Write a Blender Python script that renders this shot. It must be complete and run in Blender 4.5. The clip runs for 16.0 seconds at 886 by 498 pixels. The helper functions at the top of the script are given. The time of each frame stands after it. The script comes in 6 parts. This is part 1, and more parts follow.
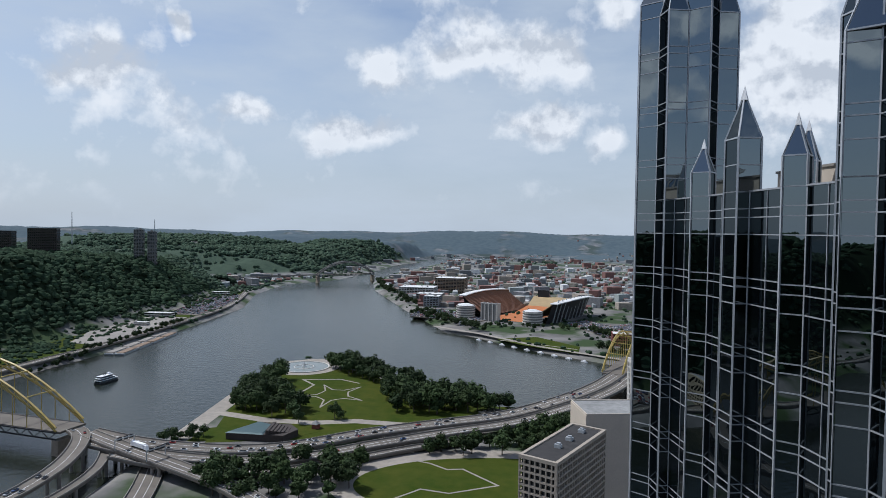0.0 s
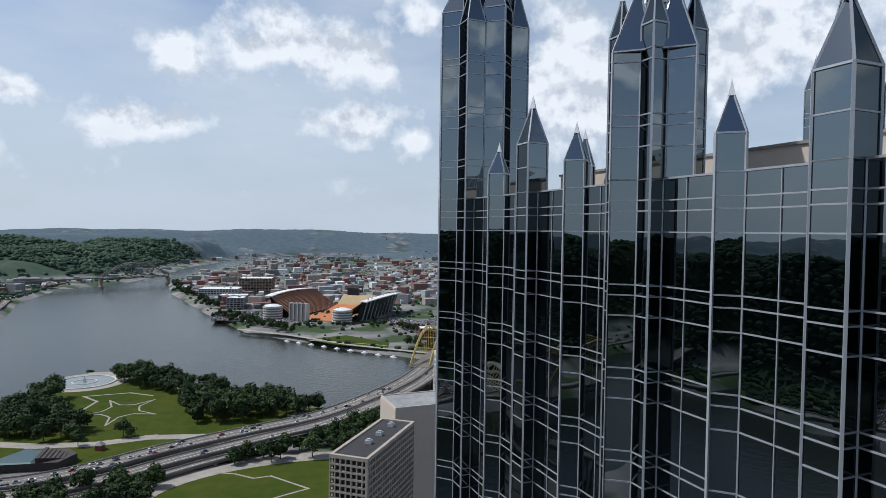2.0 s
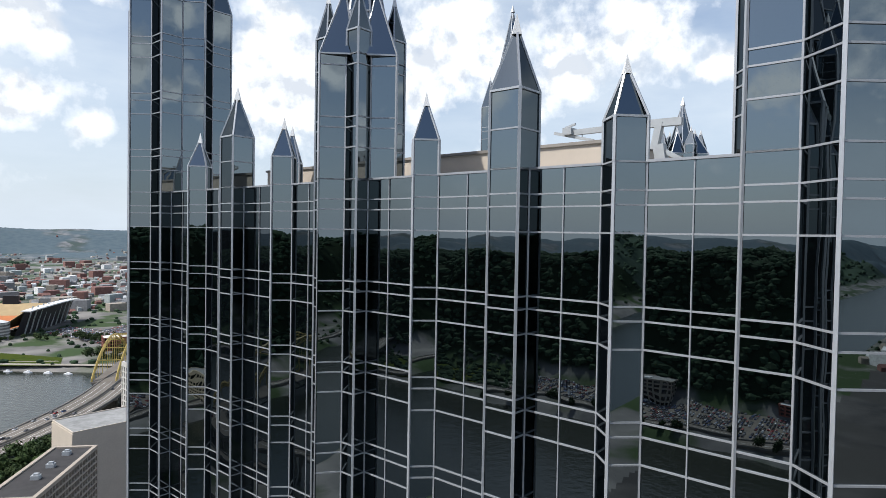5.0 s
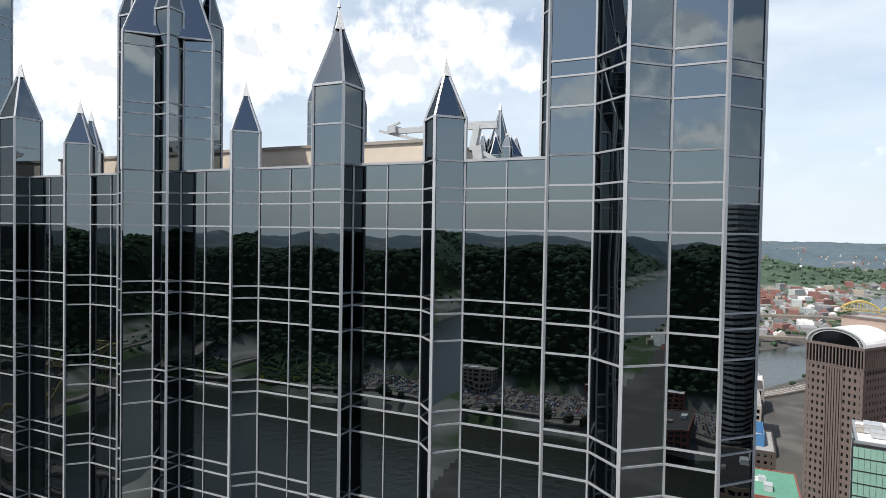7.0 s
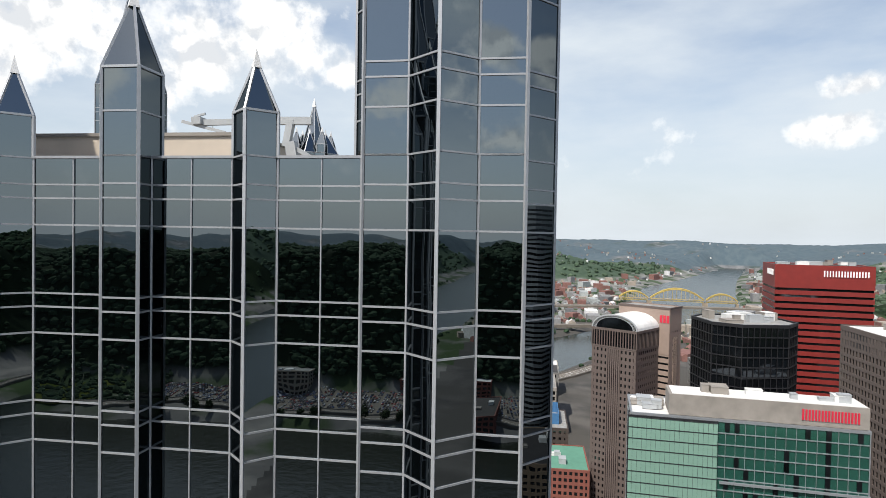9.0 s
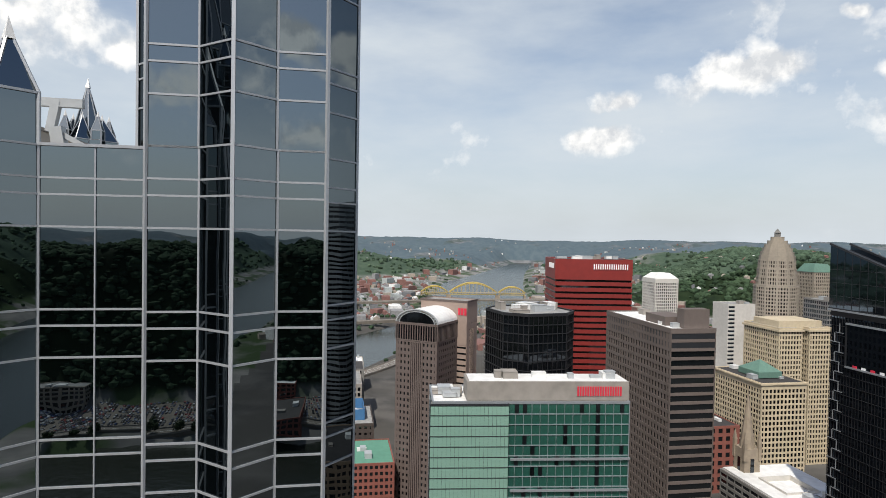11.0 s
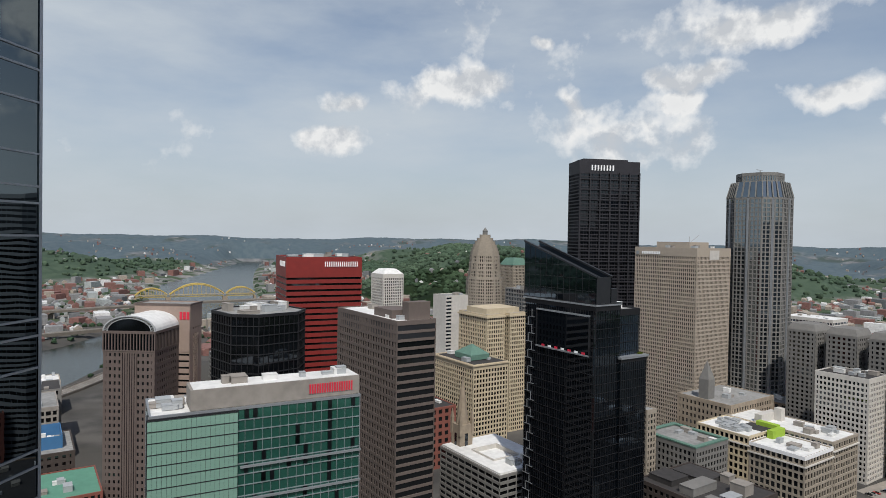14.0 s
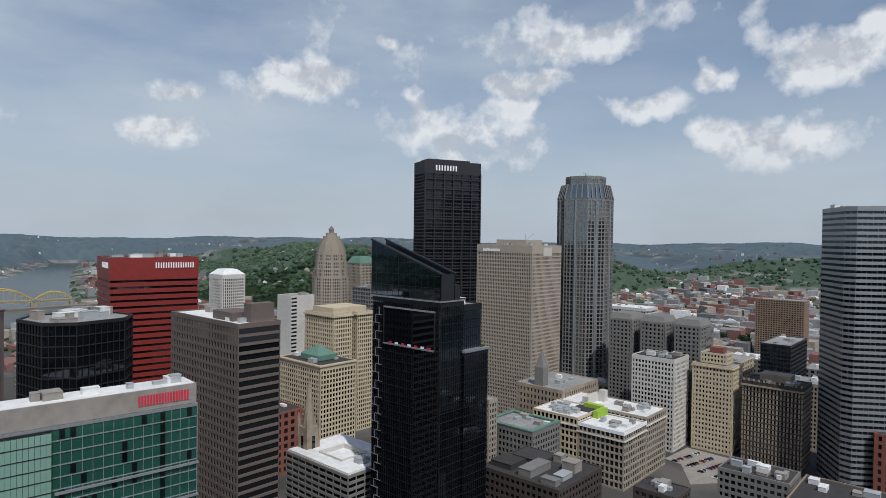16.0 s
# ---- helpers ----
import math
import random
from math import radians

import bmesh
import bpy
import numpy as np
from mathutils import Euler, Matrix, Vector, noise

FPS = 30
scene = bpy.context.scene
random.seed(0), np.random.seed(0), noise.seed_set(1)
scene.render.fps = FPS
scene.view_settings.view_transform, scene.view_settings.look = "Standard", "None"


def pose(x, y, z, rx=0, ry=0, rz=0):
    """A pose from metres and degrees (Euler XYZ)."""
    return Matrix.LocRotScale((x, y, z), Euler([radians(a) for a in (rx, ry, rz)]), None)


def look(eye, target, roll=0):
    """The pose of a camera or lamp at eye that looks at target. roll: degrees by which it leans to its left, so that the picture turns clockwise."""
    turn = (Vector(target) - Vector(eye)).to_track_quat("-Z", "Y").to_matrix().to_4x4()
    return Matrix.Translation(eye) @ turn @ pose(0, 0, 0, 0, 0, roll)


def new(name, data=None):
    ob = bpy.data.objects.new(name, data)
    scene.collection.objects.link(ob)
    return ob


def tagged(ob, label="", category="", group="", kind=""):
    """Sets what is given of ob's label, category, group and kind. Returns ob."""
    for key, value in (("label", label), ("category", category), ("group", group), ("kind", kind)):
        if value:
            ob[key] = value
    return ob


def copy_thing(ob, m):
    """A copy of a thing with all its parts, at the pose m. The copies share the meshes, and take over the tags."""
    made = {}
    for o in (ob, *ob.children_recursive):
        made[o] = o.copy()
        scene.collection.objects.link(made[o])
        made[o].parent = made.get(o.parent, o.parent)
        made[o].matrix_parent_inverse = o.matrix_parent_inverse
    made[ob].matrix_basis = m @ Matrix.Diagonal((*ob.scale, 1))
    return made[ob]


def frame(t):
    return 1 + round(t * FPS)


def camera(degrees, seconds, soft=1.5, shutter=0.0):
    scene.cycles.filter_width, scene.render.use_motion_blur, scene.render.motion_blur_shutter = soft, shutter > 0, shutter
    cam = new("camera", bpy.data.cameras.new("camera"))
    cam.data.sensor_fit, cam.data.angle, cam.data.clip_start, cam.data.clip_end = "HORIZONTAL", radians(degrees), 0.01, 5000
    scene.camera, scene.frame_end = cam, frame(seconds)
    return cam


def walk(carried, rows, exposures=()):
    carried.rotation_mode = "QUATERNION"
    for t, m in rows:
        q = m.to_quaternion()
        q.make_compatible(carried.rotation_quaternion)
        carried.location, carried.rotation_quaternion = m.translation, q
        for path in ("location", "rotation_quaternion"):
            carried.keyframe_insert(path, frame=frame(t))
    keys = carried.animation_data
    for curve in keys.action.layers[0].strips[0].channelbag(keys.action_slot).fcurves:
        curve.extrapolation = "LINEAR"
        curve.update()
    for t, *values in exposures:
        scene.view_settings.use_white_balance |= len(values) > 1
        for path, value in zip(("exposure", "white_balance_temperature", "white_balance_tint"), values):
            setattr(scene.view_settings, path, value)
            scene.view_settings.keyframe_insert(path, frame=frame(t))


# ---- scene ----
# camera and walk ------------------------------------------------------------
EYE = 165.0
PATH = [
    (0.0, -0.00, -1.70, -0.81, 0.00, 0.00, 0.00),
    (0.5, -3.63, -1.67, -0.86, 0.03, -0.01, 0.02),
    (1.0, -7.60, -1.65, -0.88, 0.07, -0.01, 0.00),
    (1.5, -12.48, -1.63, -0.87, 0.09, 0.01, -0.05),
    (2.0, -17.51, -1.60, -0.86, 0.10, 0.05, -0.10),
    (2.5, -22.26, -1.57, -0.86, 0.07, 0.12, -0.14),
    (3.0, -26.68, -1.55, -0.87, 0.05, 0.18, -0.15),
    (3.5, -31.21, -1.52, -0.90, 0.01, 0.21, -0.14),
    (4.0, -35.54, -1.50, -0.94, -0.03, 0.19, -0.09),
    (4.5, -39.99, -1.46, -0.98, -0.04, 0.16, -0.08),
    (7.0, -59.88, -1.42, -1.00, 0.03, -0.07, -0.12),
    (7.5, -64.09, -1.38, -0.99, 0.04, -0.07, -0.12),
    (8.0, -68.46, -1.35, -0.99, 0.04, -0.07, -0.10),
    (8.5, -72.78, -1.32, -0.98, 0.04, -0.06, -0.10),
    (9.0, -76.80, -1.27, -0.97, 0.05, -0.06, -0.11),
    (11.5, -99.14, -1.19, -0.97, 0.07, -0.20, -0.03),
    (12.0, -103.33, -1.15, -0.97, 0.07, -0.24, 0.01),
    (12.5, -107.39, -1.12, -0.98, 0.06, -0.27, 0.06),
    (13.0, -111.32, -1.08, -0.99, 0.05, -0.31, 0.09),
    (13.5, -115.35, -1.05, -0.97, 0.04, -0.36, 0.13),
    (14.0, -119.18, -1.03, -0.95, 0.03, -0.39, 0.16),
    (14.5, -122.46, -1.01, -0.92, 0.01, -0.41, 0.19),
    (15.0, -125.44, -1.00, -0.89, -0.00, -0.43, 0.21),
    (15.5, -129.04, -0.99, -0.84, -0.01, -0.45, 0.23),
    (16.0, -133.27, -0.98, -0.79, -0.03, -0.46, 0.25),
]
cam = camera(71.14, 16.0, soft=0.8)
walk(cam, [(t, pose(x, y, EYE + z, 90 + pitch, roll, yaw)) for t, yaw, pitch, roll, x, y, z in PATH],
     exposures=[(0, -0.42, 5800, 10), (2.0, -0.32, 5850, 10), (3.5, -0.12, 5950, 10), (7.0, 0.29, 6450, 10), (9.0, 0.12, 6550, 10), (11.5, -0.15, 6550, 10),
                (13.0, -0.35, 6500, 10), (14.5, -0.45, 6300, 10), (16.0, -0.56, 6050, 10)])

# world, sun -----------------------------------------------------------------
SUN_BEARING, SUN_HEIGHT = -68.0, 54.0
SKY, CLOUDLIGHT = 0.11, 1.22

world = bpy.data.worlds.new("world")
scene.world = world
world.use_nodes = True
wt = world.node_tree
wt.nodes.clear()


def wnode(kind, operation=None, use_clamp=False):
    n = wt.nodes.new(kind)
    if operation:
        n.operation = operation
    if use_clamp:
        n.use_clamp = True
    return n


def wmath(op, a, b=None, c=None, clamp=False):
    n = wnode("ShaderNodeMath", operation=op, use_clamp=clamp)
    for i, v in enumerate((a, b, c)):
        if v is None:
            continue
        if isinstance(v, (int, float)):
            n.inputs[i].default_value = v
        else:
            wt.links.new(v, n.inputs[i])
    return n.outputs[0]


# main cumulus clouds: bearing, height, half width, half height, in degrees
CLOUDS_WEST = [(-29.8, 13.9, 5.0, 2.6), (-23.0, 16.8, 1.2, 1.2), (-17.5, 10.7, 4.0, 1.5), (-5.6, 14.5, 4.4, 3.1), (4.7, 15.8, 7.3, 3.4), (8.4, 10.1, 4.7, 2.2),
               (-9.6, 8.8, 4.9, 1.9), (14.2, 7.9, 2.0, 1.5), (14.9, 18.7, 2.0, 1.6), (30, 13.0, 8, 7), (44.9, 15.4, 9, 6), (56.3, 16.5, 8.5, 4.2), (66.6, 14.9, 2.6, 1.7)]
CLOUDS_EAST = [(111.4, 13.0, 2.9, 1.0), (120.2, 13.6, 4.7, 1.8), (109.9, 9.3, 3.0, 1.7), (134.8, 8.8, 8.2, 3.0), (131, 11.5, 2.2, 1.5), (139.7, 11.6, 1.9, 1.4),
               (127.8, 16.9, 1.5, 0.9), (143.1, 18.1, 7.7, 2.4), (140.6, 14.0, 4.1, 1.4), (152.2, 11.5, 3.6, 1.7), (157.8, 13.0, 1.2, 1.7), (156.3, 8.7, 2.3, 1.6),
               (165.7, 14.5, 4.9, 2.7), (162.0, 8.0, 4.6, 2.2)]

CLOUDS_SOUTH = [(-81, 11, 4, 3.2), (-92, 8.5, 4.5, 2), (-91, 17, 5, 2.5), (-70, 13, 7, 3), (-55, 16, 8, 3), (-110, 14, 8, 3), (-132, 12, 8, 3), (-42, 19, 6, 3), (-150, 17, 8, 4)]

tex = wnode("ShaderNodeTexCoord")
sep = wnode("ShaderNodeSeparateXYZ")
wt.links.new(tex.outputs["Generated"], sep.inputs[0])
azimuth = wmath("ARCTAN2", sep.outputs[0], sep.outputs[1])
height = wmath("ARCSINE", sep.outputs[2])


def wnoise(scale, detail, rough, shift=(0, 0, 0), squash=1.0):
    m = wnode("ShaderNodeMapping")
    m.inputs["Location"].default_value = shift
    m.inputs["Scale"].default_value = (1, 1, squash)
    wt.links.new(tex.outputs["Generated"], m.inputs[0])
    n = wnode("ShaderNodeTexNoise")
    n.inputs["Scale"].default_value, n.inputs["Detail"].default_value, n.inputs["Roughness"].default_value = scale, detail, rough
    wt.links.new(m.outputs[0], n.inputs[0])
    return n.outputs["Fac"]


flat = wnode("ShaderNodeCombineXYZ")
wt.links.new(wmath("ADD", azimuth, wmath("MULTIPLY_ADD", wnoise(6, 4, 0.55, shift=(1, 5, 2)), 0.16, -0.08)), flat.inputs[0])
wt.links.new(wmath("ADD", height, wmath("MULTIPLY_ADD", wnoise(7, 4, 0.55, shift=(4, 2, 8)), 0.12, -0.06)), flat.inputs[1])
nearest = None
for b, e, w, h in CLOUDS_WEST + CLOUDS_EAST + CLOUDS_SOUTH:
    k, j = 1 / radians(w), 1 / radians(h)
    v = wnode("ShaderNodeVectorMath", operation="MULTIPLY_ADD")
    wt.links.new(flat.outputs[0], v.inputs[0])
    v.inputs[1].default_value, v.inputs[2].default_value = (k, j, 0), (-radians(b) * k, -radians(e) * j, 0)
    l = wnode("ShaderNodeVectorMath", operation="LENGTH")
    wt.links.new(v.outputs[0], l.inputs[0])
    nearest = l.outputs["Value"] if nearest is None else wmath("SMOOTH_MIN", nearest, l.outputs["Value"], 0.4)
billow = wnoise(11, 9, 0.57)
billow_above = wnoise(11, 9, 0.57, shift=(0, 0, -0.02))
veil = wnoise(3.2, 7, 0.55, shift=(3, 1, 2), squash=3.2)
wide = wnoise(2.1, 5, 0.5, shift=(7, 4, 0), squash=2.0)
body = wmath("SUBTRACT", 1.0, nearest)
body = wmath("MAXIMUM", body, wmath("MULTIPLY_ADD", wide, 3.0, -1.9))
dens = wmath("MULTIPLY_ADD", billow, 3.2, wmath("ADD", body, -1.55))
cover = wmath("MULTIPLY", dens, 1.7, clamp=True)
cover = wmath("MULTIPLY", cover, wmath("MULTIPLY_ADD", height, -2.6, 2.1, clamp=True))
thin = wmath("MULTIPLY_ADD", veil, 1.8, -0.22, clamp=True)
low = wmath("MULTIPLY_ADD", height, -2.6, 2.1, clamp=True)
clear = wmath("MULTIPLY_ADD", wmath("COSINE", wmath("ADD", azimuth, radians(97))), 1.5, -0.45, clamp=True)
blue_gap = wmath("MULTIPLY", wmath("MULTIPLY_ADD", azimuth, 1.9, -4.3, clamp=True), wmath("MULTIPLY_ADD", height, 6.0, -0.5, clamp=True))
thin = wmath("MULTIPLY", wmath("MULTIPLY", thin, wmath("MULTIPLY_ADD", clear, -0.72, 0.9)), wmath("MULTIPLY", low, wmath("MULTIPLY_ADD", blue_gap, -0.7, 1.0)))
lit = wmath("MULTIPLY_ADD", wmath("SUBTRACT", billow, billow_above), 8.0, 0.66, clamp=True)
lit = wmath("SUBTRACT", lit, wmath("MULTIPLY", dens, 0.16), clamp=True)

sky = wnode("ShaderNodeTexSky")
sky.sky_type, sky.sun_disc = "NISHITA", False
sky.sun_elevation, sky.sun_rotation = radians(SUN_HEIGHT), radians(SUN_BEARING)
sky.air_density, sky.dust_density, sky.ozone_density, sky.altitude = 1.0, 2.2, 1.6, 300


def wmix(fac, a, b):
    n = wnode("ShaderNodeMix")
    n.data_type = "RGBA"
    for sock, v in ((n.inputs[0], fac), (n.inputs[6], a), (n.inputs[7], b)):
        if isinstance(v, (int, float)):
            sock.default_value = v
        elif isinstance(v, tuple):
            sock.default_value = v
        else:
            wt.links.new(v, sock)
    return n.outputs[2]


dim = wnode("ShaderNodeVectorMath", operation="SCALE")
wt.links.new(sky.outputs[0], dim.inputs[0])
dim.inputs["Scale"].default_value = SKY
haze = wmath("SUBTRACT", 1.0, wmath("MULTIPLY", wmath("ABSOLUTE", height), 2.6), clamp=True)
haze = wmath("MULTIPLY", wmath("POWER", haze, 2.0), 0.80)
col = wmix(haze, dim.outputs[0], (0.555, 0.605, 0.65, 1))
col = wmix(thin, col, (0.60, 0.655, 0.70, 1))
cloud = wmix(lit, (0.60, 0.625, 0.655, 1), (0.95, 0.945, 0.925, 1))
fade = wmath("MULTIPLY", wmath("ABSOLUTE", height), 7.0, clamp=True)
col = wmix(wmath("MULTIPLY", cover, fade), col, cloud)
bg = wnode("ShaderNodeBackground")
bg.inputs["Strength"].default_value = CLOUDLIGHT
wt.links.new(col, bg.inputs[0])
wt.links.new(bg.outputs[0], wnode("ShaderNodeOutputWorld").inputs[0])

sun = new("sun", bpy.data.lights.new("sun", "SUN"))
sun.data.energy, sun.data.angle, sun.data.color = 4.8, radians(0.6), (1.0, 0.95, 0.87)
b, e = radians(SUN_BEARING), radians(SUN_HEIGHT)
sun.matrix_world = look(Vector((math.sin(b) * math.cos(e), math.cos(b) * math.cos(e), math.sin(e))) * 900, (0, 0, 0))


# materials ------------------------------------------------------------------
def material(name, color, rough=0.7, metal=0.0, spread=0.0, scale=1.0, bump=0.0, color2=None, detail=5, coarse=0.12, island=False, objects=0.0, spec=0.5):
    """A paint, stone, metal or leaf: two scales of noise between two colours, with relief."""
    m = bpy.data.materials.new(name)
    m.use_nodes = True
    nt = m.node_tree
    p = nt.nodes["Principled BSDF"]
    p.inputs["Roughness"].default_value, p.inputs["Metallic"].default_value = rough, metal
    p.inputs["Specular IOR Level"].default_value = spec
    color2 = color2 or tuple(c * (1 - spread) for c in color)
    pos = nt.nodes.new("ShaderNodeNewGeometry")
    fine, big = nt.nodes.new("ShaderNodeTexNoise"), nt.nodes.new("ShaderNodeTexNoise")
    for n, s in ((fine, scale), (big, scale * coarse)):
        n.inputs["Scale"].default_value, n.inputs["Detail"].default_value = s, detail
        nt.links.new(pos.outputs["Position"], n.inputs["Vector"])
    add = nt.nodes.new("ShaderNodeMath")
    add.operation = "ADD"
    nt.links.new(fine.outputs["Fac"], add.inputs[0])
    nt.links.new(big.outputs["Fac"], add.inputs[1])
    rng = nt.nodes.new("ShaderNodeMapRange")
    rng.inputs["From Min"].default_value, rng.inputs["From Max"].default_value = 0.72, 1.28
    nt.links.new(add.outputs[0], rng.inputs["Value"])
    mix = nt.nodes.new("ShaderNodeMix")
    mix.data_type = "RGBA"
    mix.inputs[6].default_value, mix.inputs[7].default_value = (*color, 1), (*color2, 1)
    nt.links.new(rng.outputs[0], mix.inputs[0])
    out = mix.outputs[2]
    if island or objects:
        if island:
            src = pos.outputs["Random Per Island"]
        else:
            src = nt.nodes.new("ShaderNodeObjectInfo").outputs["Random"]
        hsv = nt.nodes.new("ShaderNodeHueSaturation")
        r2 = nt.nodes.new("ShaderNodeMapRange")
        k = objects or 0.35
        r2.inputs["To Min"].default_value, r2.inputs["To Max"].default_value = 1 - k, 1 + k
        nt.links.new(src, r2.inputs["Value"])
        nt.links.new(r2.outputs[0], hsv.inputs["Value"])
        nt.links.new(out, hsv.inputs["Color"])
        out = hsv.outputs[0]
    nt.links.new(out, p.inputs["Base Color"])
    if bump:
        b = nt.nodes.new("ShaderNodeBump")
        b.inputs["Strength"].default_value = bump
        b.inputs["Distance"].default_value = 0.3 / scale
        nt.links.new(fine.outputs["Fac"], b.inputs["Height"])
        nt.links.new(b.outputs[0], p.inputs["Normal"])
    return m


def mirror_glass(name, tint, rough=0.02, wave=0.0, scale=0.5, dark=(0.004, 0.006, 0.008), share=0.75, dip=None):
    """Coated curtain-wall glass: a dark body under a tinted mirror that grows towards grazing, gently wavy."""
    m = bpy.data.materials.new(name)
    m.use_nodes = True
    nt = m.node_tree
    p = nt.nodes["Principled BSDF"]
    p.inputs["Base Color"].default_value, p.inputs["Roughness"].default_value = (*dark, 1), 0.1
    p.inputs["Specular IOR Level"].default_value = 0.25
    g = nt.nodes.new("ShaderNodeBsdfGlossy")
    g.inputs["Color"].default_value, g.inputs["Roughness"].default_value = (*tint, 1), rough
    mix = nt.nodes.new("ShaderNodeMixShader")
    mix.inputs[0].default_value = share
    if dip:
        p.inputs["Specular IOR Level"].default_value = 0.0
        lw = nt.nodes.new("ShaderNodeLayerWeight")
        lw.inputs["Blend"].default_value = 0.5
        curve = nt.nodes.new("ShaderNodeValToRGB")
        while len(curve.color_ramp.elements) < len(dip):
            curve.color_ramp.elements.new(0.5)
        for el, (at, v) in zip(curve.color_ramp.elements, dip):
            el.position, el.color = at, (v * share, v * share, v * share, 1)
        nt.links.new(lw.outputs["Facing"], curve.inputs[0])
        nt.links.new(curve.outputs[0], mix.inputs[0])
    nt.links.new(p.outputs[0], mix.inputs[1])
    nt.links.new(g.outputs[0], mix.inputs[2])
    nt.links.new(mix.outputs[0], nt.nodes["Material Output"].inputs[0])
    if wave:
        pos = nt.nodes.new("ShaderNodeNewGeometry")
        n = nt.nodes.new("ShaderNodeTexNoise")
        n.inputs["Scale"].default_value, n.inputs["Detail"].default_value = scale, 1.0
        nt.links.new(pos.outputs["Position"], n.inputs["Vector"])
        b = nt.nodes.new("ShaderNodeBump")
        b.inputs["Strength"].default_value, b.inputs["Distance"].default_value = wave, 0.02
        nt.links.new(n.outputs["Fac"], b.inputs["Height"])
        nt.links.new(b.outputs[0], g.inputs["Normal"])
    return m


GLASS = mirror_glass("silver_mirror_glass", (0.218, 0.254, 0.272), 0.004, 0.30, 0.55, dark=(0.002, 0.003, 0.004), share=0.82,
                     dip=((0.0, 1.05), (0.22, 1.0), (0.36, 0.70), (0.5, 0.42), (0.72, 0.38), (1.0, 0.9)))
ALU = material("pale_anodised_aluminium", (0.36, 0.37, 0.39), 0.42, 0.35, 0.12, 6, 0.03)
ALU_EDGE = material("bright_aluminium_edge", (0.42, 0.435, 0.455), 0.40, 0.35, 0.1, 6, 0.03)
TAN = material("tan_metal_siding", (0.52, 0.45, 0.37), 0.6, 0, 0.12, 1.5, 0.05)
ROOF = material("grey_roof_membrane", (0.30, 0.30, 0.29), 0.9, 0, 0.4, 0.4, 0.1)
WHITE_ROOF = material("white_roof_membrane", (0.74, 0.74, 0.72), 0.8, 0, 0.25, 0.3, 0.1)
DARK_ROOF = material("dark_tar_roof", (0.046, 0.043, 0.042), 0.9, 0, 0.4, 0.3, 0.1)
STEEL = material("grey_painted_steel", (0.42, 0.44, 0.45), 0.5, 0.2, 0.15, 3, 0.03)
CONCRETE = material("pale_concrete", (0.30, 0.275, 0.245), 0.9, 0, 0.3, 0.25, 0.1)
ASPHALT = material("worn_road_concrete", (0.168, 0.147, 0.122), 0.9, 0, 0.35, 0.12, 0.1)
GRASS = material("mown_grass", (0.032, 0.054, 0.007), 0.95, 0, 0, 0.09, 0.2, (0.064, 0.072, 0.012), spec=0.05)
PATHWAY = material("pale_paving", (0.33, 0.295, 0.25), 0.9, 0, 0.3, 0.2, 0.1)
LEAVES = material("tree_leaves", (0.020, 0.038, 0.012), 0.8, 0, 0, 0.25, 0, (0.042, 0.066, 0.020), objects=0.3, spec=0.2)
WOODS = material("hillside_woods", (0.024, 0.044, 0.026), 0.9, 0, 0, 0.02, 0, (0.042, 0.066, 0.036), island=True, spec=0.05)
# Paler copy of WOODS with distance haze painted into the leaf colour.
HAZED_WOODS = material("hazed_hillside_woods", (0.046, 0.074, 0.050), 0.9, 0, 0, 0.02, 0, (0.068, 0.098, 0.062), island=True, spec=0.05)
BARK = material("tree_bark", (0.10, 0.08, 0.06), 0.9, 0, 0.3, 3, 0.2)
YELLOW = material("yellow_bridge_paint", (0.50, 0.37, 0.10), 0.55, 0, 0.2, 0.5, 0.03)


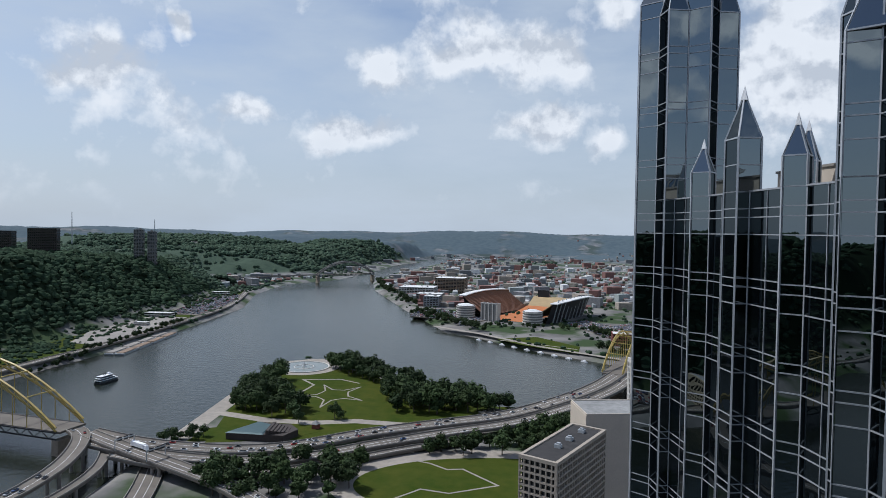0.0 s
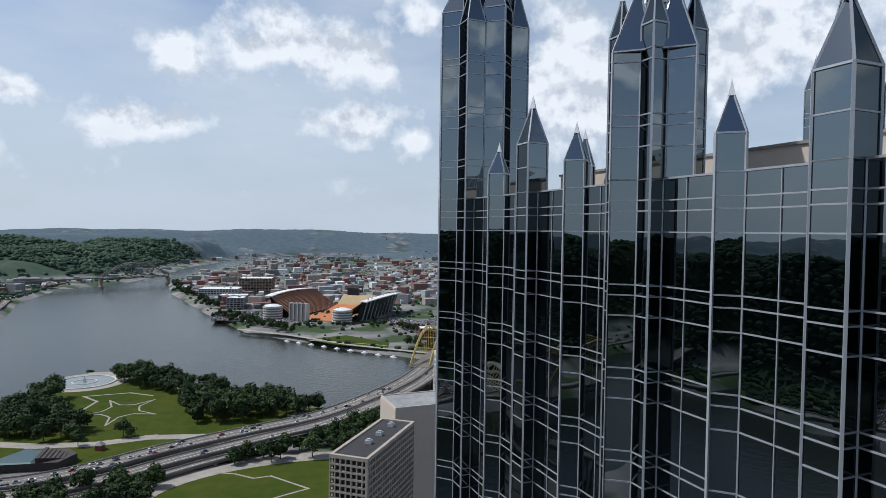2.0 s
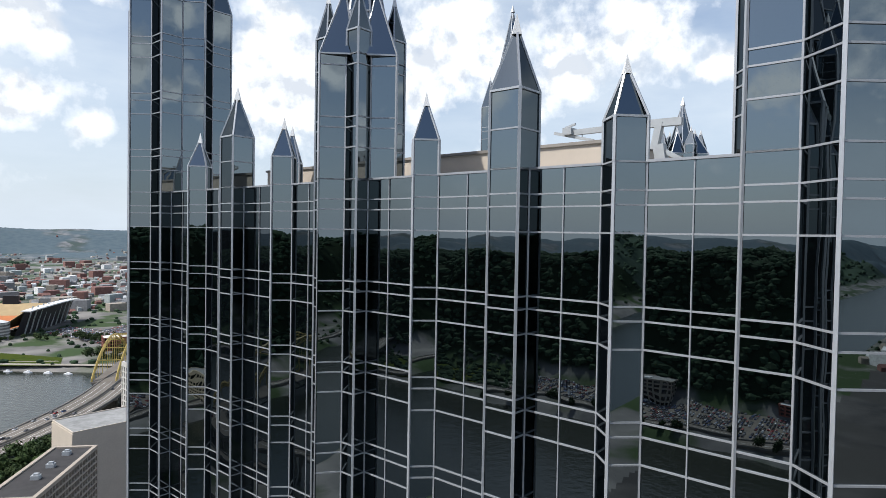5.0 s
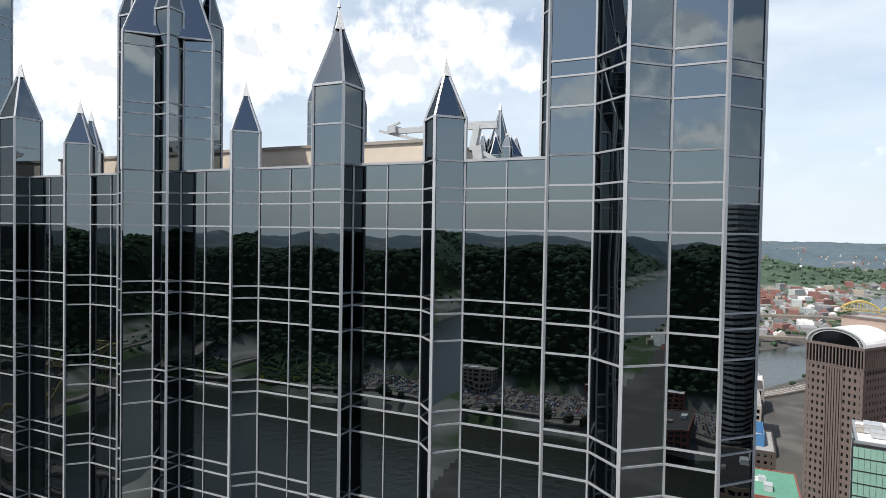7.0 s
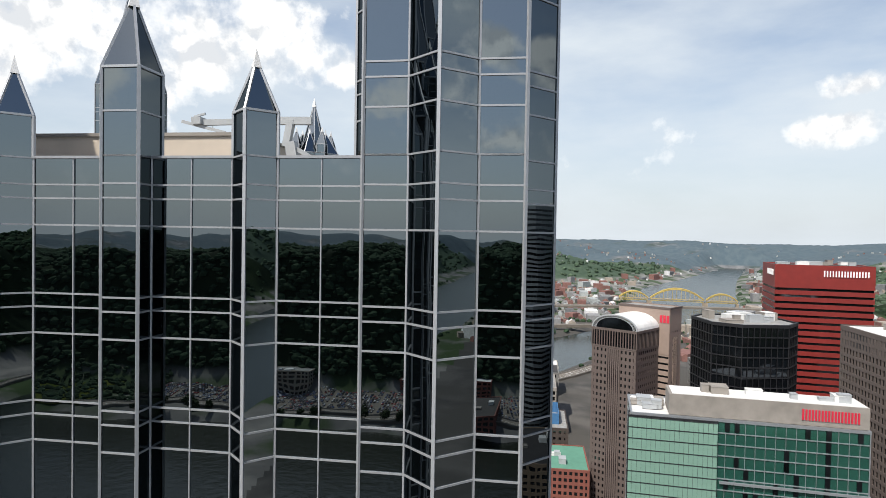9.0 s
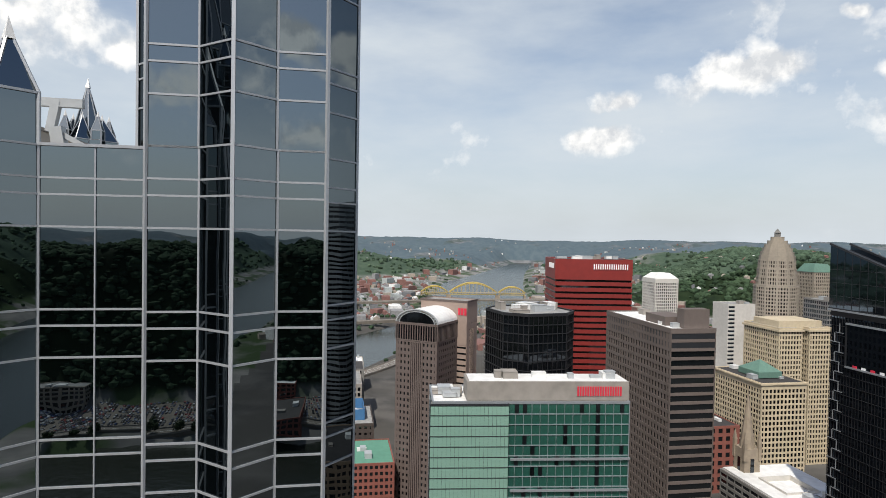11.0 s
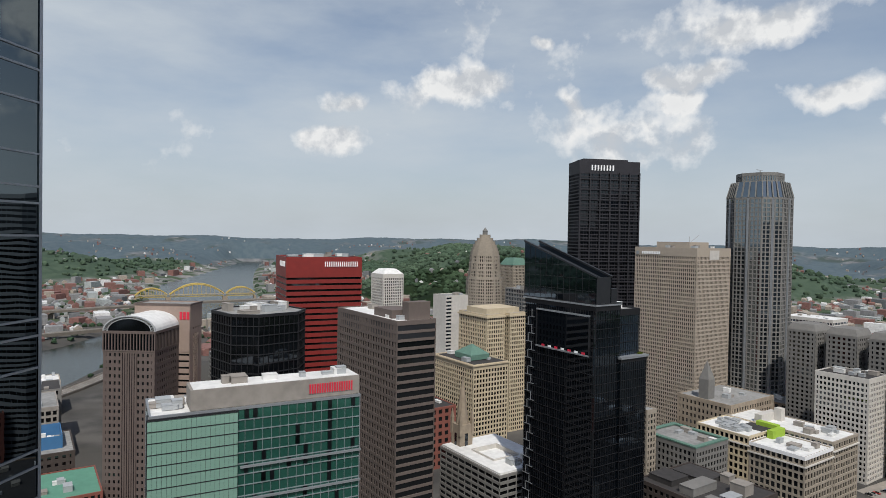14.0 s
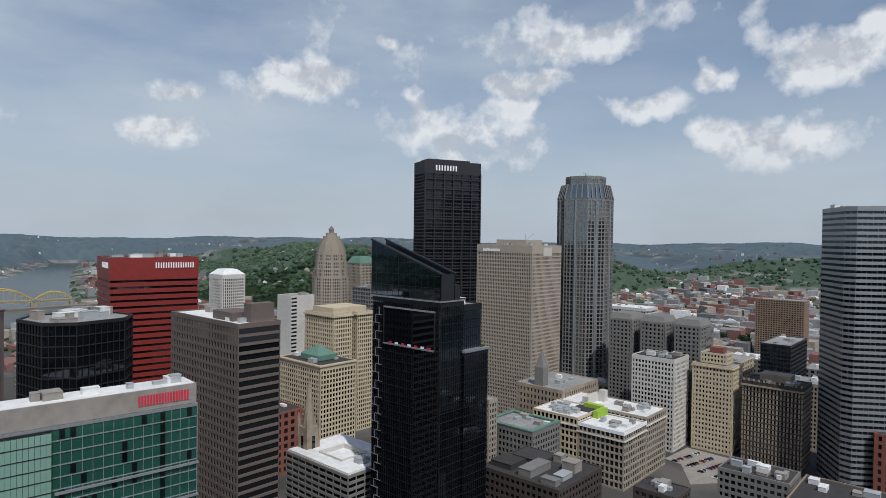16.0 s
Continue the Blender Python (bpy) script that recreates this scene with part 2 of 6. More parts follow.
# building blocks ------------------------------------------------------------
class Shape:
    """Vertices and faces of one mesh."""

    def __init__(self):
        self.v, self.f = [], []

    def poly(self, pts):
        k = len(self.v)
        self.v += [tuple(p) for p in pts]
        self.f.append(tuple(range(k, k + len(pts))))

    def prism(self, base, z0, z1, top=None, caps=True):
        """An upright prism on a counter-clockwise outline; top: another outline for its upper end."""
        top = top or base
        n, k = len(base), len(self.v)
        self.v += [(x, y, z0) for x, y in base] + [(x, y, z1) for x, y in top]
        for i in range(n):
            j = (i + 1) % n
            self.f.append((k + i, k + j, k + n + j, k + n + i))
        if caps:
            self.f.append(tuple(range(k + n - 1, k - 1, -1)))
            self.f.append(tuple(range(k + n, k + 2 * n)))
        return self

    def box(self, x0, x1, y0, y1, z0, z1):
        return self.prism([(x0, y0), (x1, y0), (x1, y1), (x0, y1)], z0, z1)

    def cone(self, base, z0, apex):
        k, n = len(self.v), len(base)
        self.v += [(x, y, z0) for x, y in base] + [tuple(apex)]
        for i in range(n):
            self.f.append((k + i, k + (i + 1) % n, k + n))
        return self

    def bar(self, a, b, w, h=None):
        """A square bar from a to b."""
        a, b = Vector(a), Vector(b)
        d = (b - a).normalized()
        side = d.cross(Vector((0, 0, 1)))
        side = side.normalized() if side.length > 1e-4 else Vector((1, 0, 0))
        up = side.cross(d).normalized()
        h = h or w
        k = len(self.v)
        for p in (a, b):
            for i, j in ((-1, -1), (1, -1), (1, 1), (-1, 1)):
                self.v.append(tuple(p + side * (i * w / 2) + up * (j * h / 2)))
        self.f += [(k, k + 1, k + 2, k + 3), (k + 7, k + 6, k + 5, k + 4)]
        for i in range(4):
            j = (i + 1) % 4
            self.f.append((k + j, k + i, k + 4 + i, k + 4 + j))
        return self

    def tube(self, pts, r, n=6):
        """A round tube through points; r: one radius or one a point."""
        pts = [Vector(p) for p in pts]
        k = len(self.v)
        for i, p in enumerate(pts):
            d = (pts[min(i + 1, len(pts) - 1)] - pts[max(i - 1, 0)]).normalized()
            s = d.cross(Vector((0.13, 0.31, 1))).normalized()
            u = s.cross(d)
            q = r[i] if isinstance(r, (list, tuple)) else r
            for j in range(n):
                t = 2 * math.pi * j / n
                self.v.append(tuple(p + s * (q * math.cos(t)) + u * (q * math.sin(t))))
        for i in range(len(pts) - 1):
            for j in range(n):
                j2 = (j + 1) % n
                self.f.append((k + i * n + j, k + i * n + j2, k + i * n + n + j2, k + i * n + n + j))
        return self

    def mesh(self, name, mat, smooth=False):
        me = bpy.data.meshes.new(name)
        me.from_pydata(self.v, [], self.f)
        for m in mat if isinstance(mat, (list, tuple)) else [mat]:
            me.materials.append(m)
        if smooth:
            me.polygons.foreach_set("use_smooth", [True] * len(me.polygons))
        me.update()
        return me


def part(name, shape, mat, parent, label="", m=None, smooth=False):
    """One mesh object under a thing or a part; shape: a Shape or a ready mesh."""
    me = shape if isinstance(shape, bpy.types.Mesh) else shape.mesh(name, mat, smooth)
    ob = new(name, me)
    ob.parent = parent
    if m is not None:
        ob.matrix_basis = m
    if label:
        ob["label"] = label
    return ob


def thing(name, label, category, m=None, group="", kind="", data=None):
    ob = tagged(new(name, data), label, category, group, kind)
    if m is not None:
        ob.matrix_basis = m
    return ob


GRID = 4.9          # the streets' turn


def street(x, y, z=0.0, turn=0.0):
    """A pose in the street grid: its x runs along the long glass front, its y away from the river."""
    return pose(x, y, z, 0, 0, -90 + GRID + turn)


# the glass tower ------------------------------------------------------------
a = radians(GRID)
FRONT_X = 23.84 * -math.sin(a) + 20.03 * math.cos(a)
FRONT_Y = 23.84 * math.cos(a) + 20.03 * math.sin(a)
tower = thing("glass_skyscraper", "neo-gothic office tower of silver mirror glass with pointed spires", "skyscraper", street(FRONT_X, FRONT_Y, EYE))
FLOOR, LEVEL = 3.9, 0.03        # storey height; the sill line at the eye's height
LINES = (0.0, 0.95, 1.44)       # sill, mid rail and head above each floor line
ROOF_Z = 2.42
panes_near, pane_rest = [], Shape()
rnd = random.Random(4)


def levels(z0, z1, extra=()):
    z = [LEVEL + FLOOR * k + d for k in range(-50, 8) for d in LINES]
    return [z0] + sorted([v for v in z if z0 + 0.12 < v < z1 - 0.12] + list(extra)) + [z1]


def pane_shape(p, q, z0, z1, shape, tilt=0.0016):
    """One thin pane between two plan points, set back 3 cm and a hair out of true."""
    d = Vector((q[0] - p[0], q[1] - p[1], 0))
    n = Vector((d.y, -d.x, 0)).normalized()
    off = [rnd.gauss(0, tilt) * d.length, rnd.gauss(0, tilt) * (z1 - z0)]
    pts = []
    for s, t in ((0, 0), (1, 0), (1, 1), (0, 1)):
        o = n * (-0.03 + off[0] * (s - 0.5) + off[1] * (t - 0.5))
        pts.append(Vector((p[0], p[1], z0 + (z1 - z0) * t)) + d * s + o)
    back = [v - n * 0.03 for v in pts]
    k = len(shape.v)
    shape.v += [tuple(v) for v in pts + back]
    shape.f += [(k, k + 1, k + 2, k + 3), (k + 7, k + 6, k + 5, k + 4)]
    shape.f += [(k + (i + 1) % 4, k + i, k + 4 + i, k + 4 + (i + 1) % 4) for i in range(4)]


def curtain(path, zs, closed=False, wide=(), thin_posts=(), picked=lambda x, z: False, skip=(), posts=True):
    """A curtain wall along a plan outline: panes between the rails, an upright at each corner."""
    n = len(path)
    segs = [(i, (i + 1) % n) for i in range(n if closed else n - 1) if i not in skip]
    for i, j in segs:
        p, q = path[i], path[j]
        for z0, z1 in zip(zs, zs[1:]):
            if picked((p[0] + q[0]) / 2, (z0 + z1) / 2) and len(panes_near) < 300:
                s = Shape()
                pane_shape(p, q, z0, z1, s)
                panes_near.append(s)
            else:
                pane_shape(p, q, z0, z1, pane_rest)
    out = []
    for i in range(n):
        a, b = Vector(path[i - 1]) if closed or i else None, Vector(path[(i + 1) % n]) if closed or i < n - 1 else None
        c = Vector(path[i])
        e = (c - a).normalized() if a is not None else (b - c).normalized()
        f = (b - c).normalized() if b is not None else e
        ne, nf = Vector((e.y, -e.x)), Vector((f.y, -f.x))
        out.append((ne + nf) / max(0.5, (ne + nf).dot(ne)))
    for z in zs:
        s = Shape()
        for (x, y), o in zip(path, out):
            for d, h in ((-0.03, -0.03), (0.012, -0.03), (0.012, 0.03), (-0.03, 0.03)):
                s.v.append((x + o.x * d, y + o.y * d, z + h))
        for i in range(n if closed else n - 1):
            j = (i + 1) % n
            for k in range(4):
                s.f.append((4 * i + k, 4 * j + k, 4 * j + (k + 1) % 4, 4 * i + (k + 1) % 4))
        part("transom", s, ALU, tower)
    if posts:
        for i, (x, y) in enumerate(path):
            o = out[i].normalized()
            w = 0.042 if i in thin_posts else 0.11 if i in wide else 0.065
            d0, d1 = (-0.05, 0.03) if i in wide else (-0.03, 0.017)
            t = Vector((-o.y, o.x)) * (w / 2)
            p = Vector((x, y))
            c = [p + o * d1 - t, p + o * d1 + t, p + o * d0 + t, p + o * d0 - t]
            part("mullion", Shape().prism([tuple(v) for v in c], zs[0], zs[-1]), ALU_EDGE if i in wide else ALU, tower)


HALF = [(0, -1.75, 1), (0.74, -0.75, 0), (1.58, -0.75, 2), (1.58, 0, 0), (3.02, 0, 1), (4.5, 0, 0), (5.28, -0.78, 2), (6.06, 0, 0), (7.65, 0, 1),
        (9.28, 0, 0), (9.28, -0.75, 2), (10.68, -0.75, 2), (10.68, 0, 0), (12.17, 0, 1), (13.66, 0, 0), (14.5, -0.8, 2), (15.3, 0, 0), (16.85, 0, 1),
        (18.45, 0, 0), (18.45, -0.75, 2), (19.95, -0.75, 0), (21.05, -1.75, 2), (22.2, -0.75, 0), (23.65, -0.75, 2)]
front = [(-x, y, k) for x, y, k in HALF[:0:-1]] + HALF
ends = [(23.65, 0.75, 0), (24.65, 1.85, 2), (23.65, 2.95, 0), (23.65, 4.45, 2), (22.9, 4.45, 0)]
front = [(-x, y, k) for x, y, k in ends[::-1]] + front + ends
plan = [(x, y) for x, y, _ in front]
curtain(plan, levels(-30.0, ROOF_Z), wide={i for i, p in enumerate(front) if p[2] == 2}, thin_posts={i for i, p in enumerate(front) if p[2] == 1},
        picked=lambda x, z: x > 3.0 and z > -9)
# the plain body behind and below, the other three sides, the roof deck
body = Shape()
body.box(-22.5, 22.5, 0.6, 46.5, -165, ROOF_Z - 0.6)
part("tower_core", body, GLASS, tower)
lower = Shape()
lower.prism([(x, y + 0.06) for x, y in plan] + [(22.9, 46), (-22.9, 46)], -165, -30.05)
part("lower_storeys", lower, GLASS, tower)
deck = Shape()
deck.box(-22.85, 22.85, 0.12, 46.9, ROOF_Z - 0.58, ROOF_Z - 0.5)
part("roof_deck", deck, ROOF, tower)
for sx in (-1, 1):
    for x0, x1 in ((1.6, 4.5), (6.06, 9.28), (10.68, 13.66), (15.3, 18.4)):
        lo, hi = sorted((sx * x0, sx * x1))
        part("parapet_cap", Shape().box(lo, hi, -0.06, 0.35, ROOF_Z - 0.02, ROOF_Z + 0.07), ALU, tower)


def ring_square(cx, cy, half, turn=0.0):
    t = radians(turn)
    return [(cx + half * (i * math.cos(t) - j * math.sin(t)), cy + half * (i * math.sin(t) + j * math.cos(t))) for i, j in ((-1, -1), (1, -1), (1, 1), (-1, 1))]


def spire(outline, z0, apex, bar=0.07, finial=0.5):
    """A glass pyramid with bright ribs and a pale tip."""
    g = Shape()
    g.cone(outline, z0, apex)
    top = part("spire", g, GLASS, tower)
    f = Shape()
    n = len(outline)
    for i, (x, y) in enumerate(outline):
        f.bar((x, y, z0), (apex[0], apex[1], apex[2]), bar)
        f.bar((x, y, z0), (*outline[(i + 1) % n], z0), bar)
    part("spire_ribs", f, ALU_EDGE, top)
    t = Shape()
    k = finial * 0.26
    zf = apex[2] - finial * 0.55
    t.cone(ring_square(apex[0], apex[1], k, 0 if n != 4 else 45), zf, (apex[0], apex[1], apex[2] + finial * 0.7))
    part("finial", t, material_tip, top)
    return top


material_tip = material("pale_metal_tip", (0.72, 0.72, 0.71), 0.5, 0.1, 0.1, 5, 0.02)


for sx in (-1, 1):
    for cx, half, z1, za in ((5.28, 0.56, 3.93, 5.75), (14.5, 0.58, 3.93, 5.75)):
        o = ring_square(sx * cx, 0.0, half, 45)
        curtain(o, [ROOF_Z, z1], closed=True, wide=set(range(4)))
        spire(o, z1, (sx * cx, 0.0, za), 0.075, 0.55)
    cx = sx * 9.98
    o = ring_square(cx, -0.05, 0.7)
    curtain(o, [ROOF_Z, 3.93, 5.42], closed=True, wide=set(range(4)))
    spire(o, 5.42, (cx, -0.05, 8.0), 0.085, 0.7)


o = ring_square(-11.0, 4.6, 0.56, 45)
curtain(o, [ROOF_Z - 0.5, 4.4], closed=True, wide=set(range(4)))
spire(o, 4.4, (-11.0, 4.6, 6.5), 0.075, 0.55)


def cluster(cx, cy, w, side, apex_out, base_half, z_flat, z_mid, top_flat, top_mid, z_crown, top_crown, z0=ROOF_Z):
    """A clustered tower: four corner shafts, a turned shaft on each side, spires on all and a tall one in the middle."""
    o = []
    for k in range(4):
        t = math.pi / 2 * k
        c, s = round(math.cos(t)), round(math.sin(t))
        for x, y in ((-w, -w), (-base_half, -w), (0, -w - apex_out), (base_half, -w)):
            o.append((cx + x * c - y * s, cy + x * s + y * c))
    curtain(o, levels(z0, min(z_flat, z_mid)), closed=True, wide={i for i in range(16) if i % 4 in (0, 2)})
    q = side / 2
    hi = max(z_flat, z_mid)
    for k in range(4):
        t = math.pi / 2 * k
        c, s = round(math.cos(t)), round(math.sin(t))
        x, y = -w + q, -w + q
        p = (cx + x * c - y * s, cy + x * s + y * c)
        so = ring_square(*p, q)
        lo = min(z_flat, z_mid)
        if z_flat > lo:
            curtain(so, [lo, z_flat], closed=True, wide=set(range(4)))
        spire(so, z_flat, (*p, top_flat), 0.07, 0.5)
        x, y = 0, -w + base_half * 0.2
        p = (cx + x * c - y * s, cy + x * s + y * c)
        so = ring_square(*p, (apex_out + base_half * 0.2) / math.sqrt(2), 45)
        if z_mid > lo:
            curtain(so, [lo, z_mid], closed=True, wide=set(range(4)))
        spire(so, z_mid, (p[0] * 0.75 + cx * 0.25, p[1] * 0.75 + cy * 0.25, top_mid), 0.07, 0.5)
    crown = [(cx + w * 0.8 * math.cos(math.pi / 8 + i * math.pi / 4), cy + w * 0.8 * math.sin(math.pi / 8 + i * math.pi / 4)) for i in range(8)]
    curtain(crown, [min(z_flat, z_mid), z_crown], closed=True, wide=set(range(8)))
    spire(crown, z_crown, (cx, cy, top_crown), 0.09, 0.8)


cluster(0, 0.83, 1.58, 0.84, 1.0, 0.74, 9.46, 8.32, 11.5, 11.8, 10.6, 16.5)
for sx in (-1, 1):
    cluster(sx * 21.05, 1.85, 2.6, 1.47, 1.0, 1.12, 15.7, 16.8, 19.2, 20.5, 18.5, 28.0)
for sx in (-1, 1):
    cluster(sx * 21.05, 44.2, 2.6, 1.47, 1.0, 1.12, 15.7, 16.8, 19.2, 20.5, 18.5, 28.0)
cluster(-0.4, 46.2, 1.9, 0.9, 0.9, 0.8, 9.5, 8.6, 11.1, 11.0, 8.7, 14.3)

for i, s in enumerate(panes_near):
    part("glass_pane", s, GLASS, tower)
tagged(part("glass_panes", pane_rest, GLASS, tower), kind="stuff")
# penthouse and the window-washing crane on the roof
pent = Shape()
pent.box(-16.0, 11.4, 6.0, 40.0, ROOF_Z - 0.5, 4.15)
part("penthouse", pent, TAN, tower, "tan ribbed metal penthouse wall")
pcap = Shape()
pcap.box(-16.1, 11.5, 5.9, 40.1, 4.15, 4.3)
part("penthouse_cap", pcap, CONCRETE, tower)
crane = thing("window_washing_crane", "grey steel telescopic window-washing crane on a tower roof", "crane", street(FRONT_X, FRONT_Y, EYE) @ pose(12.2, 9.0, 0))
part("mast", Shape().bar((0.2, 0, 2.5), (-0.1, 0, 4.3), 0.5).bar((-0.35, 0, 4.1), (-0.1, 0, 5.4), 0.34), STEEL, crane)
part("jib", Shape().bar((-4.7, 0, 5.3), (-1.0, 0, 5.36), 0.22, 0.28).bar((-1.2, 0, 5.36), (0.95, 0, 5.33), 0.3, 0.36), STEEL, crane)
part("winch", Shape().box(-5.2, -4.7, -0.3, 0.3, 5.2, 5.55).bar((-5.2, 0, 5.6), (-4.6, 0, 5.75), 0.1), STEEL, crane)
part("spreader_beam", Shape().bar((-5.85, 0, 5.38), (-3.55, 0, 4.8), 0.12, 0.15), STEEL, crane)
part("hoist_cables", Shape().bar((-5.0, 0, 5.25), (-4.9, 0, 5.1), 0.03).bar((-4.2, 0, 5.2), (-4.2, 0, 4.95), 0.03), STEEL, crane)
part("base_frame", Shape().box(-0.5, 1.1, -0.9, 0.9, ROOF_Z - 0.5, 2.6).bar((-0.2, 0, 4.2), (1.2, 0, 3.4), 0.2), STEEL, crane)


# land and rivers ------------------------------------------------------------
WEST_BANK = [(-330, -4800), (-400, -2000), (-430, -600), (-480, 0), (-505, 400), (-471, 712), (-449, 829), (-430, 1062), (-425, 1321), (-480, 1582),
             (-480, 1861), (-428, 1972), (-350, 2100), (-287, 2452), (-227, 2987), (40, 3795), (900, 4850)]
NORTH_BANK = [(1250, 4800), (53, 3450), (-182, 2409), (-225, 2006), (-186, 1729), (-82, 1330), (0, 1058), (62, 980), (143, 872), (215, 803), (650, 430),
              (1075, 44), (1286, -73), (1700, -110), (2240, -185), (2745, -370), (3551, -640), (4850, -1100)]
CITY_BANK = [(4850, -1350), (3616, -810), (2268, -488), (1653, -372), (1300, -183), (790, 34), (400, 300), (60, 590), (-24, 660), (-97, 750), (-139, 796),
             (-175, 800), (-205, 743), (-216, 596), (-220, 484), (-225, 300), (-215, 0), (-190, -600), (-150, -2000), (-80, -4800)]
SHORE = np.array(WEST_BANK + NORTH_BANK + CITY_BANK, float)


def shore_distance(x, y):
    """Metres to the nearest bank, negative on water."""
    inside = np.zeros(x.shape, bool)
    best = np.full(x.shape, 1e9)
    for (ax, ay), (bx, by) in zip(SHORE, np.roll(SHORE, -1, 0)):
        dx, dy = bx - ax, by - ay
        t = np.clip(((x - ax) * dx + (y - ay) * dy) / (dx * dx + dy * dy), 0, 1)
        best = np.minimum(best, np.hypot(x - ax - t * dx, y - ay - t * dy))
        cross = (ay > y) != (by > y)
        inside ^= cross & (x < ax + (y - ay) * dx / (dy if dy else 1e-9))
    return np.where(inside, -best, best)


# ridges: x, y, height at both ends, width
RIDGES = [(-820, -4500, 157, -790, -200, 157, 330), (-790, -200, 157, -800, 600, 128, 330), (-800, 600, 128, -800, 1150, 110, 330),
          (-800, 1150, 110, -650, 1560, 80, 230), (-1500, 900, 105, -1500, 2000, 95, 600), (-1250, 2000, 84, -620, 2500, 82, 330),
          (-620, 2500, 82, -540, 3050, 90, 280), (-540, 3050, 102, -300, 3550, 98, 270), (-1500, 2800, 118, -700, 3800, 128, 600),
          (2350, 900, 88, 2700, 240, 88, 420), (3200, 600, 110, 3900, 150, 108, 520), (3000, -1450, 100, 4200, -1600, 115, 420),
          (1500, -1020, 122, 2400, -1500, 125, 400), (1300, -860, 70, 1500, -1020, 122, 240), (1180, -1900, 72, 1560, -2300, 92, 250),
          (-250, -3300, 100, 1100, -3400, 105, 600), (1300, 1500, 80, 2300, 1200, 95, 500)]


def land_height(x, y):
    z = np.zeros(x.shape)
    for ax, ay, ha, bx, by, hb, w in RIDGES:
        dx, dy = bx - ax, by - ay
        t = np.clip(((x - ax) * dx + (y - ay) * dy) / (dx * dx + dy * dy), 0, 1)
        d = np.hypot(x - ax - t * dx, y - ay - t * dy)
        d = d + 34 * np.sin(x * 0.011 + ay) * np.cos(y * 0.013 + ax) + 16 * np.sin(x * 0.037) * np.sin(y * 0.031)
        k = np.clip(1.18 - d / w, 0, 1)
        z = np.maximum(z, (ha + (hb - ha) * t) * k * k * (3 - 2 * k))
    r = np.hypot(x, y)
    g = np.arctan2(x, y)
    far = 150 + 9 * np.sin(g * 9 + 1) + 6 * np.sin(g * 23) + 4 * np.sin(g * 51 + 2)
    k = np.clip((r - 3950) / 800, 0, 1)
    z = np.maximum(z, far * k * k * (3 - 2 * k))
    k = np.clip((r - 2250) / 2400, 0, 1) * (1 - 0.75 * np.clip((x + 300) / 300, 0, 1) * np.clip((y - 1300) / 300, 0, 1))
    roll = 0.55 + 0.45 * np.sin(x * 0.0051 + 1.3 * np.sin(y * 0.0034)) * np.sin(y * 0.0047 + 1.1 * np.sin(x * 0.0029)) + 0.12 * np.sin(x * 0.013 + y * 0.009)
    z = np.maximum(z, 138 * k ** 0.9 * np.clip(roll, 0.12, 1))
    z += np.where(z > 12, 5 * np.sin(x * 0.05) * np.sin(y * 0.043), 0)
    s = np.where(r > 4150, 300.0, shore_distance(x, y))
    flat = (x < -380) & (y > -1200) & (y < 1750)
    bank = np.where(flat, np.clip((s - 105) / 120, 0, 1), np.clip((s - 45) / 90, 0, 1))
    return np.where(s < 0, np.maximum(-10.0, -6 + s * 0.5), -6 + np.minimum(6, s * 0.55) + z * bank)


def land_z(x, y):
    return float(land_height(np.array([float(x)]), np.array([float(y)]))[0])


NR, NA = 330, 720
radii = np.concatenate([[0.0], 25 * np.exp(np.linspace(0, math.log(4930 / 25), NR - 1))])
angles = np.linspace(0, 2 * math.pi, NA, endpoint=False)
gx, gy = np.outer(radii, np.sin(angles)).ravel(), np.outer(radii, np.cos(angles)).ravel()
gz = land_height(gx, gy)
quads = []
for i in range(NR - 1):
    for j in range(NA):
        k = (j + 1) % NA
        quads.append((i * NA + j, i * NA + k, i * NA + NA + k, i * NA + NA + j))


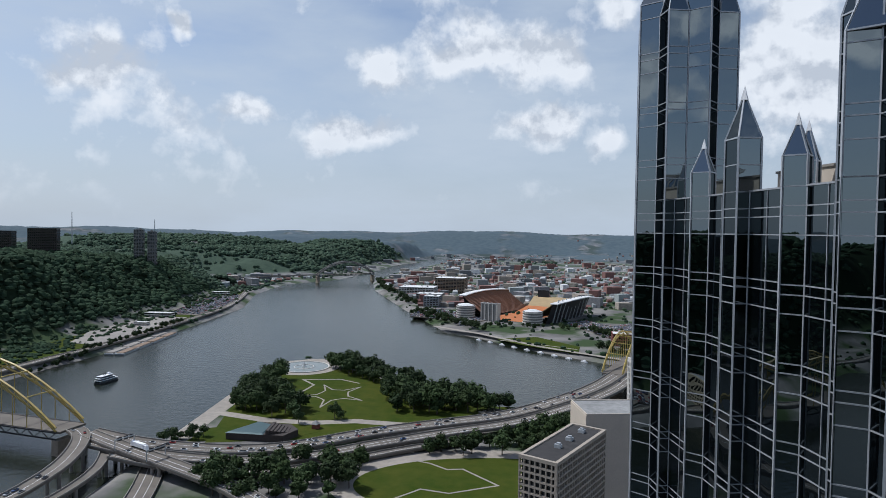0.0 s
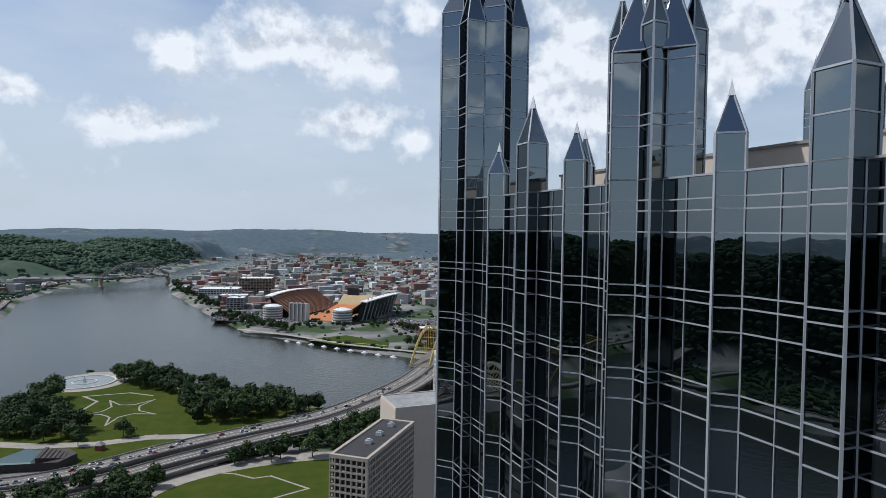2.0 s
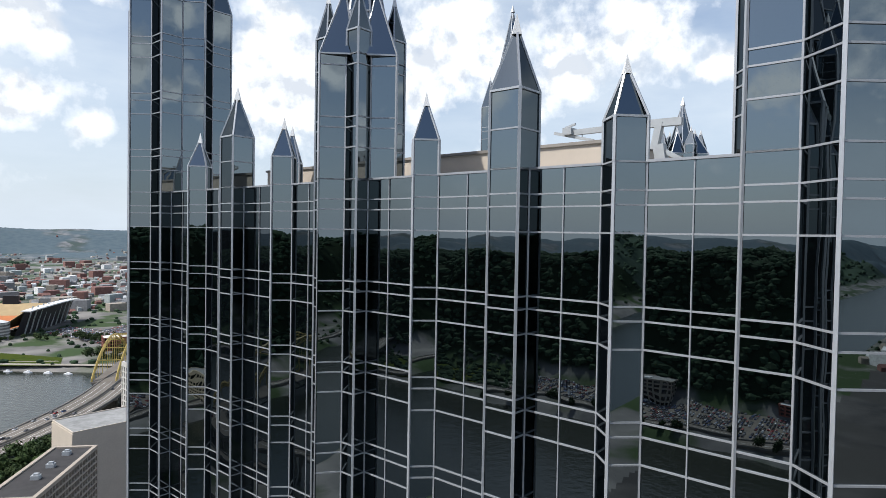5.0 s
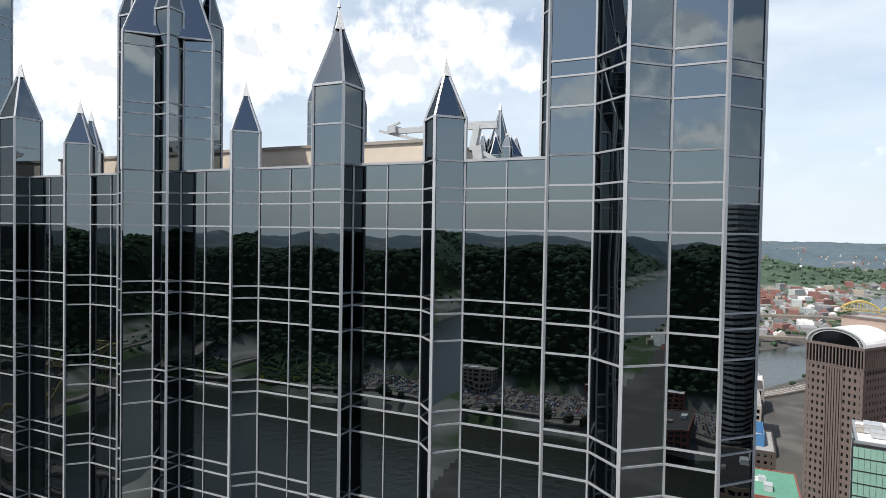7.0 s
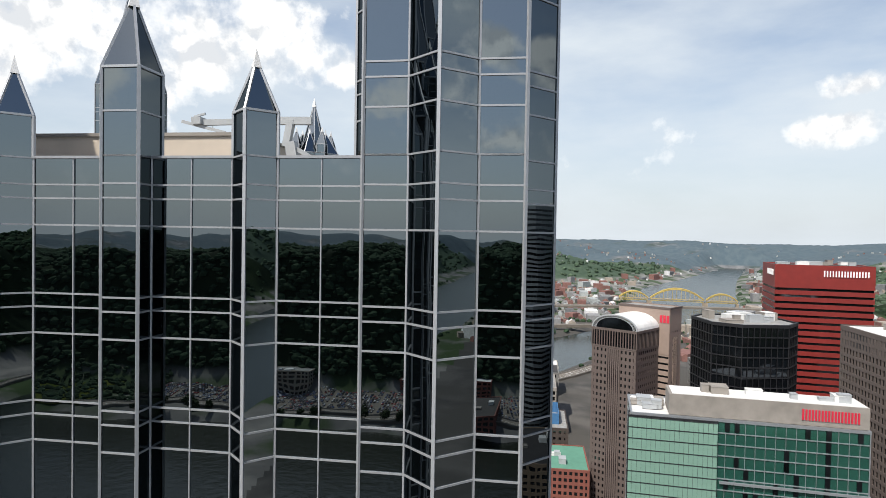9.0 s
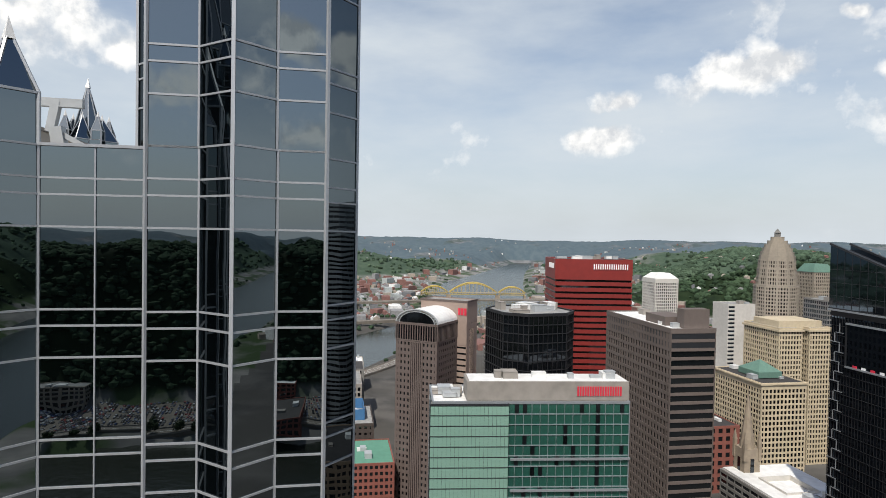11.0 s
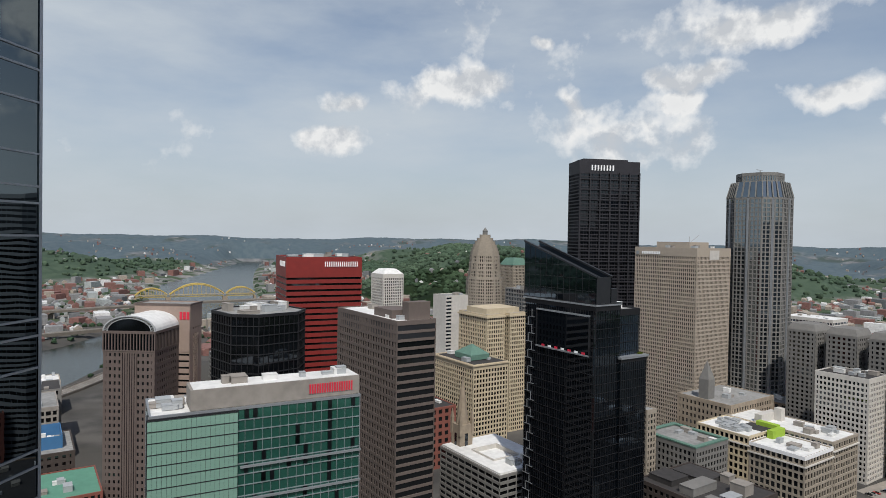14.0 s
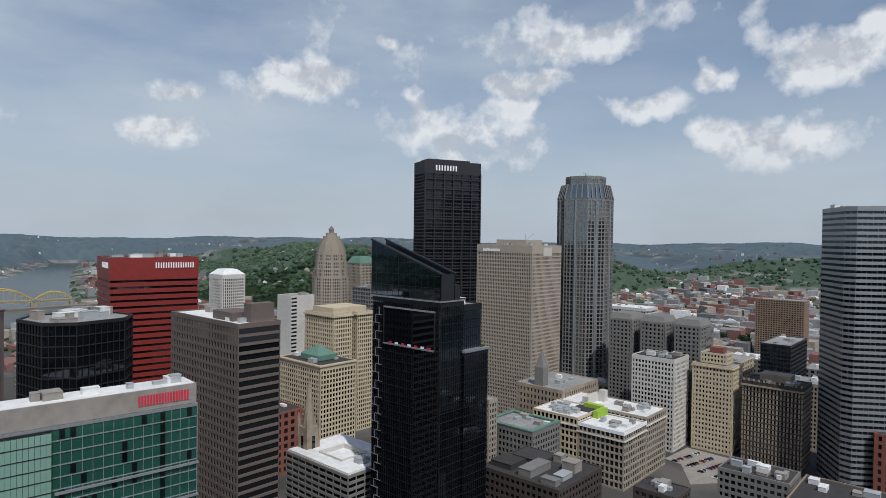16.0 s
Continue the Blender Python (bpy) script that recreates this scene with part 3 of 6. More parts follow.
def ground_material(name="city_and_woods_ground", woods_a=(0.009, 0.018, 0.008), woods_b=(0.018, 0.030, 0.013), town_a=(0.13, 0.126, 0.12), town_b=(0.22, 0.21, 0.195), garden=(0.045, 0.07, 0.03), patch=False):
    """Woods on the slopes, streets, lots and gardens on the flat."""
    m = bpy.data.materials.new(name)
    m.use_nodes = True
    nt = m.node_tree
    p = nt.nodes["Principled BSDF"]
    p.inputs["Roughness"].default_value, p.inputs["Specular IOR Level"].default_value = 0.95, 0.1
    pos = nt.nodes.new("ShaderNodeNewGeometry")

    def tex(scale, detail=6):
        n = nt.nodes.new("ShaderNodeTexNoise")
        n.inputs["Scale"].default_value, n.inputs["Detail"].default_value = scale, detail
        nt.links.new(pos.outputs["Position"], n.inputs["Vector"])
        return n.outputs["Fac"]

    def ramp(src, lo, hi):
        n = nt.nodes.new("ShaderNodeMapRange")
        n.inputs["From Min"].default_value, n.inputs["From Max"].default_value = lo, hi
        nt.links.new(src, n.inputs["Value"])
        return n.outputs[0]

    def mix(fac, c, d):
        n = nt.nodes.new("ShaderNodeMix")
        n.data_type = "RGBA"
        nt.links.new(fac, n.inputs[0])
        for sock, v in ((n.inputs[6], c), (n.inputs[7], d)):
            if isinstance(v, tuple):
                sock.default_value = (*v, 1)
            else:
                nt.links.new(v, sock)
        return n.outputs[2]

    town = mix(ramp(tex(0.02), 0.4, 0.6), town_a, town_b)
    town = mix(ramp(tex(0.011), 0.46, 0.56), town, garden)
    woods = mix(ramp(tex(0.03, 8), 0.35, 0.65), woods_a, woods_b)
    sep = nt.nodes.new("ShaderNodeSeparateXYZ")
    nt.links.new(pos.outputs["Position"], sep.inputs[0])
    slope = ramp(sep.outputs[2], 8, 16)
    if patch:
        n = nt.nodes.new("ShaderNodeMath")
        n.operation = "MULTIPLY"
        nt.links.new(slope, n.inputs[0])
        nt.links.new(ramp(tex(0.0035, 7), 0.34, 0.44), n.inputs[1])
        slope = n.outputs[0]
    nt.links.new(mix(slope, town, woods), p.inputs["Base Color"])
    return m


me = bpy.data.meshes.new("ground")
me.from_pydata(list(zip(gx.tolist(), gy.tolist(), gz.tolist())), [], [q[::-1] for q in quads])
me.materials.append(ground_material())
# Paler, bluer base colours with distance: aerial haze painted into the ground.
me.materials.append(ground_material("hazed_middle_distance", (0.046, 0.072, 0.050), (0.066, 0.096, 0.066), (0.16, 0.16, 0.156), (0.25, 0.245, 0.235), (0.06, 0.085, 0.05), True))
me.materials.append(ground_material("hazed_far_ridges", (0.072, 0.102, 0.122), (0.092, 0.122, 0.138), (0.10, 0.11, 0.115), (0.19, 0.195, 0.20), (0.06, 0.08, 0.075), True))
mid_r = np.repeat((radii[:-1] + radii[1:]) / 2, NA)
me.materials.append(ground_material("downtown_streets", town_a=(0.055, 0.054, 0.052), town_b=(0.11, 0.105, 0.098), garden=(0.075, 0.072, 0.066)))
mid_a = np.tile(angles + math.pi / NA, NR - 1)
mid_x, mid_y = mid_r * np.sin(mid_a), mid_r * np.cos(mid_a)
downtown = (mid_x > -120) & (mid_y < 330) & (mid_y > -900) & (mid_r < 1300)
# Indices 1 and 2 bring in the hazed ground copies by radius.
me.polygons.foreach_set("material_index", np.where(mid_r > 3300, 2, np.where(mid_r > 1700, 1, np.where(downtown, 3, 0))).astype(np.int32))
me.polygons.foreach_set("use_smooth", [True] * len(me.polygons))
thing("ground", "wooded hills and built-up flats along three rivers", "ground", kind="structure", data=me)


def water_material():
    m = bpy.data.materials.new("river_water")
    m.use_nodes = True
    nt = m.node_tree
    p = nt.nodes["Principled BSDF"]
    p.inputs["Base Color"].default_value = (0.013, 0.017, 0.011, 1)
    p.inputs["Roughness"].default_value = 0.22
    p.inputs["Specular IOR Level"].default_value = 0.5
    pos = nt.nodes.new("ShaderNodeNewGeometry")
    n = nt.nodes.new("ShaderNodeTexNoise")
    n.inputs["Scale"].default_value, n.inputs["Detail"].default_value = 0.16, 6
    nt.links.new(pos.outputs["Position"], n.inputs["Vector"])
    b = nt.nodes.new("ShaderNodeBump")
    b.inputs["Strength"].default_value, b.inputs["Distance"].default_value = 0.32, 1.2
    nt.links.new(n.outputs["Fac"], b.inputs["Height"])
    nt.links.new(b.outputs[0], p.inputs["Normal"])
    return m


s = Shape()
s.poly([(4930 * math.cos(2 * math.pi * i / 64), 4930 * math.sin(2 * math.pi * i / 64), -6.0) for i in range(64)])
thing("river", "wide grey-green river with a softly rippled surface", "river", kind="structure", data=s.mesh("river", water_material()))


# woods on the hills and far roofs -------------------------------------------
ICO = [(0, 0, 1), (0.894, 0, 0.447), (0.276, 0.851, 0.447), (-0.724, 0.526, 0.447), (-0.724, -0.526, 0.447), (0.276, -0.851, 0.447),
       (0.724, 0.526, -0.447), (-0.276, 0.851, -0.447), (-0.894, 0, -0.447), (-0.276, -0.851, -0.447), (0.724, -0.526, -0.447)]
ICO_F = [(0, 1, 2), (0, 2, 3), (0, 3, 4), (0, 4, 5), (0, 5, 1), (1, 6, 2), (2, 7, 3), (3, 8, 4), (4, 9, 5), (5, 10, 1),
         (6, 7, 2), (7, 8, 3), (8, 9, 4), (9, 10, 5), (10, 6, 1)]
rw = np.random.RandomState(7)


def scatter(n, rmin, rmax, power=1.0):
    r = rmin * (rmax / rmin) ** (rw.rand(n) ** power)
    t = rw.rand(n) * 2 * np.pi
    x, y = r * np.sin(t), r * np.cos(t)
    return x, y, land_height(x, y), shore_distance(x, y), r


woods = Shape()
x, y, z, d, r = scatter(62000, 450, 4800, 0.8)
hx = np.concatenate([rw.uniform(-1150, -500, 34000), rw.uniform(-1500, -1100, 7000), rw.uniform(-1500, -250, 9000), rw.uniform(1150, 2700, 12000)])
hy = np.concatenate([rw.uniform(-700, 2000, 34000), rw.uniform(-500, 2300, 7000), rw.uniform(2200, 3700, 9000), rw.uniform(-1900, -700, 12000)])
x, y = np.concatenate([x, hx]), np.concatenate([y, hy])
z, d, r = land_height(x, y), shore_distance(x, y), np.hypot(x, y)
keep = ((z > 13) & (d > 20)) | ((d > 6) & (d < 26) & (r > 800) & (rw.rand(len(r)) < 0.6)) | ((d > 30) & (r > 900) & (z < 13) & (rw.rand(len(r)) < 0.30)) | ((x < -470) & (y > 330) & (y < 850) & (d > 34) & (rw.rand(len(r)) < 0.9))
town_slope = (x > 1200) & (rw.rand(len(r)) < 0.06)
far_woods = Shape()
keep &= (r < 2400) | ((z > 13) & (r < 3300))
for px, py, pz, pr in zip(x[keep & ~town_slope], y[keep & ~town_slope], z[keep & ~town_slope], r[keep & ~town_slope]):
    # Trees beyond 1700 m take the hazed colour.
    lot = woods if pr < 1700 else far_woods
    q = min(10, 2.6 + pr * 0.0027) * (0.55 + 0.8 * rw.rand())
    if pz < 13:
        q *= 0.7
    k = len(lot.v)
    j = 0.72 + 0.56 * rw.rand(11, 3)
    lot.v += [(px + q * v[0] * w[0], py + q * v[1] * w[1], pz + q * (0.35 + 0.8 * v[2] * w[2])) for v, w in zip(ICO, j)]
    lot.f += [tuple(k + i for i in f) for f in ICO_F]
thing("woods", "dense dark green broadleaf woods covering the hillsides", "woods", kind="stuff", data=woods.mesh("woods", WOODS))
thing("far_woods", "distant blue-green woods on the far ridges", "woods", kind="stuff", data=far_woods.mesh("far_woods", HAZED_WOODS))


def island_material():
    """Far roofs and walls: each block its own brick red, white, tan or grey."""
    m = bpy.data.materials.new("far_town_walls")
    m.use_nodes = True
    nt = m.node_tree
    p = nt.nodes["Principled BSDF"]
    p.inputs["Roughness"].default_value = 0.85
    pos = nt.nodes.new("ShaderNodeNewGeometry")
    ramp = nt.nodes.new("ShaderNodeValToRGB")
    ramp.color_ramp.interpolation = "CONSTANT"
    stops = [(0.0, (0.19, 0.095, 0.08)), (0.30, (0.33, 0.355, 0.35)), (0.40, (0.22, 0.22, 0.22)), (0.62, (0.30, 0.26, 0.215)), (0.80, (0.62, 0.62, 0.61)), (0.89, (0.13, 0.135, 0.14))]
    while len(ramp.color_ramp.elements) < len(stops):
        ramp.color_ramp.elements.new(0.5)
    for el, (at, c) in zip(ramp.color_ramp.elements, stops):
        el.position, el.color = at, (*c, 1)
    nt.links.new(pos.outputs["Random Per Island"], ramp.inputs[0])
    n = nt.nodes.new("ShaderNodeTexNoise")
    n.inputs["Scale"].default_value = 0.25
    nt.links.new(pos.outputs["Position"], n.inputs["Vector"])
    hs = nt.nodes.new("ShaderNodeHueSaturation")
    mr = nt.nodes.new("ShaderNodeMapRange")
    mr.inputs["To Min"].default_value, mr.inputs["To Max"].default_value = 0.6, 1.4
    nt.links.new(n.outputs["Fac"], mr.inputs["Value"])
    nt.links.new(mr.outputs[0], hs.inputs["Value"])
    nt.links.new(ramp.outputs[0], hs.inputs["Color"])
    nt.links.new(hs.outputs[0], p.inputs["Base Color"])
    return m


town = Shape()
x, y, z, d, r = scatter(34000, 700, 4650, 0.75)
bear = np.degrees(np.arctan2(x, y))
ok = (d > 34) & (z < 10) & ~((x > -260) & (x < 520) & (y > 330) & (y < 1330)) & ~((x < -380) & (y < 1700))
hill_town = (d > 40) & ((z > 40) | (r > 2300)) & (rw.rand(len(r)) < np.where(r > 2300, np.clip(np.sin(x * 0.0043 + 2) * np.sin(y * 0.0052 + 0.6 * np.sin(x * 0.003)), 0, 1) ** 0.6 * np.where(x > 900, 0.7, 0.0), np.where(x > 1000, 0.07, 0.0))) & (r > 900)
for px, py, pz, pr in zip(x[ok | hill_town], y[ok | hill_town], z[ok | hill_town], r[ok | hill_town]):
    if -300 < px < 900 and -900 < py < 500 and pr < 900:
        continue
    small = pz > 12 or rw.rand() < 0.8
    w, dd = (rw.uniform(7, 13), rw.uniform(9, 16)) if small else (rw.uniform(14, 30), rw.uniform(16, 44))
    if pr > 2300 and small:
        w, dd = w * 0.65, dd * 0.65
    h = rw.uniform(4, 8) if small else rw.uniform(7, 22)
    t = radians(-90 + GRID + rw.choice([0, 0, 12, -38]))
    c, sn = math.cos(t), math.sin(t)
    o = [(px + i * w / 2 * c - j * dd / 2 * sn, py + i * w / 2 * sn + j * dd / 2 * c) for i, j in ((-1, -1), (1, -1), (1, 1), (-1, 1))]
    k = len(town.v)
    if small:
        ridge = [(px - dd / 2 * -sn * 1.0, py - dd / 2 * c, pz + h + w * 0.35), (px + dd / 2 * -sn, py + dd / 2 * c, pz + h + w * 0.35)]
        town.v += [(a, b, pz - 3) for a, b in o] + [(a, b, pz + h) for a, b in o] + ridge
        town.f += [(k, k + 1, k + 5, k + 4), (k + 1, k + 2, k + 6, k + 5), (k + 2, k + 3, k + 7, k + 6), (k + 3, k, k + 4, k + 7),
                   (k + 4, k + 5, k + 8), (k + 6, k + 7, k + 9), (k + 5, k + 6, k + 9, k + 8), (k + 7, k + 4, k + 8, k + 9)]
    else:
        town.prism(o, pz - 3, pz + h)
thing("far_town", "brick, white and grey houses and warehouses spread over the far flats", "town", kind="stuff", data=town.mesh("far_town", island_material()))


# city buildings -------------------------------------------------------------
def inset(o, d):
    """A convex counter-clockwise outline moved inwards by d."""
    n, out = len(o), []
    for i in range(n):
        p, c, q = Vector(o[i - 1]), Vector(o[i]), Vector(o[(i + 1) % n])
        e, f = (c - p).normalized(), (q - c).normalized()
        ne, nf = Vector((-e.y, e.x)), Vector((-f.y, f.x))
        b = (ne + nf)
        b = b / max(0.2, b.dot(ne))
        out.append((c.x + b.x * d, c.y + b.y * d))
    return out


def ring(s, o, d, z0, z1):
    """A wall ring of thickness d inside the outline o."""
    i, n, k = inset(o, d), len(o), len(s.v)
    for pts, z in ((o, z0), (o, z1), (i, z1), (i, z0)):
        s.v += [(x, y, z) for x, y in pts]
    for a in range(n):
        b = (a + 1) % n
        for r0, r1 in ((0, 1), (1, 2), (2, 3), (3, 0)):
            s.f.append((k + r0 * n + a, k + r0 * n + b, k + r1 * n + b, k + r1 * n + a))
    return s


def rect(w, d, x=0.0, y=0.0):
    return [(x, y), (x + w, y), (x + w, y + d), (x, y + d)]


def storeys(owner, o, z0, z1, fh, gap, pw, bh, wall, glass, depth=0.4, flush=0.0, top=1.2, roof=None, skip_first=False, pier_mat=None, corner=0.0, sides=None, joined=False):
    """Glass core, one spandrel ring a floor, one pier a bay: a framed facade round an outline."""
    part("window_glass", Shape().prism(inset(o, depth), z0, z1 - 1.0), glass, owner)
    n = max(1, round((z1 - z0 - top) / fh))
    fh = (z1 - z0 - top) / n
    band = ring(Shape(), o if not flush else inset(o, flush), depth + 0.05 - flush, 0, bh).mesh("spandrel", wall) if bh else None
    if joined and bh:
        s = Shape()
        for i in range(n):
            ring(s, o, depth + 0.05, z0 + i * fh, z0 + i * fh + bh)
        tagged(part("banding", s, wall, owner), kind="stuff")
    elif band:
        for i in range(n):
            part("spandrel", band, wall, owner, m=pose(0, 0, z0 + i * fh))
    part("parapet", ring(Shape(), inset(o, -0.06), depth + 0.4, z1 - top, z1), wall, owner)
    part("roof", Shape().prism(inset(o, depth + 0.2), z1 - 0.9, z1 - 0.55), roof or ROOF, owner)
    if gap:
        lot = Shape()
        pm = Shape().box(-pw / 2, pw / 2, 0.015, depth + 0.05, 0, z1 - z0 - top).mesh("pier", pier_mat or wall)
        cm = Shape().box(-corner / 2, corner / 2, 0.01, depth + 0.05, 0, z1 - z0 - top).mesh("corner_pier", pier_mat or wall) if corner else None
        for i in range(len(o)):
            if i not in (sides if sides is not None else (0, 3) if len(o) == 4 else range(len(o))):
                continue
            p, q = Vector(o[i]), Vector(o[(i + 1) % len(o)])
            e = q - p
            k = max(1, round(e.length / gap))
            t = math.degrees(math.atan2(e.y, e.x))
            for j in range(k + 1):
                f = j / k
                edge = (corner or pw) / 2
                at = p + e.normalized() * min(max(f * e.length, edge), e.length - edge)
                if joined:
                    d, w = e.normalized(), pw / 2
                    f = Vector((-d.y, d.x))
                    c = [at - d * w + f * 0.015, at + d * w + f * 0.015, at + d * w + f * (depth + 0.05), at - d * w + f * (depth + 0.05)]
                    lot.prism([tuple(v) for v in c], z0, z1 - top)
                else:
                    part("pier", cm if cm and j in (0, k) else pm, wall, owner, m=pose(at.x, at.y, z0, 0, 0, t))
        if joined:
            tagged(part("framing", lot, pier_mat or wall, owner), kind="stuff")


def clutter(owner, o, z, seed, n=5, mat=None):
    """Plant rooms and vents on a roof."""
    r = random.Random(seed)
    xs, ys = [p[0] for p in o], [p[1] for p in o]
    for i in range(n):
        w, d, h = r.uniform(2, 7), r.uniform(2, 7), r.uniform(1, 3.2)
        x = r.uniform(min(xs) + 2.5, max(xs) - w - 2.5) if max(xs) - min(xs) > w + 5 else min(xs) + 2.5
        y = r.uniform(min(ys) + 2.5, max(ys) - d - 2.5) if max(ys) - min(ys) > d + 5 else min(ys) + 2.5
        s = Shape().box(x, x + w, y, y + d, z, z + h)
        s.box(x - 0.1, x + w + 0.1, y - 0.1, y + d + 0.1, z + h, z + h + 0.15)
        part("roof_plant", s, mat or (STEEL, CONCRETE, WHITE_ROOF)[i % 3], owner)


G_DARK = mirror_glass("dark_window_glass", (0.11, 0.125, 0.14), 0.06, 0, dark=(0.008, 0.009, 0.010), share=0.45)
G_BLACK = mirror_glass("black_tower_glass", (0.06, 0.07, 0.08), 0.05, 0.3, 0.2, dark=(0.006, 0.007, 0.009), share=0.6)
G_GREEN = mirror_glass("green_tower_glass", (0.12, 0.30, 0.25), 0.06, 0.3, 0.2, dark=(0.02, 0.10, 0.075), share=0.5)
G_PALE = mirror_glass("pale_green_glass", (0.42, 0.58, 0.50), 0.08, 0.2, 0.2, dark=(0.27, 0.47, 0.38), share=0.4)
G_BLUE = mirror_glass("blue_grey_glass", (0.30, 0.36, 0.40), 0.05, 0.3, 0.2, dark=(0.02, 0.025, 0.03), share=0.6)
G_NAVY = mirror_glass("blue_black_tower_glass", (0.115, 0.145, 0.175), 0.03, 1.0, 0.12, dark=(0.006, 0.009, 0.013), share=0.7)
GRANITE = material("pink_grey_granite", (0.120, 0.092, 0.082), 0.6, 0, 0.15, 0.5, 0.05)
PINK = material("pale_pink_granite", (0.313, 0.238, 0.197), 0.6, 0, 0.12, 0.5, 0.05)
RED = material("red_metal_cladding", (0.215, 0.022, 0.017), 0.5, 0, 0.2, 0.3, 0.03)
BROWN = material("brown_concrete", (0.128, 0.102, 0.090), 0.8, 0, 0.15, 0.5, 0.08)
BLACK_STEEL = material("dark_weathered_steel", (0.027, 0.026, 0.032), 0.6, 0.2, 0.3, 0.3, 0.05)
BLACK_METAL = material("charcoal_metal", (0.028, 0.030, 0.034), 0.45, 0.3, 0.2, 0.5, 0.03)
LIMESTONE = material("buff_limestone", (0.323, 0.282, 0.227), 0.85, 0, 0.2, 0.4, 0.08)
CREAM = material("cream_terracotta", (0.53, 0.445, 0.31), 0.8, 0, 0.2, 0.4, 0.08)
OFFWHITE = material("white_glazed_brick", (0.561, 0.535, 0.493), 0.75, 0, 0.18, 0.4, 0.08)
BEIGE = material("beige_stone_cladding", (0.365, 0.314, 0.255), 0.8, 0, 0.1, 0.4, 0.05)
GREYSTONE = material("grey_stone", (0.190, 0.185, 0.174), 0.85, 0, 0.2, 0.4, 0.08)
BRICK = material("dark_red_brick", (0.22, 0.075, 0.055), 0.9, 0, 0.2, 0.6, 0.1)
TANBRICK = material("tan_brick", (0.255, 0.184, 0.128), 0.9, 0, 0.2, 0.6, 0.1)
COPPER = material("green_copper", (0.11, 0.21, 0.165), 0.7, 0, 0.2, 0.6, 0.05)
STRIPE = material("silver_aluminium_panels", (0.300, 0.318, 0.336), 0.4, 0.4, 0.1, 0.5, 0.03)
SIGN_WHITE = material("white_sign_letters", (0.85, 0.85, 0.85), 0.5, 0, 0.05, 2)
SIGN_RED = material("red_sign_letters", (0.60, 0.02, 0.05), 0.5, 0, 0.05, 2)


def office(name, label, x, y, o, h, fh, gap, pw, bh, wall, glass, z0=0.0, turn=0.0, seed=1, plant=5, category="office building", **kw):
    b = thing(name, label, category, street(x, y, 0, turn))
    storeys(b, o, z0, h, fh, gap, pw, bh, wall, glass, **kw)
    if plant:
        clutter(b, o, h - 0.55, seed, plant)
    return b


def bars(owner, p, along, n, w, h, gap, mat, out=0.35, label="sign lettering as plain bars"):
    """Sign lettering as plain upright blocks."""
    a = Vector((*along, 0)).normalized()
    f = Vector((a.y, -a.x, 0))
    for i in range(n):
        s = Shape()
        k = Vector(p) + a * (i * (w + gap))
        o = [k, k + a * w, k + a * w + f * out, k + f * out]
        s.prism([(v.x, v.y) for v in (o[3], o[2], o[1], o[0])], p[2], p[2] + h)
        part("sign_letter", s, mat, owner, label)


LIME = material("lime_green_wall", (0.30, 0.46, 0.04), 0.8, 0, 0.15, 0.5)
BLUEPAINT = material("blue_metal_screen", (0.05, 0.16, 0.33), 0.6, 0, 0.15, 0.4)
TEAL = material("green_membrane_roof", (0.10, 0.26, 0.185), 0.8, 0, 0.2, 0.3)
DARKBRICK = material("sooty_dark_brick", (0.060, 0.047, 0.041), 0.9, 0, 0.3, 0.5, 0.1)
SOOT = material("sooty_sandstone", (0.34, 0.28, 0.21), 0.9, 0, 0.35, 0.3, 0.1)
G_SLATE = mirror_glass("slate_blue_glass", (0.20, 0.25, 0.30), 0.05, 0.3, 0.2, dark=(0.02, 0.03, 0.045), share=0.5)

def oval(cx, cy, rx, ry, n=48, t0=0.0):
    return [(cx + rx * math.cos(2 * math.pi * i / n + t0), cy + ry * math.sin(2 * math.pi * i / n + t0)) for i in range(n)]


# red tower
b = office("office_tower", "red metal-clad office tower with dark ribbon windows", 390, -105, rect(49.5, 40), 151.5, 3.85, 0, 0, 2.45, RED, G_DARK, turn=-10, top=13.2, seed=2, roof=DARK_ROOF, plant=9)
bars(b, (24.5, -0.42, 145.2), (1, 0), 16, 0.6, 3.3, 0.82, SIGN_WHITE)
bars(b, (-0.08, 22, 145.2), (0, -1), 16, 0.5, 3.3, 0.65, SIGN_WHITE)

# black octagon
BLACK_TRIM = material("black_aluminium_trim", (0.010, 0.010, 0.012), 0.55, 0.1, 0.2, 0.5, 0.02)
o8 = [(-9, -17), (9, -17), (17, -9), (17, 9), (9, 17), (-9, 17), (-17, 9), (-17, -9)]
b = office("office_tower", "black glass octagonal office tower with pale roof plant", 268, -61, o8, 133.5, 3.8, 2.3, 0.16, 0.35, BLACK_TRIM, G_BLACK, seed=3, roof=ROOF, plant=16, turn=10)

# brown grid tower
b = office("office_tower", "brown concrete office tower, gridded side and banded end", 258, -121, rect(21.5, 65), 126.5, 3.85, 2.7, 1.15, 1.35, BROWN, G_DARK, top=2.2, seed=4, roof=WHITE_ROOF, sides=(3, 1), plant=6)
part("louvre_band", ring(Shape(), inset(rect(21.5, 65), 0.18), 0.3, 117.5, 124.5), BLACK_METAL, b, "dark louvred plant-floor band")
fin = Shape().box(-0.3, 0.3, -0.02, 0.5, 0, 7.0).mesh("fin", BROWN)
for j in range(26):
    part("fin", fin, BROWN, b, m=pose(0.0, 65 - (j + 0.5) * 65 / 26, 117.5, 0, 0, -90))
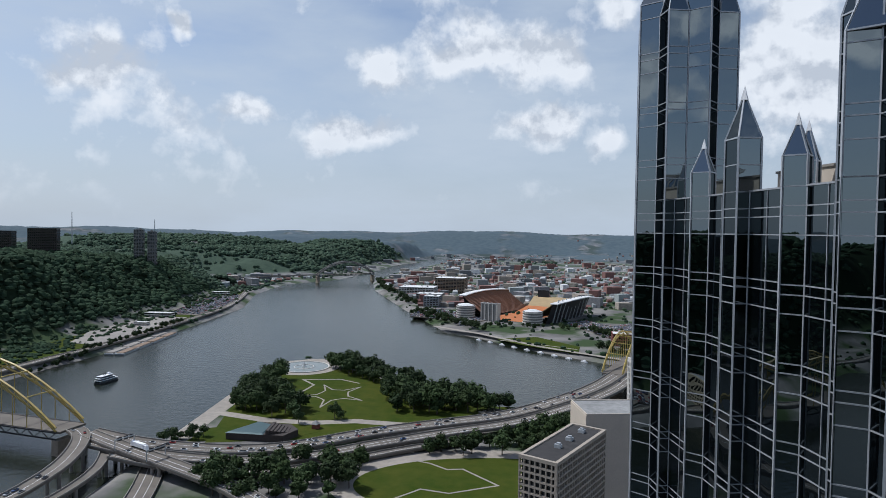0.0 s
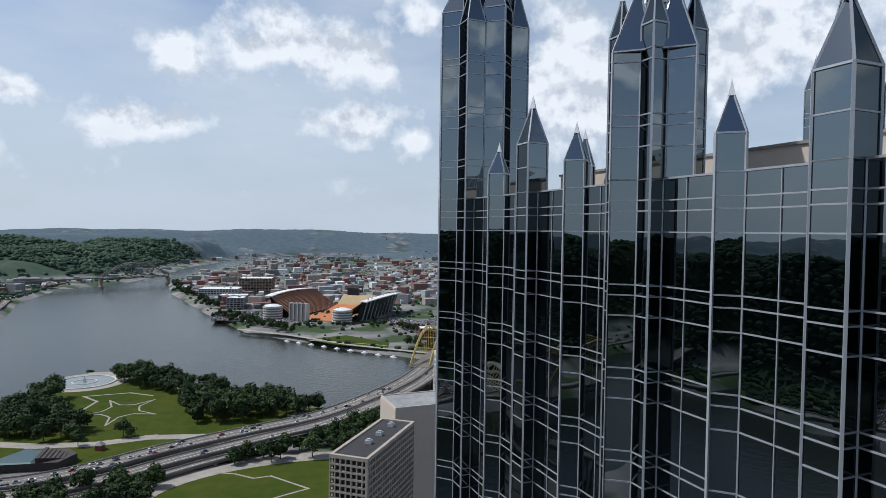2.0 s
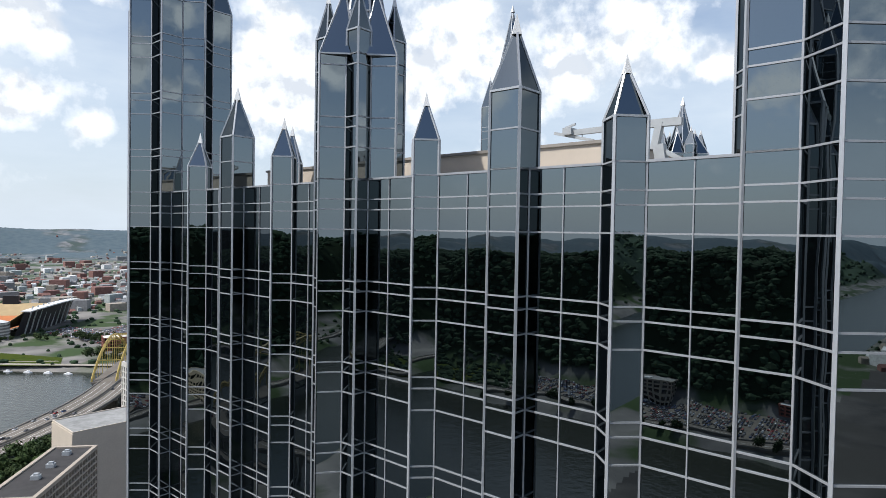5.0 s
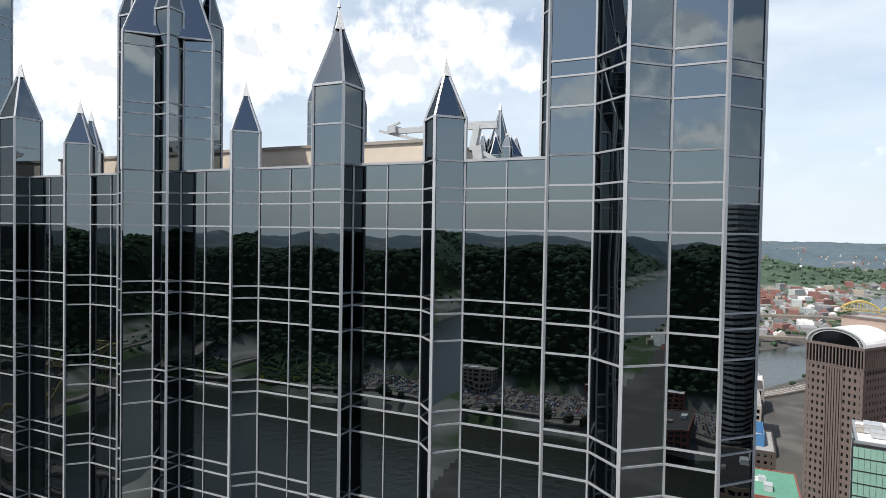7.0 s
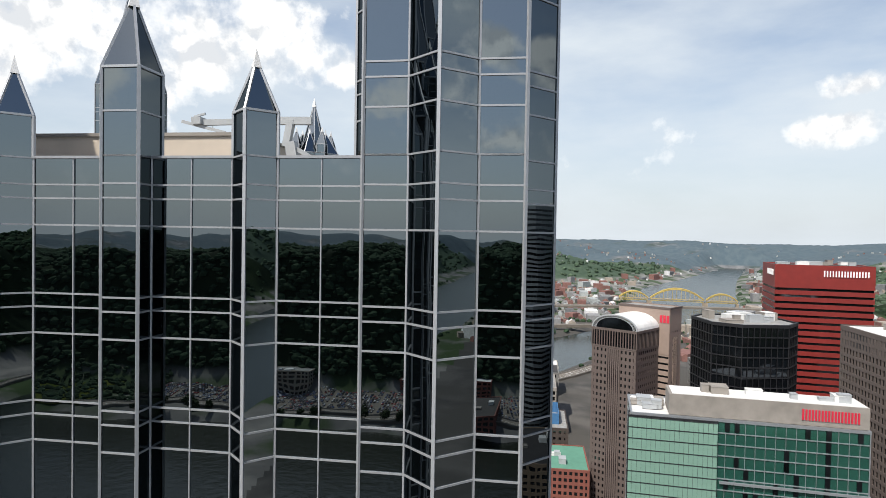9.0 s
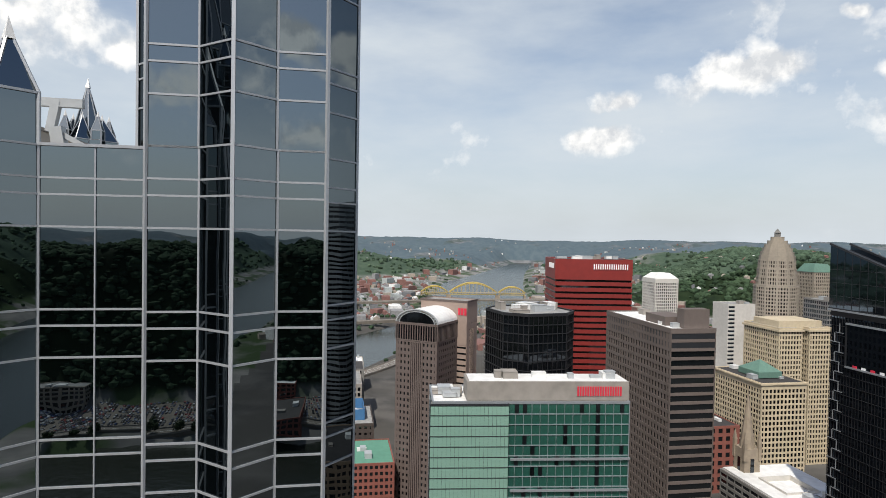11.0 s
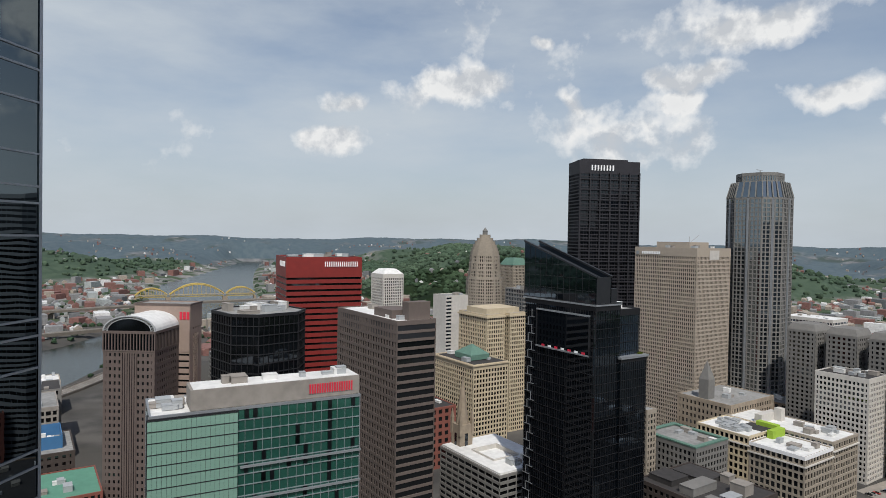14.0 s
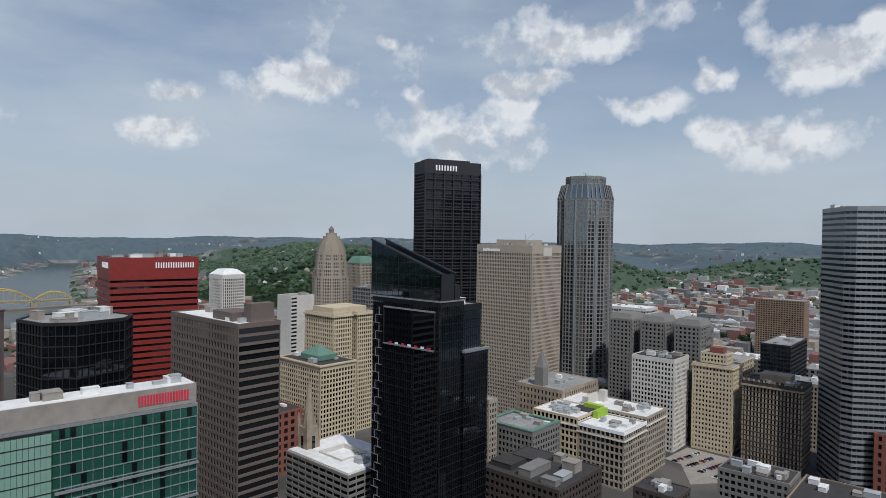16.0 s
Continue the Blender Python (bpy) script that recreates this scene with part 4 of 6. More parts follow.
part("plant_room", Shape().box(4, 17, 12, 30, 126, 130).box(8, 20, 3, 9, 126, 134.5), BROWN, b)

# green glass block with white screen
b = thing("office_tower", "green glass office block with a white rooftop screen and red sign", "office building", street(228, -16, 0, -6))
storeys(b, rect(75, 26), 0, 103.5, 3.95, 3.1, 0.14, 0.32, STRIPE, G_GREEN, depth=0.3, top=1.0, roof=WHITE_ROOF, sides=(0, 2, 1))
pale = thing("glass_wing", "pale mint glass wing with dark floor lines", "office building", street(228, -16, 0, -6))
storeys(pale, rect(29.5, 6, -0.8, -1.1), 32, 102.8, 3.95, 1.55, 0.06, 0.3, BLACK_METAL, G_PALE, depth=0.12, top=0.6, sides=(0, 3))
for i in range(0, 15, 3):
    part("balcony_band", Shape().box(29.6, 75.2, -0.75, 0.02, 34 + i * 3.95, 34.8 + i * 3.95), STRIPE, b)
rr = random.Random(12)
for i in range(46):
    x, z = 31 + rr.randrange(14) * 3.1, 36 + rr.randrange(17) * 3.95
    part("dark_window", Shape().box(x, x + 1.5, -0.06, 0.25, z, z + 3.2), G_BLACK, b)
part("roof_screen", Shape().box(13, 75, 1.5, 15, 103.4, 110.6), CONCRETE, b, "white metal rooftop screen wall")
part("screen_roof", Shape().box(14, 74.5, 2.2, 14.4, 110.6, 110.75), WHITE_ROOF, b)
bars(b, (55, 1.45, 105.2), (1, 0), 18, 0.55, 3.6, 0.42, SIGN_RED, 0.3)
clutter(b, rect(60, 10, 14, 3), 110.7, 31, 8)
clutter(b, rect(18, 18, -2, 4), 103.2, 33, 8)

# vaulted granite tower with a taller pink slab
b = thing("office_tower", "grey granite office tower with a glazed barrel-vault top", "office building", street(366, -28, 0, 54))
storeys(b, rect(28, 28.5), 0, 101, 3.8, 2.6, 1.5, 2.0, GRANITE, G_DARK, top=1.0, depth=0.3)
storeys(b, inset(rect(28, 28.5), -0.25), 101, 112, 9.5, 1.7, 0.55, 0.6, GRANITE, G_BLACK, top=1.4, depth=0.6)
strip = Shape().box(-0.45, 0.45, -0.35, 0.35, 0, 100).mesh("shaft_rib", GRANITE)
for k in range(7):
    part("shaft_rib", strip, GRANITE, b, m=pose(-0.05, 10.4 + k * 1.3, 0, 0, 0, 90))
part("shaft_glass", Shape().box(-0.14, 0.2, 10.0, 18.6, 2, 100), G_BLACK, b)
vault = Shape()
R = 14.25
for i in range(16):
    t0, t1 = math.pi * i / 16, math.pi * (i + 1) / 16
    p = [(14.25 - R * math.cos(t), 111.9 + 8.2 * math.sin(t)) for t in (t0, t1)]
    vault.poly([(0.4, p[0][0], p[0][1]), (28, p[0][0], p[0][1]), (28, p[1][0], p[1][1]), (0.4, p[1][0], p[1][1])])
part("vault_roof", vault, WHITE_ROOF, b, "pale metal barrel-vault roof")
arch = Shape()
for i in range(24):
    t0, t1 = math.pi * i / 24, math.pi * (i + 1) / 24
    for q, x in ((1.0, 0.2), (0.84, 0.2)):
        arch.bar((x, 14.25 - R * q * math.cos(t0), 111.9 + 8.2 * q * math.sin(t0)), (x, 14.25 - R * q * math.cos(t1), 111.9 + 8.2 * q * math.sin(t1)), 0.7 if q == 1 else 0.35)
    arch.bar((0.2, 14.25 - R * math.cos(t0), 111.9 + 8.2 * math.sin(t0)), (0.2, 14.25 - R * 0.84 * math.cos(t1), 111.9 + 6.9 * math.sin(t1)), 0.22)
part("arch_rib", arch, STEEL, b, "grey steel arched rib")
fan = Shape()
fan.poly([(0.6, 14.25 - 12 * math.cos(math.pi * i / 20), 112 + 6.9 * math.sin(math.pi * i / 20)) for i in range(21)])
part("arch_glazing", fan, G_BLACK, b)
slab = thing("office_tower", "pale pink granite tower slab with an arched window", "office building", street(366, -28, 0, 54))
storeys(slab, rect(16, 33, 28.3, -6.5), 0, 124, 3.8, 3.0, 2.3, 2.6, PINK, G_DARK, top=14, depth=0.3, sides=(0,))
part("blank_wall", Shape().box(28.0, 28.35, -6.3, 26.3, 96, 122), PINK, slab)
part("cornice", ring(Shape(), inset(rect(16, 33, 28.3, -6.5), -0.5), 1.0, 123.2, 124.2), GRANITE, slab)
bars(slab, (27.95, -0.5, 115), (0, -1), 3, 1.5, 4.4, 0.6, SIGN_RED, 0.3)
part("arched_window", Shape().box(33, 38, -6.7, -6.2, 70, 106), G_BLACK, slab)
for k in range(6):
    part("window_rib", Shape().box(33 + k, 33.3 + k, -6.9, -6.5, 70, 106), PINK, slab)

# dark tower with a slanted crown
b = thing("office_tower", "dark glass tower with a slanted crown and roof terrace", "skyscraper", street(203, -191, 0, 0))
storeys(b, rect(16, 46), 0, 136.5, 4.1, 1.55, 0.07, 0.22, BLACK_TRIM, G_NAVY, depth=0.25, top=2.5)
storeys(b, rect(15.5, 22, 15.8, 1.5), 0, 134, 4.1, 1.55, 0.07, 0.22, BLACK_TRIM, G_SLATE, depth=0.25, top=3.0, sides=(0, 1))
storeys(b, rect(18, 27, 15.6, -1.2), 0, 112, 4.1, 1.55, 0.07, 0.22, BLACK_TRIM, G_NAVY, depth=0.25, top=2.0, sides=(0, 1), roof=CONCRETE)
part("terrace_slab", Shape().box(15.2, 34.2, -1.8, 26.5, 111.6, 112.6), STRIPE, b)
part("terrace_planting", Shape().box(30.2, 33.2, 0.5, 18, 112.6, 113.2), GRASS, b)
crown = Shape()
for x0, x1 in ((-0.6, 0.0), (9.0, 9.6)):
    crown.prism([(x0, 0), (x1, 0), (x1, 46.5), (x0, 46.5)], 137.4, 150)
    for i in (4, 5, 6, 7):
        v = crown.v[len(crown.v) - 8 + i]
        crown.v[len(crown.v) - 8 + i] = (v[0], v[1], 149.2 if v[1] < 1 else 164.4)
part("crown_wall", crown, G_NAVY, b, "dark glazed wall of the slanted crown")
part("crown_tank_floor", Shape().bar((4.5, 0.2, 146.6), (4.5, 46.3, 161.6), 9.0, 0.5), BLACK_METAL, b, "charcoal sloping roof sunk between the crown walls")
for x in (-0.3, 9.3):
    part("crown_coping", Shape().bar((x, -0.4, 149.1), (x, 46.9, 164.4), 1.0, 0.8), BLACK_METAL, b, "charcoal sloping metal coping")
for k in range(1, 12):
    y = k * 46.5 / 12
    part("crown_mullion", Shape().box(-0.72, -0.6, y - 0.06, y + 0.06, 137.6, 149.0 + y * 0.327), BLACK_METAL, b)
for z in (142.5, 148.0, 153.5):
    part("crown_transom", Shape().box(-0.72, -0.6, max(0.2, (z - 149) / 0.327), 46.3, z, z + 0.14), BLACK_METAL, b)
part("crown_ledge", Shape().box(-0.9, 16.3, -0.5, 46.9, 136.2, 136.9), STRIPE, b, "pale metal ledge below the crown")
part("crown_deck", Shape().box(-0.5, 16.3, -0.3, 46.3, 136.5, 137.4), BLACK_METAL, b)
part("crown_end_wall", Shape().box(0.0, 9.0, 0.0, 0.5, 137.4, 149), BLACK_METAL, b)
part("plant_house", Shape().box(9.7, 15.6, 2, 40, 137.4, 143.5), BLACK_METAL, b)
for k in range(7):
    part("ledge_seat", Shape().box(-0.35, 0.0, 6 + k * 4.3, 7.9 + k * 4.3, 114.1, 115.0), (SIGN_RED, SIGN_WHITE)[k % 2], b)
part("atrium_recess", Shape().box(-0.12, 0.4, 4, 37, 114, 131), G_NAVY, b)
for z in (113.4, 131.2):
    part("atrium_frame", Shape().box(-0.6, 0.2, 3.4, 37.6, z, z + 0.7), STRIPE, b, "pale metal frame of the sky lobby")
for y in (3.4, 37.2):
    part("atrium_post", Shape().box(-0.5, 0.2, y, y + 0.4, 113.4, 131.4), BLACK_METAL, b)
rr = random.Random(21)
for k in range(30):
    z = 8 + k * 4.1
    part("screen_panel", Shape().box(-0.5, -0.2, 38.6 if k % 2 else 40.4, 43.0 if k % 2 else 45.6, z + 0.25, z + 0.5).box(-0.5, -0.2, 40.6 if k % 2 else 43.1, 40.85 if k % 2 else 43.35, z + 0.5, z + 4.2), STRIPE, b)
clutter(b, rect(12, 16, 17, 4), 133.6, 41, 6)

# tan bank tower
b = office("office_tower", "beige stone bank tower with a fine window grid", 352, -443, rect(50, 64), 160, 3.55, 1.95, 0.8, 1.35, BEIGE, G_DARK, top=7.5, seed=7, plant=7, roof=ROOF, depth=0.5)
part("fluting", Shape().box(18, 32, -0.35, 0.05, 150, 158), OFFWHITE, b)
bars(b, (-0.1, 56, 153.8), (0, -1), 11, 1.3, 2.4, 0.5, SIGN_WHITE)
bars(b, (-0.3, 62, 153.4), (0, -1), 1, 3, 3, 0, STRIPE)
part("plant_room", Shape().box(10, 38, 14, 48, 159.5, 165), BEIGE, b)
part("mast", Shape().bar((20, 20, 165), (26, 16, 171), 0.4).bar((24, 24, 165), (24, 24, 170), 0.3), STEEL, b)

# dark weathered steel tower
b = thing("office_tower", "very tall dark weathered-steel tower with exposed columns", "skyscraper", street(540, -478, 0, -25))
storeys(b, rect(73, 34), 0, 256, 3.9, 3.2, 0.35, 1.35, BLACK_STEEL, G_BLACK, depth=0.5, top=15, sides=(0, 3))
col = Shape().box(-0.7, 0.7, -1.6, -0.2, 0, 243).mesh("column", BLACK_STEEL)
for i in range(7):
    part("column", col, BLACK_STEEL, b, m=pose(0.7 + i * 71.6 / 6, 0, 0))
for k in range(20):
    part("tie_beam", Shape().box(0, 73, -1.2, -0.4, 12 + k * 11.7, 13.4 + k * 11.7), BLACK_STEEL, b)
bars(b, (14, -0.1, 244.8), (1, 0), 8, 1.7, 6.2, 1.9, SIGN_WHITE, 0.8)
part("roof_plant", Shape().box(6, 60, 4, 28, 255, 258.5), BLACK_STEEL, b)

# silver-grey chamfered tower
b = thing("office_tower", "silver-grey skyscraper with chamfered corners and stepped crown", "skyscraper", street(357, -533, 0, 8))
oc = [(-25, -12), (-12, -25), (12, -25), (25, -12), (25, 12), (12, 25), (-12, 25), (-25, 12)]
storeys(b, oc, 0, 206, 3.9, 3.6, 1.0, 0.9, GREYSTONE, G_BLUE, depth=0.45, top=2)
up = [(x * 0.86, y * 0.86) for x, y in oc]
part("mansard", Shape().prism([(x * 0.985, y * 0.985) for x, y in oc], 206, 220, up), G_BLUE, b)
for i in range(8):
    for f in (0, 0.25, 0.5, 0.75):
        p0, p1 = Vector(oc[i]).lerp(Vector(oc[(i + 1) % 8]), f), Vector(up[i]).lerp(Vector(up[(i + 1) % 8]), f)
        part("mansard_rib", Shape().bar((*p0, 206), (*p1, 220.3), 1.1), GREYSTONE, b)
storeys(b, [(x * 0.72, y * 0.72) for x, y in oc], 220, 228.5, 4, 2.4, 1.0, 1.2, GREYSTONE, G_BLUE, depth=0.4, top=3)
part("roof_crane", Shape().bar((0, 0, 228), (0, 0, 232), 0.8).bar((-8, 0, 232), (5, 0, 232.4), 0.6), STEEL, b)
for i in range(0, 8):
    p0, p1 = Vector(oc[i]), Vector(oc[(i + 1) % 8])
    m0 = (p0 + p1) / 2
    part("bright_strip", Shape().bar((*(m0 * 1.01), 4), (*(m0 * 1.01), 205), 1.6), STRIPE, b)

# striped tower
b = office("office_tower", "silver and dark striped aluminium and glass tower", 113, -470, [(0, 5), (5, 0), (40, 0), (45, 5), (45, 40), (40, 45), (5, 45), (0, 40)], 190, 3.9, 3.2, 0.1, 2.1, STRIPE, G_BLACK, turn=-58, top=3, seed=10, depth=0.12)

# stepped pyramid tower
b = thing("office_tower", "limestone tower with a stepped pyramid crown and lantern", "skyscraper", street(637, -415, 0, 10))
storeys(b, oval(0, 0, 22.5, 22.5, 12, 0.26), 0, 118, 3.8, 2.6, 1.3, 1.6, LIMESTONE, G_DARK, top=2)
z, w = 118, 20
for k in range(9):
    part("step", Shape().prism(oval(0, 0, w, w, 12, 0.26), z, z + 5), LIMESTONE, b) if k > 2 else storeys(b, oval(0, 0, w, w, 12, 0.26), z, z + 9, 3.6, 2.6, 1.3, 1.4, LIMESTONE, G_DARK, top=1)
    z += 9 if k < 3 else 4
    w -= 0.8 if k < 3 else (0, 0, 0, 1.2, 1.6, 2.1, 2.7, 3.3, 3.9)[k]
part("lantern", Shape().prism(ring_square(0, 0, 2.2), z, z + 5).cone(ring_square(0, 0, 2.6), z + 5, (0, 0, z + 10)), GREYSTONE, b)

b = office("office_tower", "tan stone tower with a green copper roof", 640, -460, rect(26, 26), 132, 3.8, 2.4, 1.2, 1.6, LIMESTONE, G_DARK, plant=0)
part("copper_roof", Shape().prism(inset(rect(26, 26), -0.4), 132, 141, inset(rect(26, 26), 5)), COPPER, b)
office("office_tower", "slate-blue glass mid-rise office block", 470, -350, rect(20, 26), 118, 3.8, 2.4, 0.3, 1.2, GREYSTONE, G_SLATE, plant=2)

# older stone blocks
b = office("office_building", "cream terracotta office block with rows of dark windows", 393, -248, rect(34, 54), 70, 3.7, 2.8, 1.0, 1.25, CREAM, G_DARK, top=4.5, seed=51, roof=DARK_ROOF)
part("cornice", ring(Shape(), inset(rect(34, 54), -0.9), 1.3, 68.6, 69.6), CREAM, b)
part("skylight", Shape().prism(rect(18, 22, 8, 14), 70, 74).cone(rect(18, 22, 8, 14), 74, (17, 25, 81)), COPPER, b, "green copper pyramid skylight")
b = thing("office_building", "buff limestone office block with a light court and cornice", "office building", street(429, -283))
for x0, x1 in ((0, 19), (25, 44)):
    storeys(b, rect(x1 - x0, 40, x0, 0), 0, 102, 3.75, 2.5, 0.95, 1.3, CREAM, G_DARK, top=2.5, depth=0.5)
    part("cornice", ring(Shape(), inset(rect(x1 - x0, 40, x0, 0), -1.0), 1.4, 99, 100.4), CREAM, b)
storeys(b, rect(6.2, 30, 18.9, 9), 0, 100, 3.75, 2.5, 1.0, 1.5, CREAM, G_DARK, top=2)
part("attic", Shape().box(4, 40, 6, 34, 101, 106), CREAM, b)
b = thing("parking_structure", "grey concrete parking block with a white roof and light court", "parking garage", street(257, -179))
storeys(b, rect(40, 54), 0, 45, 3.4, 6, 0.5, 1.5, GREYSTONE, G_DARK, top=1.5, roof=WHITE_ROOF)
part("roof_deck", Shape().box(0.8, 39, 0.8, 16, 44.8, 46).box(0.8, 39, 36, 53, 44.8, 46).box(0.8, 9, 16, 36, 44.8, 46).box(27, 39, 16, 36, 44.8, 46), WHITE_ROOF, b)
part("court_wall", ring(Shape(), rect(18, 20, 9, 16), 0.4, 44.4, 47), OFFWHITE, b)
clutter(b, rect(38, 14, 1, 2), 46, 61, 7)
st = thing("church_steeple", "soot-stained tan stone gothic church steeple", "church", street(306, -186))
part("tower_base", Shape().prism(ring_square(0, 0, 4.4), 0, 58), SOOT, st)
for i, j in ((-1, -1), (1, -1), (1, 1), (-1, 1)):
    part("pinnacle", Shape().prism(ring_square(i * 4.1, j * 4.1, 0.8), 52, 61).cone(ring_square(i * 4.1, j * 4.1, 0.9), 61, (i * 4.1, j * 4.1, 67)), SOOT, st)
part("spire", Shape().cone([(3.8 * math.cos(i * math.pi / 4), 3.8 * math.sin(i * math.pi / 4)) for i in range(8)], 58, (0, 0, 87)), SOOT, st)
for z in (36, 46):
    part("lancet", Shape().box(-1, 1, -4.55, -4.2, z, z + 7).box(-4.55, -4.2, -1, 1, z, z + 7), G_DARK, st)
part("nave_roof", Shape().prism([(5, -6), (32, -6), (32, 8), (5, 8)], 0, 30, [(5, 0.8), (32, 0.8), (32, 1.2), (5, 1.2)]), DARK_ROOF, st)

b = thing("department_store", "cream terracotta department store with white roofs round a court", "department store", street(212, -366))
for o, h, wall in ((rect(35, 34), 39, LIMESTONE), (rect(35, 37, 0, 34.3), 42, CREAM), (rect(34, 71, 35.3, 0), 42, LIMESTONE)):
    storeys(b, o, 0, h, 4.4, 3.4, 1.0, 1.4, wall, G_DARK, top=1.6, roof=WHITE_ROOF, depth=0.6)
    part("cornice", ring(Shape(), inset(o, -0.8), 1.1, h - 6.4, h - 5.6), OFFWHITE, b)
part("white_storey", ring(Shape(), inset(rect(35, 34), -0.15), 0.3, 37.0, 39.3), SIGN_WHITE, b)
part("court_shed", Shape().box(19, 34, 29, 33, 38, 43.6), LIME, b, "lime green walled rooftop court")
part("court_shed", Shape().box(31, 35.5, 33, 47, 41, 44.4), LIME, b, "lime green walled rooftop court")
part("court_roof", Shape().box(19, 33.5, 36.5, 52, 41, 41.7), DARK_ROOF, b)
part("roof_house", Shape().box(38, 59, 47, 52, 41, 47).box(54, 59, 42, 47, 41, 50), OFFWHITE, b)
clutter(b, rect(33, 33, 1, 36), 41.6, 71, 22, STEEL)
clutter(b, rect(32, 33, 36, 3), 41.6, 72, 12)
clutter(b, rect(31, 26, 2, 2), 38.6, 74, 5)
office("office_building", "pale grey stone office block with a projecting cornice", 226, -463, rect(31, 35), 73, 3.7, 2.6, 1.1, 1.5, OFFWHITE, G_DARK, top=3.5, seed=53, roof=DARK_ROOF, plant=12)
b = thing("grand_hotel", "grey stone hotel with three tall bays", "hotel", street(226, -508))
for k in range(3):
    storeys(b, rect(26, 22, 0, 30 * k), 0, 95, 3.6, 3.6, 1.7, 1.6, GREYSTONE, G_DARK, top=2, depth=0.5)
    part("mansard", Shape().prism(rect(26, 22, 0, 30 * k), 95, 100, inset(rect(26, 22, 0, 30 * k), 2.2)), GREYSTONE, b)
storeys(b, rect(18, 82, 14, 0), 0, 92, 7.2, 6, 2.6, 3.6, GREYSTONE, G_DARK, top=2)
b = office("office_building", "tan brick and stone block with a stepped top", 192, -490, rect(24, 31), 69, 3.6, 2.6, 1.3, 1.8, CREAM, G_DARK, top=3, seed=55, plant=0)
storeys(b, rect(16, 20, 4, 6), 69, 77.5, 3.6, 2.5, 1.2, 1.7, CREAM, G_DARK, top=1.5)
part("roof_house", Shape().box(7, 16, 10, 20, 77, 81.5), BRICK, b)
part("cornice", ring(Shape(), inset(rect(24, 31), -0.7), 1.0, 66.5, 67.4), CREAM, b)
b = office("office_building", "soot-streaked limestone tower with vertical piers and carved parapet", 144, -493, rect(28, 41), 61, 3.7, 2.4, 1.1, 1.0, DARKBRICK, G_DARK, pier_mat=SOOT, top=4.5, seed=56, depth=0.9, roof=DARK_ROOF, plant=9)
part("cornice", ring(Shape(), inset(rect(28, 41), -0.9), 1.3, 57.2, 58.4), SOOT, b)
for k in range(12):
    part("finial", Shape().prism(ring_square(-0.2, 1 + k * 3.55, 0.5), 61, 62.6), SOOT, b)
part("roof_house", Shape().box(8, 22, 10, 31, 61, 66.5), SOOT, b)
office("office_building", "buff stone narrow office block", 142, -556, rect(28, 38), 53, 3.7, 2.6, 1.1, 1.5, LIMESTONE, G_DARK, top=3, seed=57, plant=7)
b = office("commercial_block", "dark brick commercial block with patched tar roofs", 186, -259, rect(46, 51), 38, 4.2, 3.4, 1.4, 1.9, DARKBRICK, G_DARK, top=2.2, seed=58, roof=DARK_ROOF, plant=0)
for x, y, w, d, h, m in ((4, 20, 20, 8, 4, GREYSTONE), (26, 6, 8, 8, 5.5, CONCRETE), (6, 34, 14, 14, 3, DARK_ROOF), (24, 26, 16, 20, 2, DARK_ROOF), (12, 5, 10, 6, 2.5, STEEL), (35, 20, 6, 5, 4, CONCRETE), (3, 4, 5, 9, 3, GREYSTONE)):
    part("roof_house", Shape().box(x, x + w, y, y + d, 37.4, 37.4 + h).box(x - 0.2, x + w + 0.2, y - 0.2, y + d + 0.2, 37.4 + h, 37.7 + h), m, b)
office("commercial_block", "buff stone corner block beside a dark tower", 272, -300, rect(9, 22), 60, 3.8, 2.6, 1.2, 1.5, LIMESTONE, G_DARK, top=3, seed=59, plant=2)
b = office("commercial_block", "low stone block with a green copper roof edge", 250, -318, rect(34, 40), 40, 4.2, 3, 1.3, 1.6, GREYSTONE, G_DARK, top=3, seed=60, plant=5)
part("copper_edge", ring(Shape(), inset(rect(34, 40), -0.3), 3, 40, 40.8), COPPER, b)
b = office("courthouse", "brown sandstone courthouse with a grey roof", 285, -399, rect(58, 44), 48, 5, 3.4, 1.8, 2.2, SOOT, G_DARK, top=3, seed=61, plant=4)
part("stair_tower", Shape().box(3, 11, 20, 28, 47, 62).cone(rect(8, 8, 3, 20), 62, (7, 24, 76)), GREYSTONE, b)
office("apartment_tower", "broad tan brick apartment slab", 275, -938, rect(30, 62), 86, 3, 3.2, 1.2, 1.4, TANBRICK, G_DARK, top=1.5, seed=62, plant=3)
office("commercial_block", "dark glass low office block", 195, -629, rect(66, 26), 70, 4, 3, 0.3, 1.2, BLACK_METAL, G_SLATE, top=2, seed=63)
b = office("office_tower", "blank white slab tower with a banded grey end", 560, -318, rect(28, 24), 105, 3.8, 0, 1, 1.9, OFFWHITE, G_SLATE, top=2, seed=64, plant=2)
part("blank_wall", Shape().box(-0.25, 0.3, -0.25, 24, 5, 105).box(7, 28.2, -0.25, 0.3, 5, 105), OFFWHITE, b)
b = office("office_tower", "white concrete tower with corner bays and a hipped roof", 812, -357, rect(34, 36), 112, 4, 3, 1.4, 1.4, OFFWHITE, G_DARK, top=6, seed=65, roof=WHITE_ROOF, plant=0)
part("hipped_roof", Shape().prism(inset(rect(34, 36), 0.4), 112, 119, inset(rect(34, 36), 8)), WHITE_ROOF, b)
